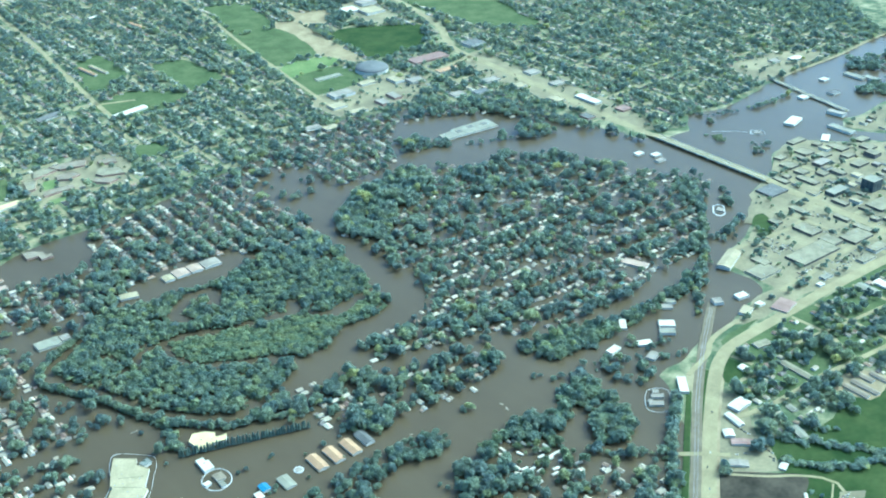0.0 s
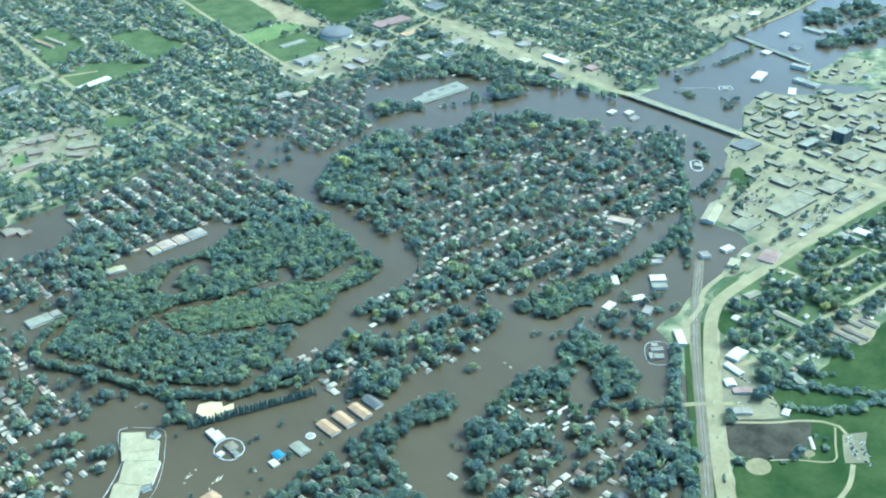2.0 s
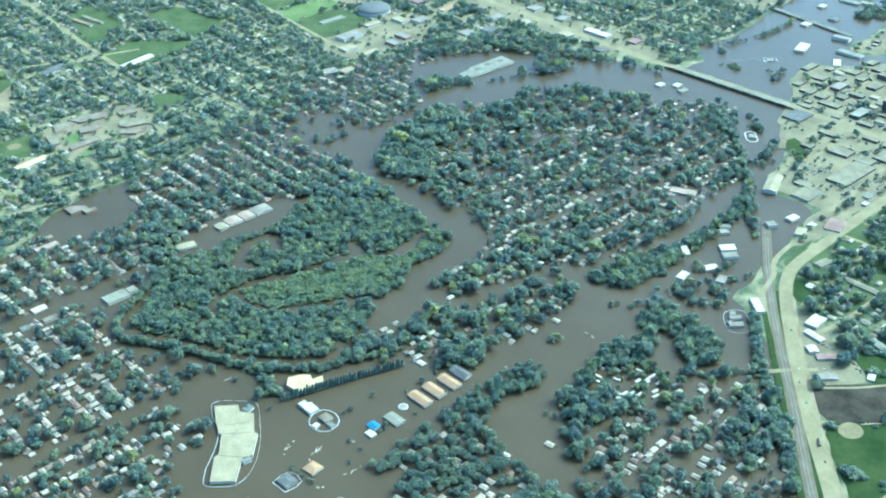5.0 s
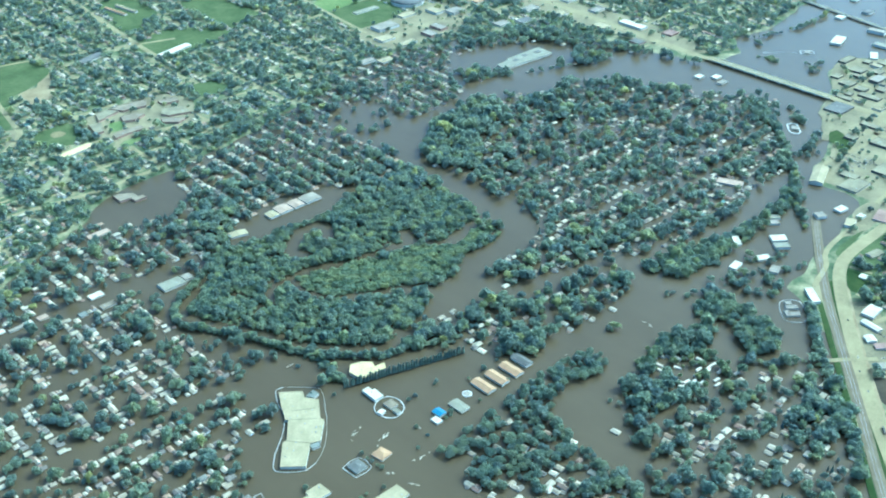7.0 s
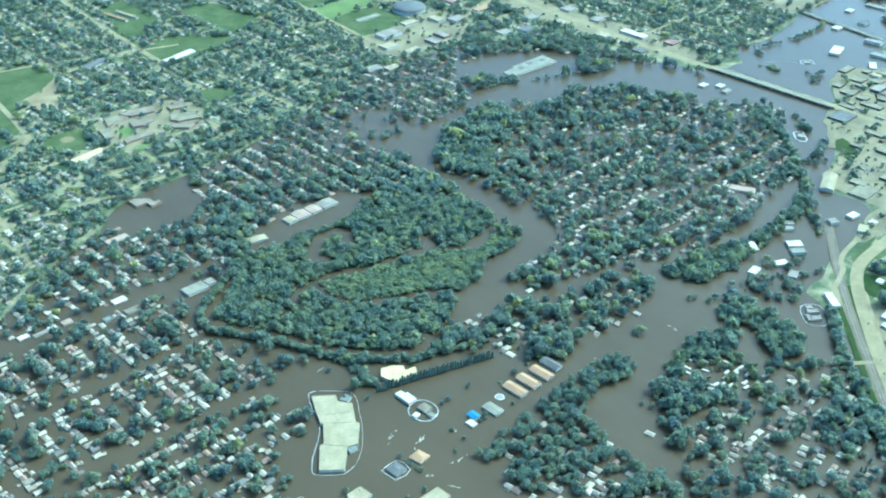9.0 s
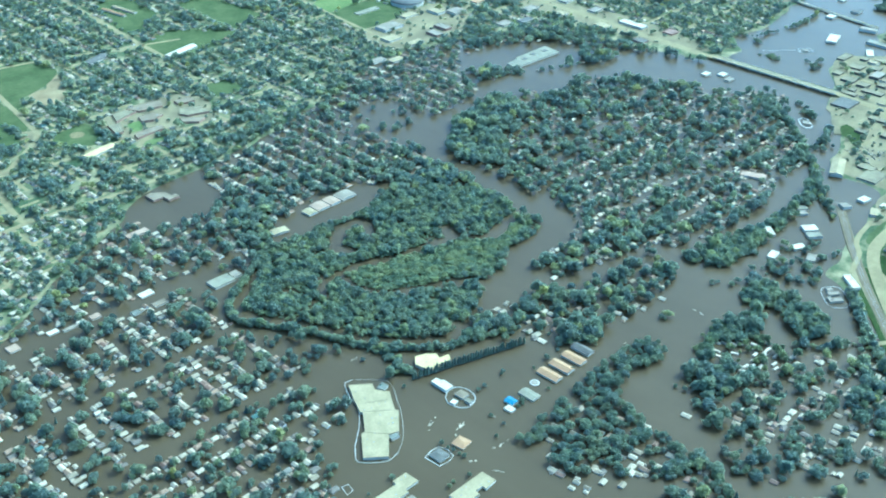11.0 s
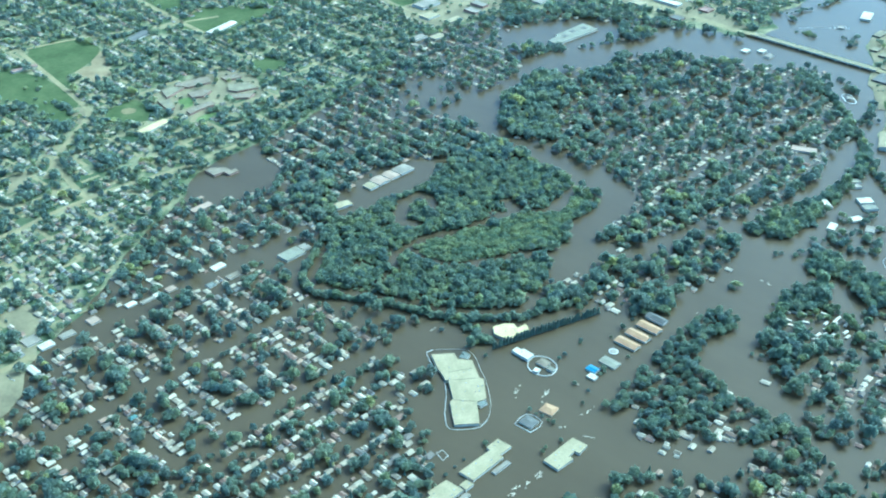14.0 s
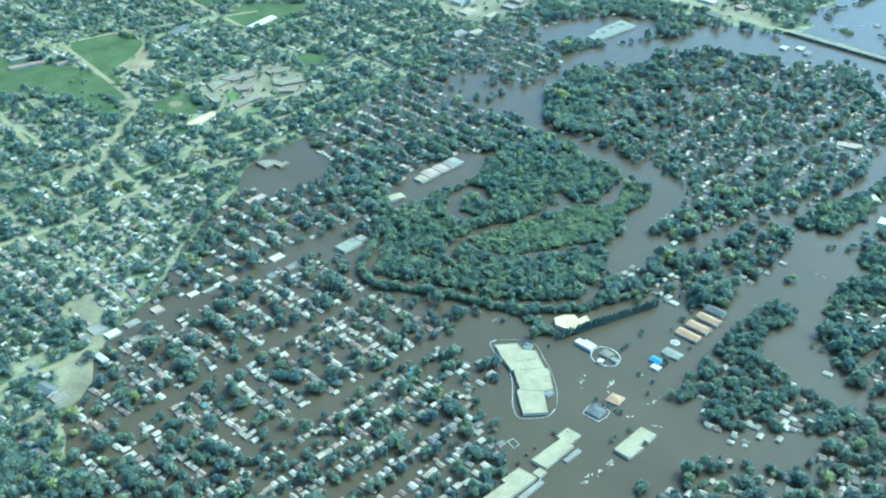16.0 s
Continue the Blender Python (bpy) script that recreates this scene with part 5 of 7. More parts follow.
for i, (x, y, w, d, top, m, wall) in enumerate(DOWNTOWN):
    tall = top > 20
    flat_building("office_tower" if tall else "downtown_building", rect(x - w / 2, x + w / 2, y - d / 2, y + d / 2), DRY + (top if tall else top * 0.75), wall, m,
                  "tall dark glass office block with a pale roof" if tall else "flat-roofed downtown building with shaded brick walls", 4 if w * d > 1500 else 2, panes=True, floor=1.1,
                  category="building", group="downtown buildings", seed=100 + i)

# smaller buildings that fill the downtown blocks
rnd = random.Random(12)
taken = [(x, y, w, d) for x, y, w, d, *_ in DOWNTOWN]
for bx in range(1570, 2060, 44):
    for by in range(-240, 190, 42):
        for _ in range(2):
            x, y = bx + rnd.uniform(6, 42), by + rnd.uniform(6, 36)
            w, d, top = rnd.uniform(10, 24), rnd.uniform(12, 26), rnd.uniform(3.5, 6.5)
            here = np.array([(x, y)])
            if dryness(here)[0] < 22 or any(abs(x - a) < (w + c) / 2 + 4 and abs(y - b) < (d + e) / 2 + 4 for a, b, c, e in taken):
                continue
            taken.append((x, y, w, d))
            m = rnd.choice([M_TAR_ROOF, M_TAR_ROOF, M_TAR_ROOF, M_LOT, M_GREY_ROOF, M_PALE_ROOF])
            flat_building("downtown_building", rect(x - w / 2, x + w / 2, y - d / 2, y + d / 2), DRY + top, rnd.choice([M_SHADE_BRICK, M_BLOCK]), m, "small flat-roofed downtown building with shaded walls",
                          1, floor=1.1, category="building", group="downtown buildings", seed=300 + len(taken))

# south of the highway
for x, y, w, d, deg, top, m, lab in ((846, -414, 34, 20, 4, 6, M_WHITE_ROOF, "bright white"), (809, -434, 11, 34, -10, 5, M_WHITE_ROOF, "white"), (775, -451, 15, 16, -35, 5, M_WHITE_ROOF, "white"), (775, -478, 34, 13, -43, 4, M_BROWN_ROOF, "brown"),
                                    (731, -506, 27, 13, -43, 4, M_GREY_ROOF, "blue-grey"), (776, -551, 16, 10, 20, 4, M_WHITE_ROOF, "white"), (860, -517, 14, 34, -20, 4, M_GREEN_ROOF, "grey"), (1016, -324, 16, 30, 80, 4, M_TAR_ROOF, "grey"), (996, -412, 13, 66, -2, 4, M_TAR_ROOF, "long grey"),
                                    (1020, -506, 10, 44, 0, 4, M_BARN_ROOF, "long dull brown"), (1040, -509, 10, 48, 0, 4, M_BARN_ROOF, "long dull brown"), (1064, -490, 10, 36, 0, 4, M_BARN_ROOF, "dull brown"), (1082, -508, 9, 34, 0, 4, M_BARN_ROOF, "dull brown"),
                                    (1316, -330, 20, 44, 0, 5, M_GREEN_ROOF, "pale green"), (1354, -336, 20, 30, 0, 5, M_WHITE_ROOF, "white"), (934, -350, 14, 12, 0, 4, M_WHITE_ROOF, "white"), (903, -470, 11, 16, -10, 3, M_GREEN_ROOF, "pale grey"), (933, -472, 11, 16, -10, 3, M_GREEN_ROOF, "pale grey"), (1150, -268, 44, 30, 14, 4, M_BROWN_ROOF, "brown")):
    pitched_building("roadside_building", x, y, w, d, deg, top, 1.6, M_WHITE, m, lab + "-roofed building near the highway", floor=1.0, category="building", group="roadside buildings")

pitched_building("shelter", 742, -616, 4, 26, 135, 2.4, 0.8, M_WHITE, M_WHITE_ROOF, "long white-roofed shelter beside the ball field", floor=1.0, category="shelter")

# ---- houses ----
rng = np.random.default_rng(5)


def tri_fan(faces, off=0):
    out = []
    for q in faces:
        for i in range(1, len(q) - 1):
            out.append((q[0] + off, q[i] + off, q[i + 1] + off))
    return out


def house_plan(kind, eave):
    """Wings of a house kind: width, depth, shift, height of eave, rise, hip."""
    return {
        0: [(8.5, 12.5, 0, 0, eave, 2.0, 0)],
        1: [(8.0, 11.5, 0, 0, eave + 0.4, 1.9, 3.0)],
        2: [(8.5, 13.0, 0, 0, eave, 1.9, 0), (6.0, 6.5, 6.6, 2.5, eave - 0.3, 1.5, 0)],
        3: [(7.5, 10.0, 0, 0, eave + 1.0, 2.6, 0), (6.5, 7.0, -8.5, -3.5, eave - 0.6, 1.4, 0)],
        4: [(9.5, 15.0, 0, 0, eave, 1.8, 4.0)],
        5: [(7.0, 9.5, 0, 0, eave, 2.2, 0), (5.0, 7.0, 8.5, 3.0, eave - 0.5, 1.3, 0)],
    }[kind]


def house_arrays(kind, eave):
    V, F, S = [], [], []
    for w, d, sx, sy, ev, rise, hip in house_plan(kind, eave):
        a, b, c, e = gable_arrays(w, d, BED - 0.1, ev, rise, 0.5, hip)
        k = len(V)
        V += [(x + sx, y + sy, z) for x, y, z in a]
        t = tri_fan(b, k)
        F += t
        S += [0] * len(t)
        k = len(V)
        V += [(x + sx, y + sy, z) for x, y, z in c]
        t = tri_fan(e, k)
        F += t
        S += [1] * len(t)
    return np.array(V, float), np.array(F, int), np.array(S, int)


class Batch:
    """Collects many small copies of a few shapes into one mesh."""

    def __init__(self):
        self.v, self.f, self.s, self.t, self.n = [], [], [], [], 0

    def add(self, proto, xyz, turn, size):
        V, F, S = proto
        m = len(xyz)
        if not m:
            return
        size = np.asarray(size, float).reshape(m, -1) * np.ones((m, 3))
        c, s = np.cos(turn)[:, None], np.sin(turn)[:, None]
        P = V[None] * size[:, None, :]
        out = np.stack([P[..., 0] * c - P[..., 1] * s, P[..., 0] * s + P[..., 1] * c, P[..., 2]], -1) + xyz[:, None, :]
        self.v.append(out.reshape(-1, 3))
        self.f.append((F[None] + (np.arange(m) * len(V))[:, None, None] + self.n).reshape(-1, 3))
        self.s.append(np.tile(S, m))
        self.t.append(np.repeat(rng.random(m), len(V)))
        self.n += m * len(V)

    def make(self, name, mats, label, category, rounded=False):
        if not self.v:
            return
        ob = fast_mesh(name, np.concatenate(self.v), np.concatenate(self.f), mats, np.concatenate(self.s), rounded, np.concatenate(self.t))
        return tagged(ob, label, category, kind="stuff")


def foot_clear(pts, gap):
    ok = np.ones(len(pts), bool)
    for poly in FOOTPRINTS:
        c = np.mean(np.asarray(poly), 0)
        r = np.max(np.hypot(*(np.asarray(poly) - c).T)) + gap
        near = np.hypot(*(pts - c).T) < r
        if near.any():
            q = pts[near]
            ok[near] &= ~inside(poly, q) & (off_line(poly, q, True) > gap)
    return ok


def row(along, at, a, b, step, keep=0.86):
    """Houses in a row: along 'y' at x = at from a to b, or along 'x' at y = at. Gives x, y, turn."""
    s = np.arange(a + step / 2, b, step)
    s = s + rng.normal(0, 1.2, len(s))
    s = s[rng.random(len(s)) < keep]
    o = at + rng.normal(0, 1.6, len(s))
    turn = rng.choice([0, math.pi / 2, math.pi, -math.pi / 2], len(s))
    p = (o, s) if along == "y" else (s, o)
    return np.c_[p[0], p[1], turn + rng.normal(0, 0.02, len(s))]


# flooded blocks west of the park: rows run north-south, then east-west further south
west_rows = []
for x in (-582, -540, -494, -449, -398, -362, -302, -266, -216, -168, -119, -98, -62, -8):
    for a, b in ((162, 306), (330, 482)):
        west_rows.append(row("y", x - 3, a, b, 13.4, 0.96))
for y in (128, 86, 48, 2, -42, -86, -130):
    for a, b in ((-600, -345), (-330, -95), (-80, -10)):
        west_rows.append(row("x", y - 3, a, b, 13.8, 0.96))
west = np.concatenate(west_rows)
west = west[(inside(WEST_HOOD, west[:, :2]) | inside(SOUTH_HOOD, west[:, :2])) & foot_clear(west[:, :2], 6)]

NEAR_HOUSES = [(-23, 68), (-45, 76), (-31, 38), (-59, 34), (-84, 34), (-60, 73), (-97, 25), (-110, 12), (-128, -7), (-131, -25), (-142, -36), (-153, -50), (-155, -68), (-198, -69), (-205, -89), (-162, -84), (-139, -73)]
STRIP_HOUSES = [(334, 45), (357, 44), (340, -3), (361, -2), (382, -2), (354, -46), (385, -37), (371, -23), (321, -22), (315, -52), (278, 20), (415, -70), (434, -88), (496, -19), (522, -27), (464, -91), (459, -108), (500, -102), (551, -118), (597, -67), (323, -35),
                (282, 18), (430, -36), (560, -50), (620, -40), (578, -90)]
MID_HOUSES = [(245, -256), (222, -201), (138, -213), (167, -199), (112, -234), (179, -306), (136, -306), (179, -347), (166, -343), (95, -267), (190, -317), (200, -255), (172, -228), (229, -353), (257, -293)]
EAST_HOUSES = [(500, -388), (535, -442), (516, -447), (489, -438), (454, -446), (431, -440), (486, -485), (434, -492), (458, -502), (435, -515), (428, -539), (430, -556), (389, -420), (390, -434), (390, -377), (363, -376),
               (352, -381), (403, -381), (586, -488), (601, -488), (584, -450), (580, -387), (587, -407), (470, -530), (410, -500), (380, -480), (350, -430), (520, -500), (545, -510), (500, -540), (460, -580)]
LOWER_HOUSES = [(45, -360), (50, -374), (55, -400), (71, -387), (76, -429), (143, -398), (149, -416), (144, -442), (118, -419), (116, -440), (114, -457), (147, -465), (142, -482), (4, -355), (-29, -321), (-44, -309),
                (46, -314), (-3, -318), (96, -293), (97, -310), (93, -268), (133, -302), (121, -318), (172, -328), (186, -333), (134, -340), (205, -396), (183, -415), (20, -390), (90, -450), (-70, -290), (180, -470), (60, -440)]
lone = np.array(NEAR_HOUSES, float)
west = west[np.min(np.hypot(west[:, None, 0] - lone[None, :, 0], west[:, None, 1] - lone[None, :, 1]), 1) > 15]
spots = np.array(LOWER_HOUSES + STRIP_HOUSES + MID_HOUSES + EAST_HOUSES, float)
extra = spots + np.where(rng.random((len(spots), 1)) < 0.5, [13.5, 2.0], [-2.0, 13.0]) * rng.choice([-1, 1], (len(spots), 1))
spots = np.concatenate([spots, extra[rng.random(len(spots)) < 0.35], np.array([(362, -490), (351, -487), (253, -508), (281, -482), (311, -568), (390, -502), (471, -476), (335, -419), (340, -407), (317, -319), (234, -324), (162, -335), (198, -356), (232, -407), (222, -421), (398, -429)], float)])
scattered = np.c_[spots, rng.choice([0, 1, 2, 3], len(spots)) * math.pi / 2 + np.where(spots[:, 1] < -180, 0.12, 0.0)]
more = np.concatenate([row("x", y, 330, 640, 15.5, 0.27) for y in (-372, -398, -424, -462, -500, -538, -576)])
more = more[inside(EAST_HOOD, more[:, :2]) & ~inside([(540, -464), (580, -480), (600, -510), (580, -530), (533, -535), (500, -545), (478, -548), (498, -505), (505, -474)], more[:, :2])]
apart = np.min(np.hypot(more[:, None, 0] - spots[None, :, 0], more[:, None, 1] - spots[None, :, 1]), 1) > 12
scattered = np.concatenate([scattered, more[apart], np.c_[lone, rng.choice([0, math.pi / 2], len(lone))]])
scattered = scattered[foot_clear(scattered[:, :2], 5)]


def house_thing(kind, eave, label):
    base = empty("house", pose(0, 0, 0), label, "house", "flooded houses")
    for i, (w, d, sx, sy, ev, rise, hip) in enumerate(house_plan(kind, eave)):
        a, b, c, e = gable_arrays(w, d, BED - 0.1, ev, rise, 0.5, hip)
        part_mesh("wall" if i == 0 else "wing_wall", [(x + sx, y + sy, z) for x, y, z in a], b, M_WALL, base)
        cover = part_mesh("roof" if i == 0 else "wing_roof", [(x + sx, y + sy, z) for x, y, z in c], e, M_ROOF, base)
        main_roof = cover if i == 0 else main_roof
    w, d, sx, sy, ev, rise, hip = house_plan(kind, eave)[0]
    bm = bmesh.new()
    bmesh.ops.create_cube(bm, size=1, matrix=Matrix.Translation((w * 0.18, d * 0.15, ev + rise * 0.75)) @ Matrix.Diagonal((0.7, 0.7, 1.5, 1)))
    part("chimney", bm, M_BRICK, main_roof)
    return base


KIND_WORDS = ["gable-roofed house", "hip-roofed house", "house with a gabled side wing", "taller house with a low garage", "broad hip-roofed house", "small house with a low garage"]
near_mask = (west[:, 0] > -470) & (west[:, 1] < 330)
near = np.concatenate([west[near_mask], scattered])
order = rng.permutation(len(near))
single, rest = near[order[:295]], near[order[295:]]
HOUSE_SPOTS = []
models = {}
for i, (x, y, turn) in enumerate(single):
    kind = int(rng.choice(6, p=[0.3, 0.14, 0.16, 0.12, 0.14, 0.14]))
    m = pose(x, y, 0, 0, 0, math.degrees(turn)) @ Matrix.Scale(0.95, 4)
    if kind not in models:
        models[kind] = house_thing(kind, 1.7, "flooded " + KIND_WORDS[kind] + " in brown water")
        models[kind].matrix_basis = m
    else:
        copy_thing(models[kind], pose(x, y, 0, 0, 0, math.degrees(turn))).scale = (0.9, 0.9, 0.95)
    HOUSE_SPOTS.append((x, y))

wet_protos = [house_arrays(k, 1.7) for k in range(6)]
dry_protos = [house_arrays(k, 2.6 + DRY) for k in range(6)]


def many_houses(name, spots3, protos, label):
    b = Batch()
    kinds = rng.choice(6, len(spots3), p=[0.32, 0.16, 0.15, 0.1, 0.15, 0.12])
    for k in range(6):
        s = spots3[kinds == k]
        b.add(protos[k], np.c_[s[:, :2], np.zeros(len(s))], s[:, 2], rng.uniform(0.78, 0.98, len(s)))
    HOUSE_SPOTS.extend(map(tuple, spots3[:, :2]))
    return b.make(name, [M_WALLS, M_ROOFS], label, "houses")


def rows_over(poly, xs, y0, y1, step, keep):
    out = [row("y", x, y0, y1, step, keep) for x in xs]
    out = np.concatenate(out)
    return out[inside(poly, out[:, :2])]


far_west = np.concatenate([west[~near_mask], rest])
sheds = west.copy()
sheds[:, 0] += rng.choice([-11.5, 11.5], len(sheds)) * (sheds[:, 1] > 145) + rng.normal(0, 2, len(sheds))
sheds[:, 1] += rng.choice([-11.5, 11.5], len(sheds)) * (sheds[:, 1] <= 145) + rng.normal(0, 2, len(sheds))
sheds = sheds[(rng.random(len(sheds)) < 0.55) & foot_clear(sheds[:, :2], 6) & (dryness(sheds[:, :2]) < -4)]
shed_proto = []
for w, d in ((5.2, 6.4), (4.0, 5.0)):
    a, b, c, e = gable_arrays(w, d, BED - 0.1, 1.2, 1.1, 0.35)
    V, F = np.array(a + c, float), tri_fan(b) + tri_fan(e, len(a))
    shed_proto.append((V, np.array(F, int), np.array([0] * len(tri_fan(b)) + [1] * len(tri_fan(e)), int)))
batch = Batch()
for k in range(2):
    s = sheds[k::2]
    batch.add(shed_proto[k], np.c_[s[:, :2], np.zeros(len(s))], s[:, 2], rng.uniform(0.85, 1.15, len(s)))
batch.make("flooded_sheds", [M_WALLS, M_ROOFS], "flooded garages and sheds behind the houses", "sheds")
many_houses("flooded_houses", far_west, wet_protos, "flooded houses with pale and brown roofs in rows")
ISLAND_STREETS = list(range(-40, 640, 52))
isl = np.concatenate([row("x", y + k, 470, 1480, 15.5, 0.74 if y < 330 else 0.46) for y in ISLAND_STREETS for k in (-13, 13)])
isl[:, :2] += rng.normal(0, 2.2, (len(isl), 2))
isl = isl[inside(ISLAND, isl[:, :2]) & foot_clear(isl[:, :2], 8)]
open_wood = inside([(690, 470), (720, 560), (850, 620), (1000, 640), (1000, 540), (860, 500), (790, 430)], isl[:, :2])
clustered = np.array([noise.noise((x * 0.012, y * 0.03, 5.0)) for x, y in isl[:, :2]])
open_wood |= clustered < -0.12
isl = isl[~open_wood | (rng.random(len(isl)) < 0.15)]
many_houses("flooded_houses", isl, wet_protos, "flooded houses scattered under trees on a river bend")
nh = rows_over(NORTH_HOOD, np.arange(-300, 1150, 38), 480, 990, 13.8, 0.84)
nh = nh[foot_clear(nh[:, :2], 8) & (off_line([(-320, 500), (130, 495)], nh[:, :2]) > 16)]
many_houses("flooded_houses", nh, wet_protos, "flooded houses in rows north of the park")
bank = np.concatenate([rows_over(p, np.arange(1030, 1540, 40), 580, 960, 22, 0.5) for p in (RIVER_NORTH_BANK, POND_BANK)])
many_houses("flooded_houses", bank[foot_clear(bank[:, :2], 8)], wet_protos, "flooded houses along the north river bank")

dry_rows = []
for x in STREET_X:
    for s in (-19, 19):
        dry_rows.append(row("y", x + s, 120, 2750, 14.5, 0.88))
dry = np.concatenate(dry_rows)
keep = (dryness(dry[:, :2]) > 14) & inside(NORTH_LAND, dry[:, :2]) & clear(dry[:, :2]) & foot_clear(dry[:, :2], 8)
for y in STREET_Y:
    keep &= np.abs(dry[:, 1] - y) > 11
shore_homes = np.concatenate([row("y", x, 480, 900, 15, 0.8) for x in range(-470, 40, 24)])
shore_homes = shore_homes[inside([(-480, 620), (-410, 560), (-300, 545), (-230, 585), (-120, 668), (-20, 720), (20, 800), (0, 850), (-220, 842), (-420, 860), (-480, 760)], shore_homes[:, :2])]
shore_homes = shore_homes[(dryness(shore_homes[:, :2]) > 3) & clear(shore_homes[:, :2]) & foot_clear(shore_homes[:, :2], 8)]
gap = np.array([np.abs(dry[keep][:, :2] - p).max(1).min() for p in shore_homes[:, :2]])
dry = np.concatenate([dry[keep], shore_homes[gap > 12]])
many_houses("houses", dry, dry_protos, "dry suburban houses in rows under trees")
lanes = dry
lanes = lanes[rng.random(len(lanes)) < 0.7]
v, f = [], []
for x, y, turn in lanes:
    side = 8.5 if rng.random() < 0.5 else -8.5
    a, b, k = rng.uniform(1.8, 3.6), rng.uniform(5.0, 9.0), len(v)
    x, y = x + rng.choice([-8.0, 8.0]), y + side
    v += [(x - b, y - a, DRY + 0.022), (x + b, y - a, DRY + 0.022), (x + b, y + a, DRY + 0.022), (x - b, y + a, DRY + 0.022)]
    f.append((k, k + 1, k + 2, k + 3))
tagged(shape("driveways", v, f, [M_ROAD]), "pale concrete driveways beside suburban houses", "driveway", kind="stuff")
south = np.concatenate([row("x", y, 830, 1600, 18.5, 0.72) for y in (-318, -345, -372, -398, -424, -470, -495)])
for lane in HILL_LANES:
    south = south[off_line(lane, south[:, :2]) > 11]
south = south[(dryness(south[:, :2]) > 10) & clear(south[:, :2]) & foot_clear(south[:, :2], 6)]
many_houses("houses", south, dry_protos, "houses and sheds on a green slope south of the highway")
HOUSE_XY = np.array(HOUSE_SPOTS)


def trailer(x, y, deg, i):
    base = empty("trailer_home", pose(x, y, 0, 0, 0, deg), "long white trailer home standing in flood water", "trailer home", "trailer homes")
    a, b, c, e = gable_arrays(3.9, 11.5, BED - 0.1, 2.0, 0.45, 0.15, 0, 0.15)
    part_mesh("wall", a, b, M_WHITE, base)
    part_mesh("roof", c, e, M_WHITE_ROOF, base)
    return base


TRAILERS = [(498, -243, 0), (508, -250, 0), (515, -259, 0), (522, -271, 0), (531, -278, 0), (522, -310, 90), (529, -322, 90), (540, -335, 90), (555, -355, 85), (469, -301, 0), (477, -308, 0), (492, -323, 90), (499, -333, 90),
            (511, -352, 85), (458, -327, 20), (464, -336, 40), (480, -352, 90), (502, -286, 10), (544, -296, 5), (484, -316, 80), (520, -344, 85), (536, -318, 90), (488, -262, 0), (478, -272, 10), (508, -318, 60), (548, -318, 85), (530, -298, 70), (470, -318, 30)]
home = None
for i, (x, y, deg) in enumerate(TRAILERS):
    if home is None:
        home = trailer(x - 2, y - 2, deg, i)
    else:
        copy_thing(home, pose(x - 2, y - 2, 0, 0, 0, deg + (i * 7) % 5))

# ---- trees ----
ICO_V = []
for a, b in ((1, 1.618), (-1, 1.618), (1, -1.618), (-1, -1.618)):
    ICO_V += [(0, a, b), (a, b, 0), (b, 0, a)]
ICO_V = np.array(ICO_V, float)
ICO_V /= np.linalg.norm(ICO_V[0])
ICO_F = []
for i in range(12):
    for j in range(i + 1, 12):
        for k in range(j + 1, 12):
            d = [np.linalg.norm(ICO_V[p] - ICO_V[q]) for p, q in ((i, j), (j, k), (i, k))]
            if max(d) < 1.1:
                n = np.cross(ICO_V[j] - ICO_V[i], ICO_V[k] - ICO_V[i])
                ICO_F.append((i, j, k) if n @ (ICO_V[i] + ICO_V[j] + ICO_V[k]) > 0 else (i, k, j))
ICO_F = np.array(ICO_F)


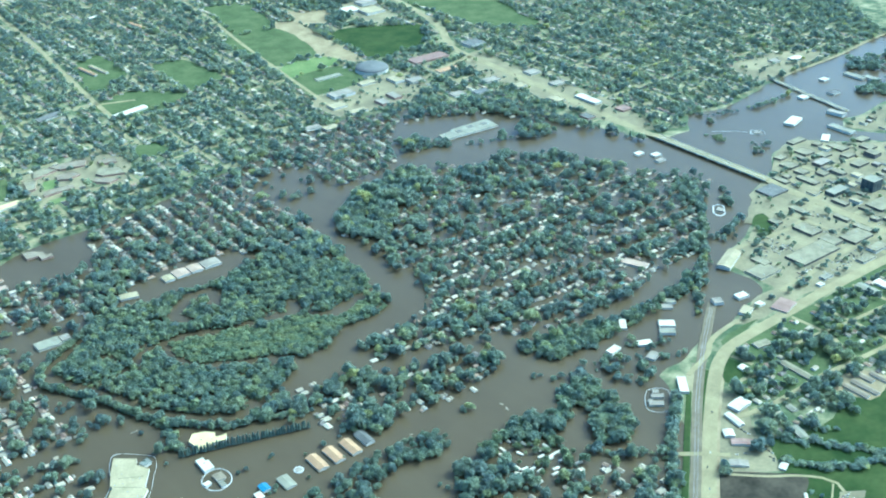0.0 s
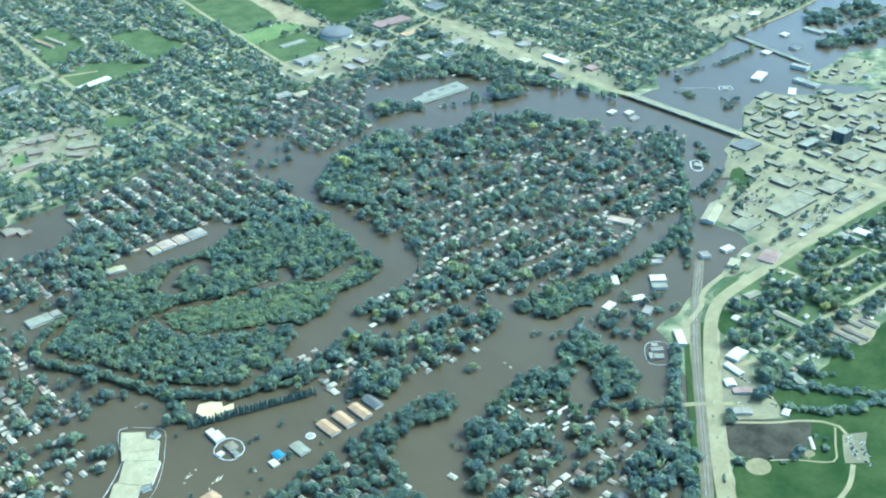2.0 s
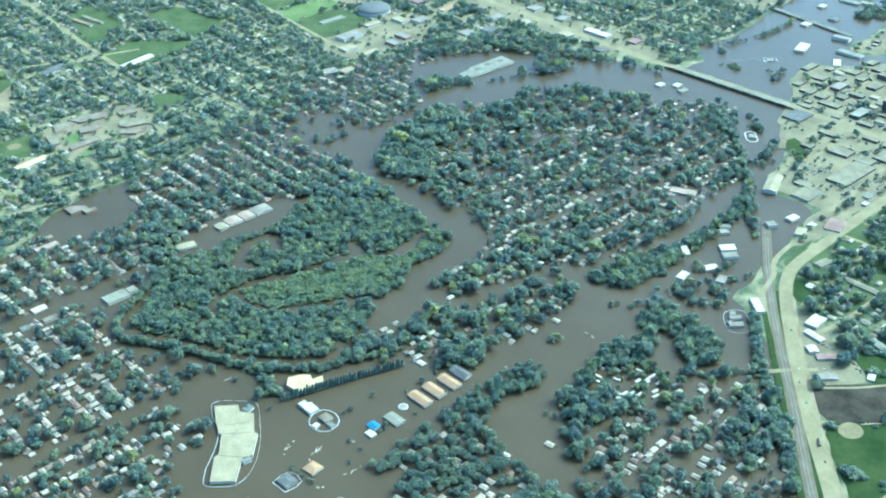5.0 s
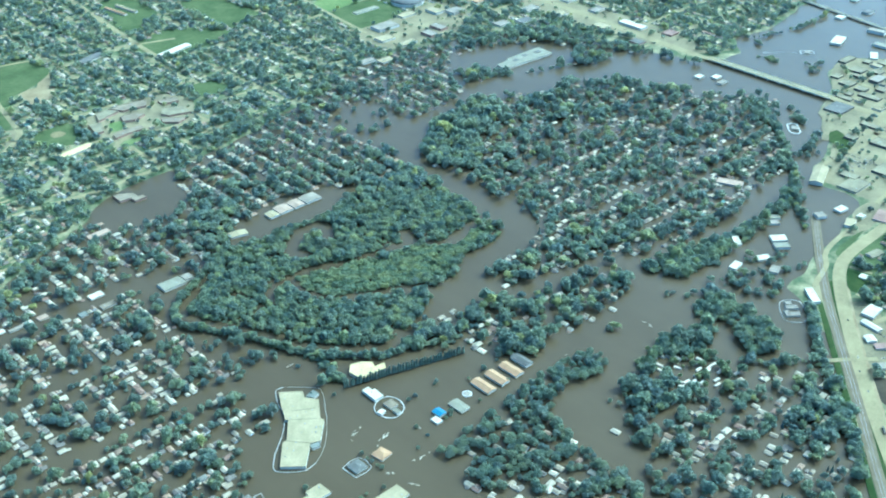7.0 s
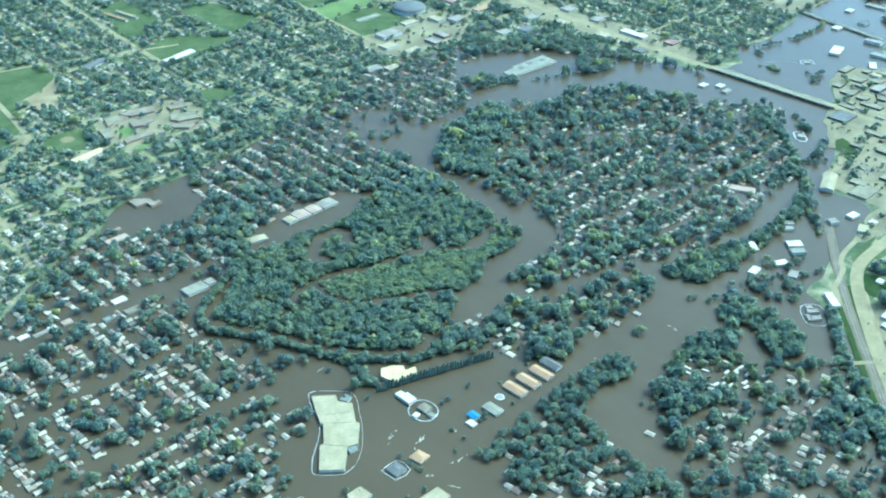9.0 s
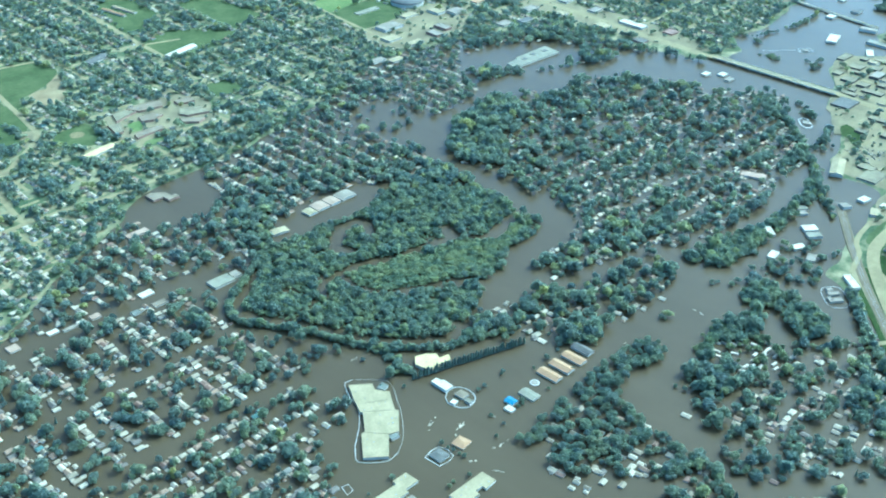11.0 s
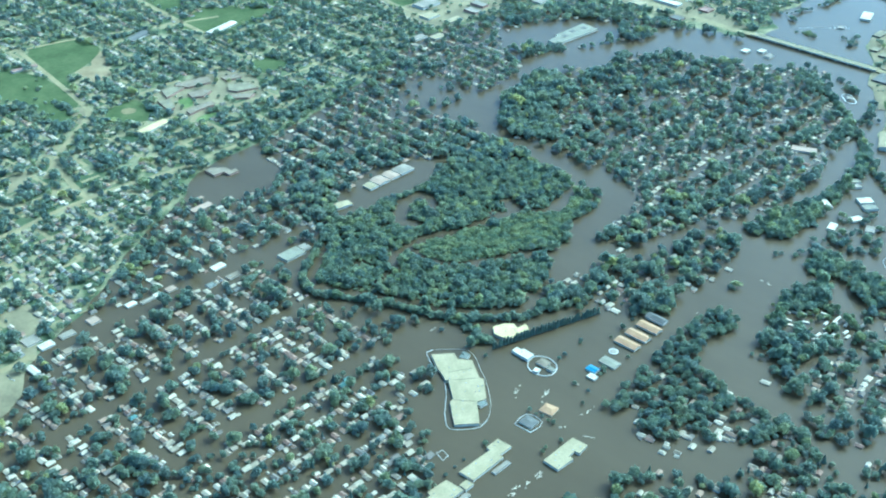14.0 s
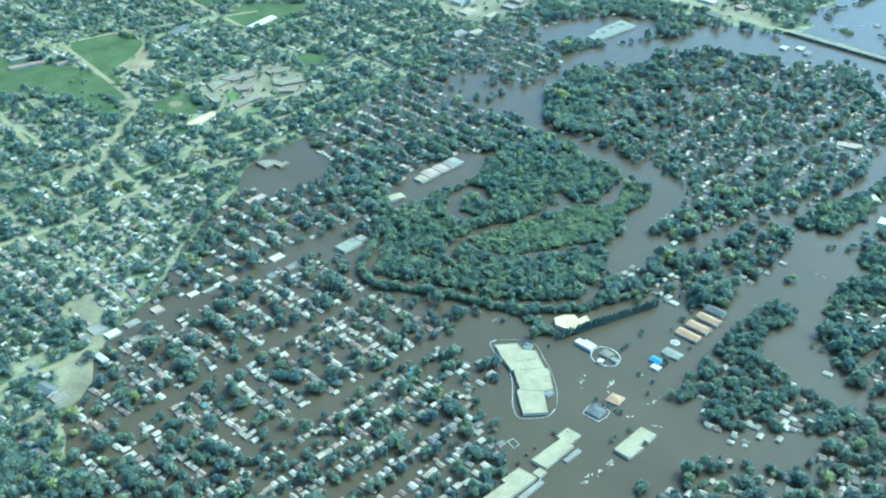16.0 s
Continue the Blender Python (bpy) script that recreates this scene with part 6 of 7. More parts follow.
def tree_arrays(seed, lobes, tall=1.0, trunk=True, leaf=1.12, shell=20, lump=1.0):
    """A crown of uneven lobes set over a dome, each a loose shell of leaf sprays with gaps, on a forked trunk; crown radius about 1."""
    r = np.random.default_rng(seed)
    V, F, S, n = [], [], [], 0
    cs = []
    lean = r.uniform(-0.16, 0.16, 2)
    wide = r.uniform(0.84, 1.16)
    for i in range(lobes):
        up = 1 - 1.35 * (i + 0.5) / lobes
        a = i * 2.39996 + r.uniform(-0.45, 0.45)
        out = math.sqrt(max(0.0, 1 - up * up)) * r.uniform(0.48, 0.78)
        c = np.array([out * math.cos(a) * wide + lean[0] * up, out * math.sin(a) / wide + lean[1] * up, (0.86 + 0.52 * up * r.uniform(0.75, 1.2)) * tall])
        size = r.uniform(0.27, 0.46) * (14 / lobes) ** 0.42 * lump
        cs.append((c, size))
        faces = ICO_V[ICO_F]
        if shell < 20:
            high = np.argsort(-(faces.mean(1)[:, 2] + r.normal(0, 0.35, 20)))
            faces = faces[np.sort(high[:shell])]
        mid = faces.mean(1, keepdims=True)
        spray = (faces - mid) * leaf * r.uniform(0.75, 1.25, (len(faces), 3, 1)) + r.normal(0, 0.24, faces.shape)
        v = (mid * r.uniform(0.6, 1.3, (len(faces), 1, 1)) + spray) * size * np.array([1, 1, 0.88 * tall]) + c
        V.append(v.reshape(-1, 3))
        F.append(np.arange(len(faces) * 3).reshape(-1, 3) + n)
        S.append(np.zeros(len(faces), int))
        n += len(faces) * 3
    if trunk:
        def limb(a, b, ra, rb):
            nonlocal n
            a, b = np.array(a, float), np.array(b, float)
            ring = []
            for p, q in ((a, ra), (b, rb)):
                for t in range(4):
                    ring.append(p + q * np.array([math.cos(t * math.pi / 2), math.sin(t * math.pi / 2), 0]))
            V.append(np.array(ring))
            f = []
            for t in range(4):
                f += [(t, (t + 1) % 4, 4 + (t + 1) % 4), (t, 4 + (t + 1) % 4, 4 + t)]
            F.append(np.array(f) + n)
            S.append(np.ones(8, int))
            n += 8
        limb((0, 0, -0.5), (0, 0, 0.75 * tall), 0.065, 0.045)
        if trunk == "limbs":
            for c, size in cs[1:lobes:3]:
                limb((0, 0, 0.4 * tall), c, 0.04, 0.016)
    return np.concatenate(V), np.concatenate(F), np.concatenate(S)


NEAR_TREES = [tree_arrays(10 + i, 15, 1.0 + 0.06 * (i % 4), True, 1.1, 15) for i in range(10)]
FAR_TREES = [tree_arrays(30 + i, 5, 1.0, False, 1.5, 8, 1.1) for i in range(8)]
WOOD_TREES = [tree_arrays(50 + i, 8, 1.05, False, 1.2, 12, 1.05) for i in range(10)]


def spruce_arrays(seed):
    """A pointed crown of stacked uneven skirts; radius about 1."""
    r = np.random.default_rng(seed)
    V, F, n = [], [], 0
    for i in range(5):
        k = (1 - i / 5.5) * 0.75
        z = 0.2 + i * 0.48
        ring = [(k * r.uniform(0.8, 1.2) * math.cos(t * math.pi / 3.5), k * r.uniform(0.8, 1.2) * math.sin(t * math.pi / 3.5), z + r.uniform(-0.08, 0.08)) for t in range(7)]
        V.append(np.array(ring + [(r.normal(0, 0.03), r.normal(0, 0.03), z + 0.85)]))
        F.append(np.array([(t, (t + 1) % 7, 7) for t in range(7)]) + n)
        n += 8
    F = np.concatenate(F)
    return np.concatenate(V), F, np.zeros(len(F), int)


SPRUCES = [spruce_arrays(80 + i) for i in range(3)]
SHRUBS = [tree_arrays(70 + i, 5, 0.62, False, 1.2, 12) for i in range(6)]


def scatter(poly, spacing, keep=1.0, jitter=0.42):
    """A loose grid of places inside an outline."""
    p = np.asarray(poly, float)
    x = np.arange(p[:, 0].min(), p[:, 0].max(), spacing)
    y = np.arange(p[:, 1].min(), p[:, 1].max(), spacing)
    g = np.stack(np.meshgrid(x, y), -1).reshape(-1, 2)
    g = g + rng.uniform(-jitter, jitter, g.shape) * spacing
    g = g[rng.random(len(g)) < keep]
    return g[inside(poly, g)]


def house_gap(pts):
    """The distance of each place to the nearest house, 40 at most."""
    cell = 40.0
    table = {}
    for hx, hy in HOUSE_XY:
        table.setdefault((int(hx // cell), int(hy // cell)), []).append((hx, hy))
    table = {k: np.array(v) for k, v in table.items()}
    gap = np.full(len(pts), cell)
    for i, (x, y) in enumerate(pts):
        cx, cy = int(x // cell), int(y // cell)
        for a in (cx - 1, cx, cx + 1):
            for b in (cy - 1, cy, cy + 1):
                if (a, b) in table:
                    gap[i] = min(gap[i], np.hypot(*(table[a, b] - (x, y)).T).min())
    return gap


def off_houses(pts, gap):
    """Drops places that would stand on a roof."""
    return pts[house_gap(pts) > gap]


def clumpy(pts, scale, cut, z=0.0):
    """Keeps places where a soft pattern is high, so that crowns stand in groups with gaps."""
    k = np.array([noise.noise((x * scale, y * scale, z)) + 0.45 * noise.noise((x * scale * 3.1, y * scale * 3.1, z + 9)) for x, y in pts])
    return pts[k > cut]




def plant(name, pts, protos, size, mats, label, ground=0.0, spread=0.36):
    b = Batch()
    kinds = rng.integers(0, len(protos), len(pts))
    for k in range(len(protos)):
        p = pts[kinds == k]
        s = size * np.exp(spread * np.clip(rng.normal(0, 1, len(p)), -1.8, 1.8))
        s = np.minimum(s, np.maximum(2.6, (house_gap(p) - 2.0) * 0.85))
        sz = np.c_[s * rng.uniform(0.75, 1.25, len(p)), s * rng.uniform(0.75, 1.25, len(p)), s * rng.uniform(0.8, 1.25, len(p))]
        b.add(protos[k], np.c_[p, np.full(len(p), ground)], rng.uniform(0, 6.28, len(p)), sz)
    return b.make(name, mats, label, "trees")


# the wooded park and its lagoon
channels = lambda q: ((off_line(LAGOON_NORTH, q) > 11 + 3 * np.sin(q[:, 0] * 0.05)) & (off_line(LAGOON_HOOK, q) > 15.5) & (off_line(LAGOON_POOL, q) > 14) & (off_line(LAGOON_RING, q) > 10)
                      & (off_line(PARK_TRACK, q) > 11) & (off_line(LAGOON_BAY, q) > 16))
THIN = [[(242, 150), (276, 190), (330, 180), (345, 140), (300, 120)], [(100, 310), (130, 385), (180, 450), (150, 380), (120, 310)], [(224, 400), (262, 440), (290, 435), (250, 390)]]
g = scatter(PARK, 7.0, 1.0, 0.5)
g = g[channels(g) & foot_clear(g, 6)]
g = g[~inside(WILLOWS, g)]
open_ground = np.zeros(len(g), bool)
for poly in THIN:
    open_ground |= inside(poly, g)
g = g[~open_ground | (rng.random(len(g)) < 0.5)]
plant("woodland", clumpy(g, 0.034, -0.30, 2.0), WOOD_TREES, 4.5, [M_WOOD_LEAF, M_BARK], "dense green woodland of a flooded park", 0.0, 0.34)
tall = clumpy(scatter(PARK, 21, 0.7), 0.02, -0.05, 6.0)
tall = tall[channels(tall) & foot_clear(tall, 8) & ~inside(WILLOWS, tall)]
plant("woodland", tall, NEAR_TREES, 6.6, [M_LEAF, M_BARK], "taller broad trees above the park woodland", 0.0, 0.2)
under = scatter(PARK, 9)
under = clumpy(under[channels(under) & foot_clear(under, 5)], 0.05, -0.25, 3.0)
plant("undergrowth", under, SHRUBS, 3.6, [M_SHRUB, M_BARK], "green undergrowth between the park trees")
g = scatter(WILLOWS, 6.0, 0.96)
g = clumpy(g[channels(g) & inside(PARK, g)], 0.06, -0.55, 8.0)
plant("willow_scrub", g, SHRUBS, 4.0, [M_SHRUB, M_BARK], "bright green willow scrub inside the lagoon loop")


def along(line, step, spread):
    pts = np.array(smooth(line, step))
    return pts + rng.normal(0, spread, pts.shape)


hedge = np.concatenate([along([(205, 492), (150, 452), (96, 420), (46, 390), (20, 362), (14, 328), (30, 296), (54, 256), (76, 214), (94, 168), (112, 128), (140, 92)], 2.0, 1.6), along([(116, 134), (116, 100), (112, 70), (108, 34)], 1.6, 4.5), along([(140, 92), (170, 64), (205, 38), (250, 36), (292, 50)], 2.4, 2.6)])
plant("tree_belt", hedge, WOOD_TREES, 4.2, [M_WOOD_LEAF, M_BARK], "thin belt of trees along the park road")

# trees among houses and along the river
zones = [
    ("trees", WEST_HOOD, 11.0, 0.95, 5.7, NEAR_TREES, 0.06), ("trees", SOUTH_HOOD, 11.0, 0.95, 5.7, NEAR_TREES, 0.04), ("trees", ISLAND, 10.0, 0.95, 6.1, WOOD_TREES, -0.1), ("trees", STRIP, 11, 0.95, 6.2, NEAR_TREES, -0.08),
    ("trees", EAST_HOOD, 11, 0.95, 5.6, NEAR_TREES, 0.06), ("trees", TRAILER_WOOD, 11, 0.95, 6.4, NEAR_TREES, -0.1), ("trees", NORTH_HOOD, 10.0, 0.95, 5.6, WOOD_TREES, 0.04), ("trees", RIVER_NORTH_BANK, 10.5, 0.95, 6.4, WOOD_TREES, -0.32),
    ("trees", LOWER_HOOD, 11, 0.95, 5.8, NEAR_TREES, 0.02), ("trees", [(316, -86), (350, -58), (400, -78), (396, -112), (364, -120), (352, -92)], 10, 1.0, 6.8, NEAR_TREES, -0.9), ("trees", WOOD_TAIL, 12, 0.95, 6.4, NEAR_TREES, -0.5),
    ("trees", [(236, 30), (290, -10), (325, -14), (326, 20), (300, 70), (268, 40)], 10, 0.95, 6.2, NEAR_TREES, -0.4), ("trees", [(150, 480), (228, 500), (262, 545), (320, 548), (330, 600), (300, 650), (230, 662), (170, 560)], 10, 0.95, 6.2, WOOD_TREES, -0.4),
    ("trees", [(330, 556), (450, 556), (530, 520), (600, 460), (650, 440), (650, 515), (672, 585), (645, 640), (517, 630), (405, 650), (357, 700), (320, 640)], 10, 0.95, 6.2, WOOD_TREES, 0.0),
    ("trees", [(440, 476), (500, 500), (560, 510), (640, 450), (660, 420), (640, 392), (554, 430), (469, 478)], 9, 0.95, 5.6, WOOD_TREES, -0.5),
    ("trees", [(540, -464), (580, -480), (600, -510), (580, -530), (533, -535), (500, -545), (478, -548), (498, -505), (505, -474)], 9.5, 0.95, 6.6, NEAR_TREES, -0.6),
    ("trees", [(-600, 160), (-566, 310), (-480, 330), (-430, 250), (-390, 150), (-420, 60), (-560, 90)], 12, 0.95, 6.2, NEAR_TREES, 0.05),
    ("trees", [(2395, 465), (2470, 445), (2640, 420), (2640, 330), (2417, 347), (2360, 377), (2336, 415)], 11, 0.9, 6.0, WOOD_TREES, -0.1), ("trees", [(2225, 318), (2284, 312), (2520, 290), (2560, 200), (2300, 215), (2190, 262)], 11, 0.9, 6.0, WOOD_TREES, -0.1),
    ("trees", POND_BANK, 11, 0.95, 6.0, WOOD_TREES, -0.12),
]
AVENUE_GAPS = [([(-400, 497), (130, 492)], 13), ([(-360, 183), (-90, 146), (60, 140)], 9), ([(-560, 318), (40, 318)], 7), ([(500, 500), (440, 506), (330, 502), (262, 490)], 13), ([(180, 620), (168, 540), (172, 480)], 4), ([(20, 480), (70, 420), (20, 375)], 16)]
AVENUE_GAPS += [([(x, 150), (x, 490)], 5) for x in (-470, -380, -284, -191, -93)]
for name, poly, spacing, keep, size, protos, cut in zones:
    g = clumpy(scatter(poly, spacing, keep), 0.07 if poly in (WEST_HOOD, SOUTH_HOOD, NORTH_HOOD) else 0.045, cut, spacing)
    for line, w in AVENUE_GAPS:
        g = g[off_line(line, g) > w]
    if poly is ISLAND:
        for y in ISLAND_STREETS:
            g = g[(np.abs(g[:, 1] - y) > 5.0) | (g[:, 0] < 760)]
    g = off_houses(g[foot_clear(g, 5)], 8.0 if poly in (EAST_HOOD, LOWER_HOOD, STRIP) else 7.6)
    if protos is NEAR_TREES:
        mate = g[rng.random(len(g)) < 0.4]
        mate = mate + rng.normal(0, 1, mate.shape) * size
        g = np.concatenate([g, off_houses(mate[foot_clear(mate, 5)], 6.5)])
    dark = rng.random(len(g)) < 0.06
    plant(name, g[~dark], protos, size, [M_LEAF, M_BARK], "green trees standing in flood water between houses")
    plant("conifers", g[dark], SPRUCES, 3.7, [M_CONIFER, M_BARK], "dark conifers standing in flood water between houses", 0.0, 0.2)
dense = off_houses(scatter([(700, 480), (715, 532), (835, 620), (963, 643), (1010, 620), (990, 560), (870, 520), (800, 440), (740, 400)], 11), 6)
plant("woodland", dense, NEAR_TREES, 7.0, [M_LEAF, M_BARK], "dense trees on the point of the river bend")
for poly, lab in ((THICKET, "green thicket along a drowned road"), (WOOD_EAST, "dense green wood standing in the flood"), (WOOD_TRAILERS, "dark trees beside the trailer homes")):
    g = off_houses(scatter(poly, 8.4, 0.95), 6)
    plant("woodland", g[foot_clear(g, 5)], WOOD_TREES, 5.6, [M_WOOD_LEAF, M_BARK], lab)
belts = np.concatenate([along([(585, -340), (612, -386), (640, -400), (676, -424)], 6, 2), along([(490, -596), (513, -577), (556, -537), (606, -492), (651, -450), (706, -404), (738, -376), (764, -354), (790, -335)], 2.2, 3.0), along([(649, -144), (685, -186), (749, -181), (770, -213), (769, -250)], 13, 6), along([(1090, -110), (1150, -80), (1210, -40)], 8, 6),
                        along([(1400, 60), (1420, 90), (1440, 108)], 8, 5), along([(1290, -30), (1330, 0), (1370, 10)], 9, 5)])
plant("tree_belt", belts[dryness(belts) < 16], WOOD_TREES, 4.8, [M_LEAF, M_BARK], "belt of trees along the railway bank")

# drowned rows and islets of trees in the open water
wet = [(690, 706, 6, 4), (706, 681, 5, 4), (752, 682, 9, 5), (779, 731, 4, 4), (746, 795, 3, 3), (694, 757, 2, 3), (698, 785, 2, 4), (722, 682, 2, 5), (763, 742, 1, 3), (1448, 128, 6, 6), (1419, 84, 8, 7), (1268, -20, 8, 8), (1306, -3, 5, 6), (1742, 404, 5, 10),
       (1663, 304, 4, 8), (1681, 213, 8, 8), (1721, 224, 6, 8), (2062, 189, 5, 10), (2134, 154, 6, 10), (2078, 150, 4, 8)]
wet += [(765, -246, 12, 9), (773, -274, 6, 7), (759, -214, 9, 8), (793, -211, 7, 7), (719, -211, 5, 8), (693, -210, 5, 8), (697, -78, 9, 8), (723, -87, 9, 8), (716, -126, 6, 8), (747, -130, 10, 9), (778, -122, 10, 9), (853, -180, 6, 7), (831, -222, 5, 6),
        (885, -211, 5, 6), (891, -267, 6, 6), (503, -151, 4, 5), (609, -77, 4, 6), (859, -244, 5, 5), (863, -220, 4, 5), (808, -240, 6, 6), (806, -262, 5, 5), (775, -182, 6, 6), (782, -147, 6, 6), (797, -329, 4, 4)]
wet = np.concatenate([np.array([x, y]) + rng.normal(0, s, (n, 2)) for x, y, n, s in wet] + [along([(1887, 398), (1941, 393), (1974, 392), (2061, 402)], 7, 3), along([(1760, 440), (1800, 420), (1850, 404)], 12, 4), along([(1340, 120), (1400, 160)], 12, 5), along([(844, -121), (919, -115), (989, -114), (1063, -107), (1114, -96), (1193, -44), (1303, 50), (1390, 141), (1425, 201)], 2.6, 4.5), along([(1110, -122), (1074, -130), (1034, -168), (1010, -186)], 4, 4)])
wet = wet[foot_clear(wet, 4) & (dryness(wet) < 0)]
plant("trees", wet, WOOD_TREES, 4.0, [M_LEAF, M_BARK], "small green trees standing in open flood water")

reeds = np.array([(1676, 322)]) + rng.normal(0, 1, (26, 2)) * np.array([6, 11])
plant("reeds", reeds, SHRUBS, 3.2, [M_SHRUB, M_BARK], "bright green reeds standing in open flood water")
homes = np.array(TRAILERS)[:, :2]
park = clumpy(scatter([(450, -236), (500, -222), (545, -262), (566, -300), (574, -362), (500, -372), (446, -330)], 9.0, 0.8), 0.06, -0.05, 5.0)
park = park[np.min(np.hypot(park[:, None, 0] - homes[None, :, 0], park[:, None, 1] - homes[None, :, 1]), 1) > 8]
plant("trees", park, NEAR_TREES, 4.6, [M_SHRUB, M_BARK], "small bright green trees between trailer homes")

# dry suburbs
reach = [(-800, 40), (-860, 700), (-560, 1500), (-150, 1900), (280, 2400), (760, 2900), (1700, 2600), (2500, 1800), (3050, 1000), (2720, 545), (2074, 490), (1600, 410), (1480, 830), (1054, 1010), (436, 845), (60, 750)]
g = scatter(reach, 9.9, 0.95)
g = g[(dryness(g) > 1.5)]
g = g[clear(g) & foot_clear(g, 5)]
for x in STREET_X:
    g = g[np.abs(g[:, 0] - x) > 5.5]
for y in STREET_Y:
    g = g[np.abs(g[:, 1] - y) > 5.5]
g = clumpy(g, 0.035, -0.18, 4.0)
g = off_houses(g, 6.2)
g = g[g[:, 1] < 2600]
edge = scatter([(-760, 60), (-640, 170), (-600, 240), (-566, 316), (-536, 392), (-575, 415), (-560, 500), (-500, 560), (-400, 540), (-330, 580), (-300, 680), (-420, 760), (-640, 700), (-780, 560)], 10.5, 0.95)
edge = off_houses(edge[(dryness(edge) > 2) & clear(edge) & foot_clear(edge, 5)], 6)
for x in STREET_X:
    edge = edge[np.abs(edge[:, 0] - x) > 5]
plant("trees", clumpy(edge, 0.04, -0.12, 3.0), NEAR_TREES, 5.6, [M_LEAF, M_BARK], "green garden trees along the edge of the flood", DRY)
close = (g[:, 1] < 900) & (g[:, 0] < 500)
plant("trees", g[close], WOOD_TREES, 4.9, [M_LEAF, M_BARK], "green garden trees in the dry suburb", DRY)
plant("trees", g[~close], FAR_TREES, 4.4, [M_LEAF, M_BARK], "green garden trees in the far suburb", DRY)
yards = np.concatenate([scatter(p, 18, 0.3) for n, p, _, _ in LOTS if n in ("school_lot", "campus_lot", "roadside_lots", "shore_lot")] + [scatter(LOTS[0][1], 22, 0.4)])
down = np.array([(1147, -212), (1106, -246), (1068, -252), (1229, -245), (1202, -244), (1157, -236), (1240, -250), (1244, -120), (1271, -115), (1250, -143), (1645, -16), (1676, -23), (1746, 83), (1462, -232), (1546, -256), (1513, -35), (1511, -15), (1640, -20), (1660, -14), (1268, -120)], float)
yards = np.concatenate([yards, np.repeat(down, 3, 0) + rng.normal(0, 5, (len(down) * 3, 2))])
kerb = np.concatenate([along([(1290, -92), (1419, -54), (1537, -32), (1690, -12)], 9, 2.5), along([(1590, 96), (1747, 98), (1876, 96)], 10, 3), along([(1375, -186), (1480, -200), (1540, -204)], 9, 2.5),
                       along([(1590, -64), (1722, -84), (1813, -96)], 9, 3), along([(1300, -162), (1386, -180), (1529, -156)], 11, 3), along([(1590, -150), (1760, -142)], 10, 3), along([(1330, -76), (1305, -84)], 12, 3)])
yards = np.concatenate([yards, kerb])
yards = yards[clear(yards, True, False) & foot_clear(yards, 4) & (dryness(yards) > 6)]
plant("trees", yards, WOOD_TREES, 4.2, [M_LEAF, M_BARK], "small green street trees between paved yards", DRY)
slope = scatter([(840, -330), (920, -300), (1000, -300), (1600, -310), (1600, -470), (1100, -500), (960, -500), (860, -530), (800, -500), (870, -440)], 12, 0.9)
for lane in HILL_LANES:
    slope = slope[off_line(lane, slope) > 7]
slope = clumpy(slope[clear(slope) & foot_clear(slope, 4)], 0.02, -0.12, 7.0)
yard_trees = np.array([(786, -504), (704, -503), (829, -479), (832, -502), (911, -405), (937, -371), (1030, -399), (1082, -411), (954, -468), (1010, -475), (964, -522), (1023, -342), (961, -333), (1088, -351), (1148, -382), (1068, -483)], float)
yard_trees = np.repeat(yard_trees, 6, 0) + rng.normal(0, 8, (len(yard_trees) * 6, 2))
slope = np.concatenate([slope, yard_trees[clear(yard_trees, True, False) & foot_clear(yard_trees, 4)]])
plant("trees", off_houses(slope, 7.0), NEAR_TREES, 6.6, [M_LEAF, M_BARK], "green trees between houses south of the highway", DRY)
mead = np.concatenate([along([(793, -548), (811, -576), (833, -600), (865, -618), (891, -626), (930, -650)], 2.4, 3.2), along([(825, -512), (853, -539), (873, -565), (892, -592), (925, -628), (960, -660)], 3.0, 3.4), along([(886, -518), (904, -546)], 5, 4), along([(560, -705), (575, -680)], 7, 4), along([(566, -625), (560, -652)], 1.6, 4), along([(628, -566), (634, -572)], 2, 2), along([(704, -617), (712, -613)], 2, 2), along([(700, -625), (660, -600)], 16, 6),
                       along([(60, 1240), (110, 1330), (130, 1420)], 22, 14), along([(118, 1219), (120, 1257), (112, 1290)], 3, 8), along([(59, 1218), (42, 1197), (16, 1185)], 4, 7), along([(116, 1181), (86, 1173)], 4, 6), along([(205, 1281), (225, 1345)], 5, 6), along([(740, -640), (760, -610)], 8, 4)])
plant("shrubs", mead, SHRUBS, 4.4, [M_LEAF, M_BARK], "shrubs scattered over green meadows", DRY)

# single trees of the near wood and the flooded shopping district
TREE_MODELS = []
for i in range(8):
    V, F, S = tree_arrays(90 + i, 24, 1.0, "limbs", 1.0, 14)
    base = empty("tree", pose(0, 0, -400), "leafy green broadleaf tree rising from flood water", "tree", "trees by the stores")
    for nm, k, mat in (("crown", 0, M_WOOD_LEAF if i % 3 else M_LEAF), ("trunk", 1, M_BARK)):
        sel = F[S == k]
        ids = np.unique(sel)
        remap = np.zeros(len(V), int)
        remap[ids] = np.arange(len(ids))
        ob = fast_mesh(nm, V[ids], remap[sel], [mat], None, False, np.full(len(ids), (0.1, 0.35, 0.55, 0.2, 0.7, 0.45, 0.88, 0.3)[i]))
        ob.parent = base
    TREE_MODELS.append(base)
g = clumpy(off_houses(scatter(MID_WOOD, 10.4, 0.95), 9.0), 0.03, -0.34, 1.0)
g = g[foot_clear(g, 4)]
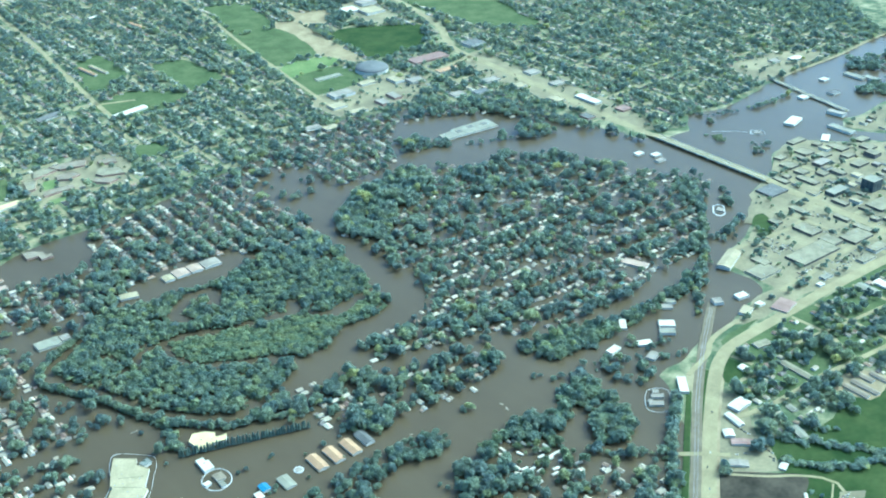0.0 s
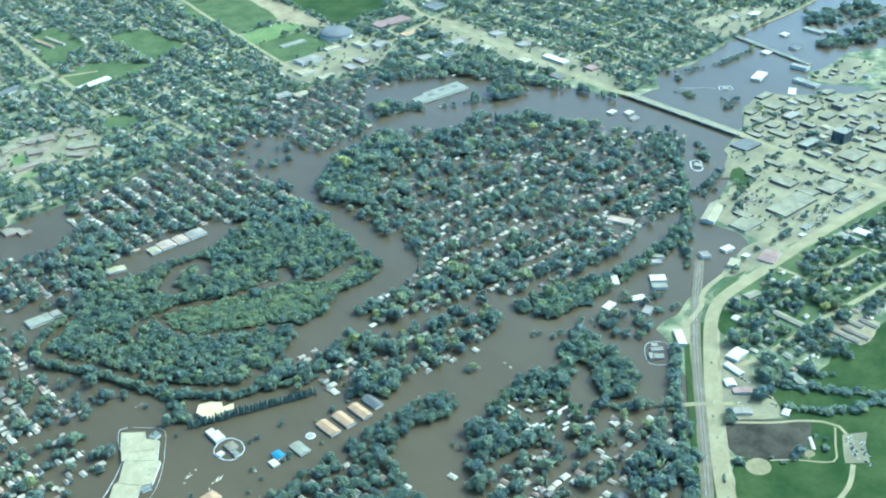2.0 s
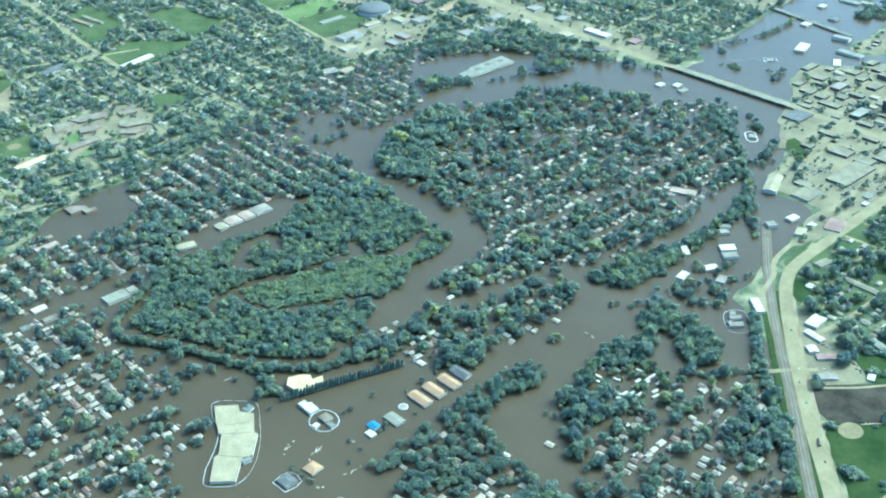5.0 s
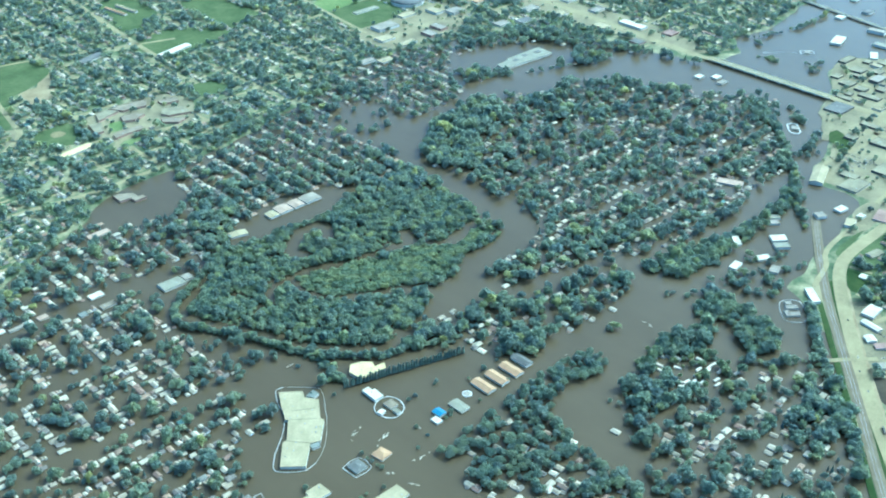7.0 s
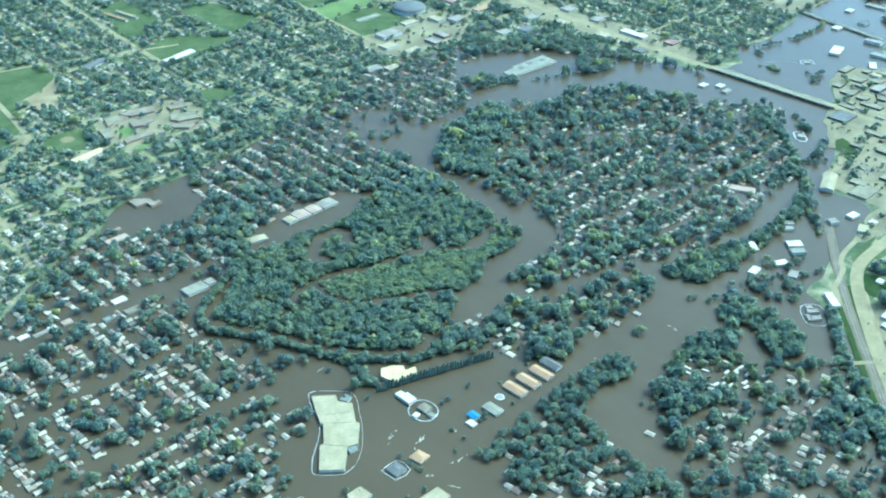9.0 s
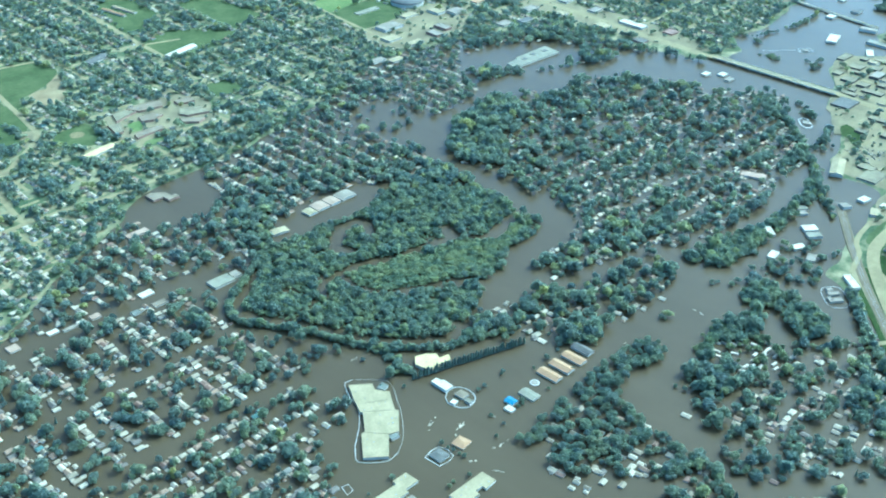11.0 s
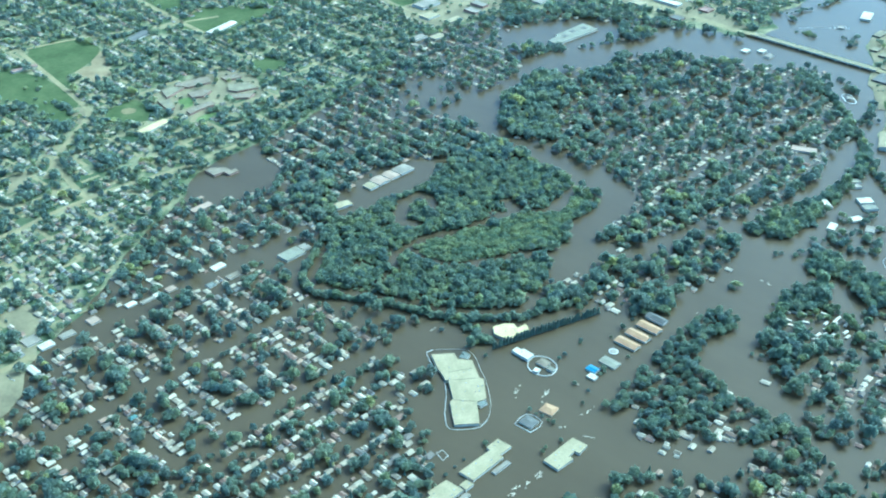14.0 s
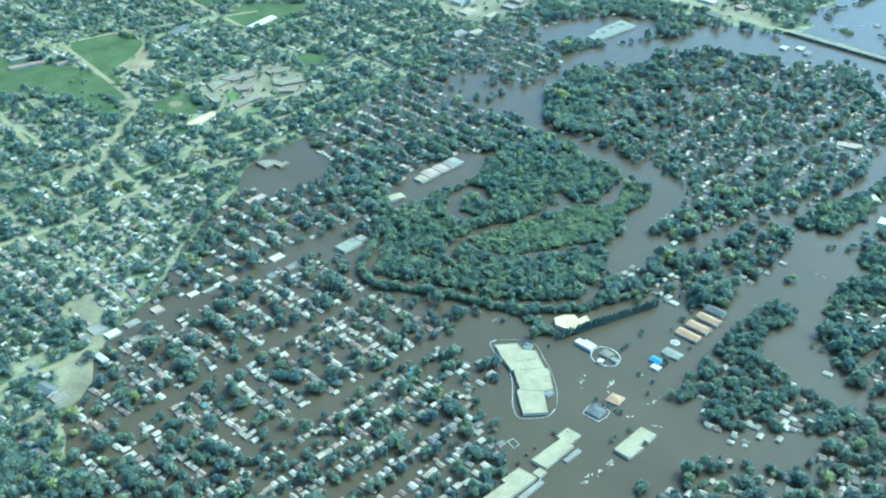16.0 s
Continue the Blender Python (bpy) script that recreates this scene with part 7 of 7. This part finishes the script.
few = np.array([(165, -66), (152, -66), (206, -64), (211, -62), (227, -138), (173, -134), (164, -133), (178, -128), (56, 43), (27, -110), (27, -122), (28, -132), (28, -143), (29, -151), (-70, -112), (-113, -112), (-132, -113), (-152, -115),
                (-177, -119), (-205, -118), (-29, -178), (6, -182), (-18, -175), (120, -119), (119, -144), (91, -155), (80, 18), (83, 111), (225, -15), (234, -16), (251, -90), (284, -88), (314, -86), (290, -133), (323, -132),
                (360, -81), (373, -97), (343, -78), (366, -120), (338, 12), (350, -28), (337, -49), (314, -23)], float)
big = np.array([(-22, 54), (-36, 26), (-46, 34), (-97, 8), (-82, 30), (-153, -92), (-164, -93), (-167, -51), (-176, -74), (-193, -64), (-130, -46), (-145, -17), (-127, 9), (-125, -16), (-20, 104), (-59, 70), (72, 160), (378, 15), (402, -13),
                (298, 16), (285, 33), (254, 23), (239, 35), (80, 51), (103, 49), (-28, 58), (-44, 22), (-160, -86), (-172, -66), (-118, -40), (304, 22), (292, 26), (370, 10), (396, -6), (410, -18)], float)
big = np.concatenate([big, big + rng.normal(0, 6, big.shape)])
plant("trees", off_houses(big[foot_clear(big, 4)], 7), NEAR_TREES, 5.4, [M_LEAF, M_BARK], "large green trees standing in flood water by the stores")
spots = np.concatenate([few, g])
used = set()
for i, (x, y) in enumerate(spots[:300]):
    k = i % 8
    s = (3.2 if i < len(few) else 6.3) * math.exp(rng.normal(0, 0.22))
    m = pose(x, y, 0, 0, 0, rng.uniform(0, 360))
    if k not in used:
        TREE_MODELS[k].scale = (1, 1, 1)
        TREE_MODELS[k].matrix_basis = m @ Matrix.Diagonal((s, s, s, 1))
        used.add(k)
    else:
        ob = copy_thing(TREE_MODELS[k], m)
        ob.scale = (s, s, s * rng.uniform(0.85, 1.15))
if len(spots) > 300:
    plant("woodland", spots[300:], NEAR_TREES, 6.3, [M_WOOD_LEAF, M_BARK], "dense trees of the near wood")


# the row of columnar poplars in front of the cream hall
def poplar():
    base = empty("poplar", pose(0, 0, 0), "slim dark green poplar in a straight row", "tree", "row of poplars")
    r = np.random.default_rng(7)
    V, F, n = [], [], 0
    for i in range(9):
        z = 2.0 + i * 1.35
        k = 2.1 * (1 - (i / 10) ** 1.7) + 0.3
        V.append(ICO_V * r.uniform(0.75, 1.25, (12, 1)) * np.array([k, k, 1.3]) + np.array([r.normal(0, 0.18), r.normal(0, 0.18), z]))
        F.append(ICO_F + n)
        n += 12
    ob = fast_mesh("crown", np.concatenate(V), np.concatenate(F), [M_CONIFER], None, False, np.full(n, 0.5))
    ob.parent = base
    bm = bmesh.new()
    bmesh.ops.create_cone(bm, cap_ends=True, segments=6, radius1=0.3, radius2=0.15, depth=6.5, matrix=Matrix.Translation((0, 0, 0.8)))
    part("trunk", bm, M_BARK, base)
    return base


first = poplar()
for i in range(44):
    t = i / 43
    x, y = 104 + 186 * t, 22 - 58 * t
    m = pose(x + rng.normal(0, 0.6), y + rng.normal(0, 0.6), 0, 0, 0, rng.uniform(0, 360))
    if i == 0:
        first.matrix_basis = m
    else:
        copy_thing(first, m).scale = (1.2, 1.2, rng.uniform(0.9, 1.25))


# ---- vehicles and floating wreckage ----
def car():
    base = empty("car", pose(0, 0, 0), "parked car on pale ground", "car", "parked cars")
    bm = bmesh.new()
    bmesh.ops.create_cube(bm, size=1, matrix=Matrix.Translation((0, 0, 0.65)) @ Matrix.Diagonal((1.8, 4.5, 0.7, 1)))
    bmesh.ops.bevel(bm, geom=bm.edges[:], offset=0.18, segments=2, affect="EDGES")
    part("body", bm, M_PAINT, base)
    bm = bmesh.new()
    bmesh.ops.create_cube(bm, size=1, matrix=Matrix.Translation((0, -0.2, 1.2)) @ Matrix.Diagonal((1.6, 2.3, 0.55, 1)))
    for vert in bm.verts:
        if vert.co.z > 1.3:
            vert.co.x *= 0.8
            vert.co.y *= 0.75
    part("cabin", bm, M_GLASS, base, "dark glazed cabin")
    for x in (-0.85, 0.85):
        for y in (-1.4, 1.4):
            bm = bmesh.new()
            bmesh.ops.create_cone(bm, cap_ends=True, segments=10, radius1=0.33, radius2=0.33, depth=0.22, matrix=Matrix.Translation((x, y, 0.33)) @ Matrix.Rotation(math.pi / 2, 4, "Y"))
            part("wheel", bm, M_TYRE, base)
    return base


def lorry(x, y, deg):
    base = empty("lorry", pose(x, y, DRY + 0.15, 0, 0, deg), "dark articulated lorry on the highway", "lorry")
    for nm, z, y0, l, h, mat in (("trailer", 1.2, -3.5, 12.0, 2.6, M_SLATE_ROOF), ("cab", 0.7, 4.6, 3.2, 2.7, M_SLATE_ROOF)):
        bm = bmesh.new()
        bmesh.ops.create_cube(bm, size=1, matrix=Matrix.Translation((0, y0, z + h / 2)) @ Matrix.Diagonal((2.5, l, h, 1)))
        bmesh.ops.bevel(bm, geom=bm.edges[:], offset=0.15, segments=1, affect="EDGES")
        part(nm, bm, mat, base)
    for wy in (-8.5, -7.2, 1.5, 2.8, 5.4):
        for wx in (-1.05, 1.05):
            bm = bmesh.new()
            bmesh.ops.create_cone(bm, cap_ends=True, segments=10, radius1=0.5, radius2=0.5, depth=0.35, matrix=Matrix.Translation((wx, wy, 0.5)) @ Matrix.Rotation(math.pi / 2, 4, "Y"))
            part("wheel", bm, M_TYRE, base)


lorry(590, -576, -49)
auto = car()
cars = []
for cx, cy, n, deg, pitch in ((1316, -122, 9, 0, 5.5), (1322, -134, 8, 0, 6), (1340, -112, 7, 0, 6.5), (1300, -96, 6, 0, 6), (1270, -215, 7, 90, 6), (1240, -230, 6, 90, 7), (1330, -246, 8, 90, 8), (1360, -230, 7, 90, 7), (1400, -240, 5, 90, 8),
                              (985, -452, 6, 85, 7), (1040, -440, 5, 90, 7), (800, -470, 3, 40, 7), (830, -520, 4, 60, 6), (790, -520, 3, 10, 6), (-440, 470, 3, 0, 8)):
    for i in range(n):
        if deg > 45:
            p = (cx + i * pitch + rng.normal(0, 1), cy + rng.normal(0, 1.5))
        else:
            p = (cx + rng.normal(0, 1.0), cy + i * pitch + rng.normal(0, 1))
        cars.append((*p, deg + (90 if n > 5 else 0)))
cars += [(780, -524, 20), (781, -530, 25), (783, -539, 60), (776, -533, 20), (746, -490, 40), (758, -496, 40), (655, -516, -49), (690, -482, -49), (560, -604, 131), (720, -462, 131), (800, -398, 131), (1150, -284, 90), (1562, 40, 0), (1568, 300, 0), (1563, 200, 180), (1580, 700, 0), (1604, 980, 0)]
lot_rng = random.Random(21)
for cx, cy, n, wide in ((1300, -110, 16, 34), (1330, -130, 14, 26), (1290, -220, 12, 40), (1400, -235, 14, 50), (1500, -80, 8, 26), (1460, -140, 8, 26), (1600, -170, 10, 40), (1700, -210, 10, 40), (1640, 0, 8, 36), (790, -655, 12, 9), (775, -668, 12, 9), (768, -680, 8, 8), (1048, -447, 8, 30)):
    for i in range(n):
        cars.append((cx + lot_rng.uniform(-wide, wide), cy + lot_rng.choice([-18, -9, 0, 9]) + lot_rng.gauss(0, 0.8), lot_rng.choice([0, 0, 90])))
cars = [c for c in cars if foot_clear(np.array([c[:2]]), 2.5)[0]]
for i, (x, y, deg) in enumerate(cars):
    on_bridge = 95 < y < 410 and 1550 < x < 1580
    z = 6.0 if on_bridge else DRY + 0.16
    if on_bridge:
        x += 5
    m = pose(x, y, z, 0, 0, deg)
    if i == 0:
        auto.matrix_basis = m
    else:
        copy_thing(auto, m)


def planks(cx, cy, n, spread, deg, seed, label="pale broken boards floating in brown water"):
    rnd = random.Random(seed)
    base = empty("floating_debris", pose(cx, cy, 0, 0, 0, deg), label, "debris", "floating debris")
    for i in range(n):
        bm = bmesh.new()
        w, l = rnd.uniform(0.8, 2.6), rnd.uniform(2.5, 7.5)
        m = Matrix.Translation((rnd.gauss(0, spread * 0.25), rnd.gauss(0, spread), 0.12)) @ Matrix.Rotation(rnd.gauss(0, 0.35), 4, "Z") @ Matrix.Diagonal((w, l, 0.5, 1))
        bmesh.ops.create_cube(bm, size=1, matrix=m)
        bmesh.ops.bevel(bm, geom=bm.edges[:], offset=0.08, segments=1, affect="EDGES")
        part("board", bm, M_LUMBER if rnd.random() < 0.7 else M_GREY_ROOF, base)


for x, y, n, s, deg, seed in ((50, -68, 8, 7, -70, 1), (72, -102, 4, 6, -60, 2), (78, -103, 3, 5, -70, 3), (80, -170, 6, 8, -88, 4), (-97, -200, 6, 9, -90, 5), (-62, -202, 9, 9, -86, 6), (-120, -198, 4, 8, -90, 7), (40, -204, 3, 5, 30, 8),
                              (75, 124, 4, 4, -80, 9), (30, -160, 3, 8, 20, 10), (122, -121, 4, 3, 10, 11), (410, -160, 3, 7, 40, 12), (560, -180, 3, 6, 0, 13)):
    planks(x, y, n, s, deg, seed)

# ---- the plan laid out in metres ----
for me in bpy.data.meshes:
    me.transform(Matrix.Scale(PLAN, 4))
for ob in scene.objects:
    if ob.parent is None and ob.type in {"EMPTY", "MESH"}:
        ob.location = ob.location * PLAN
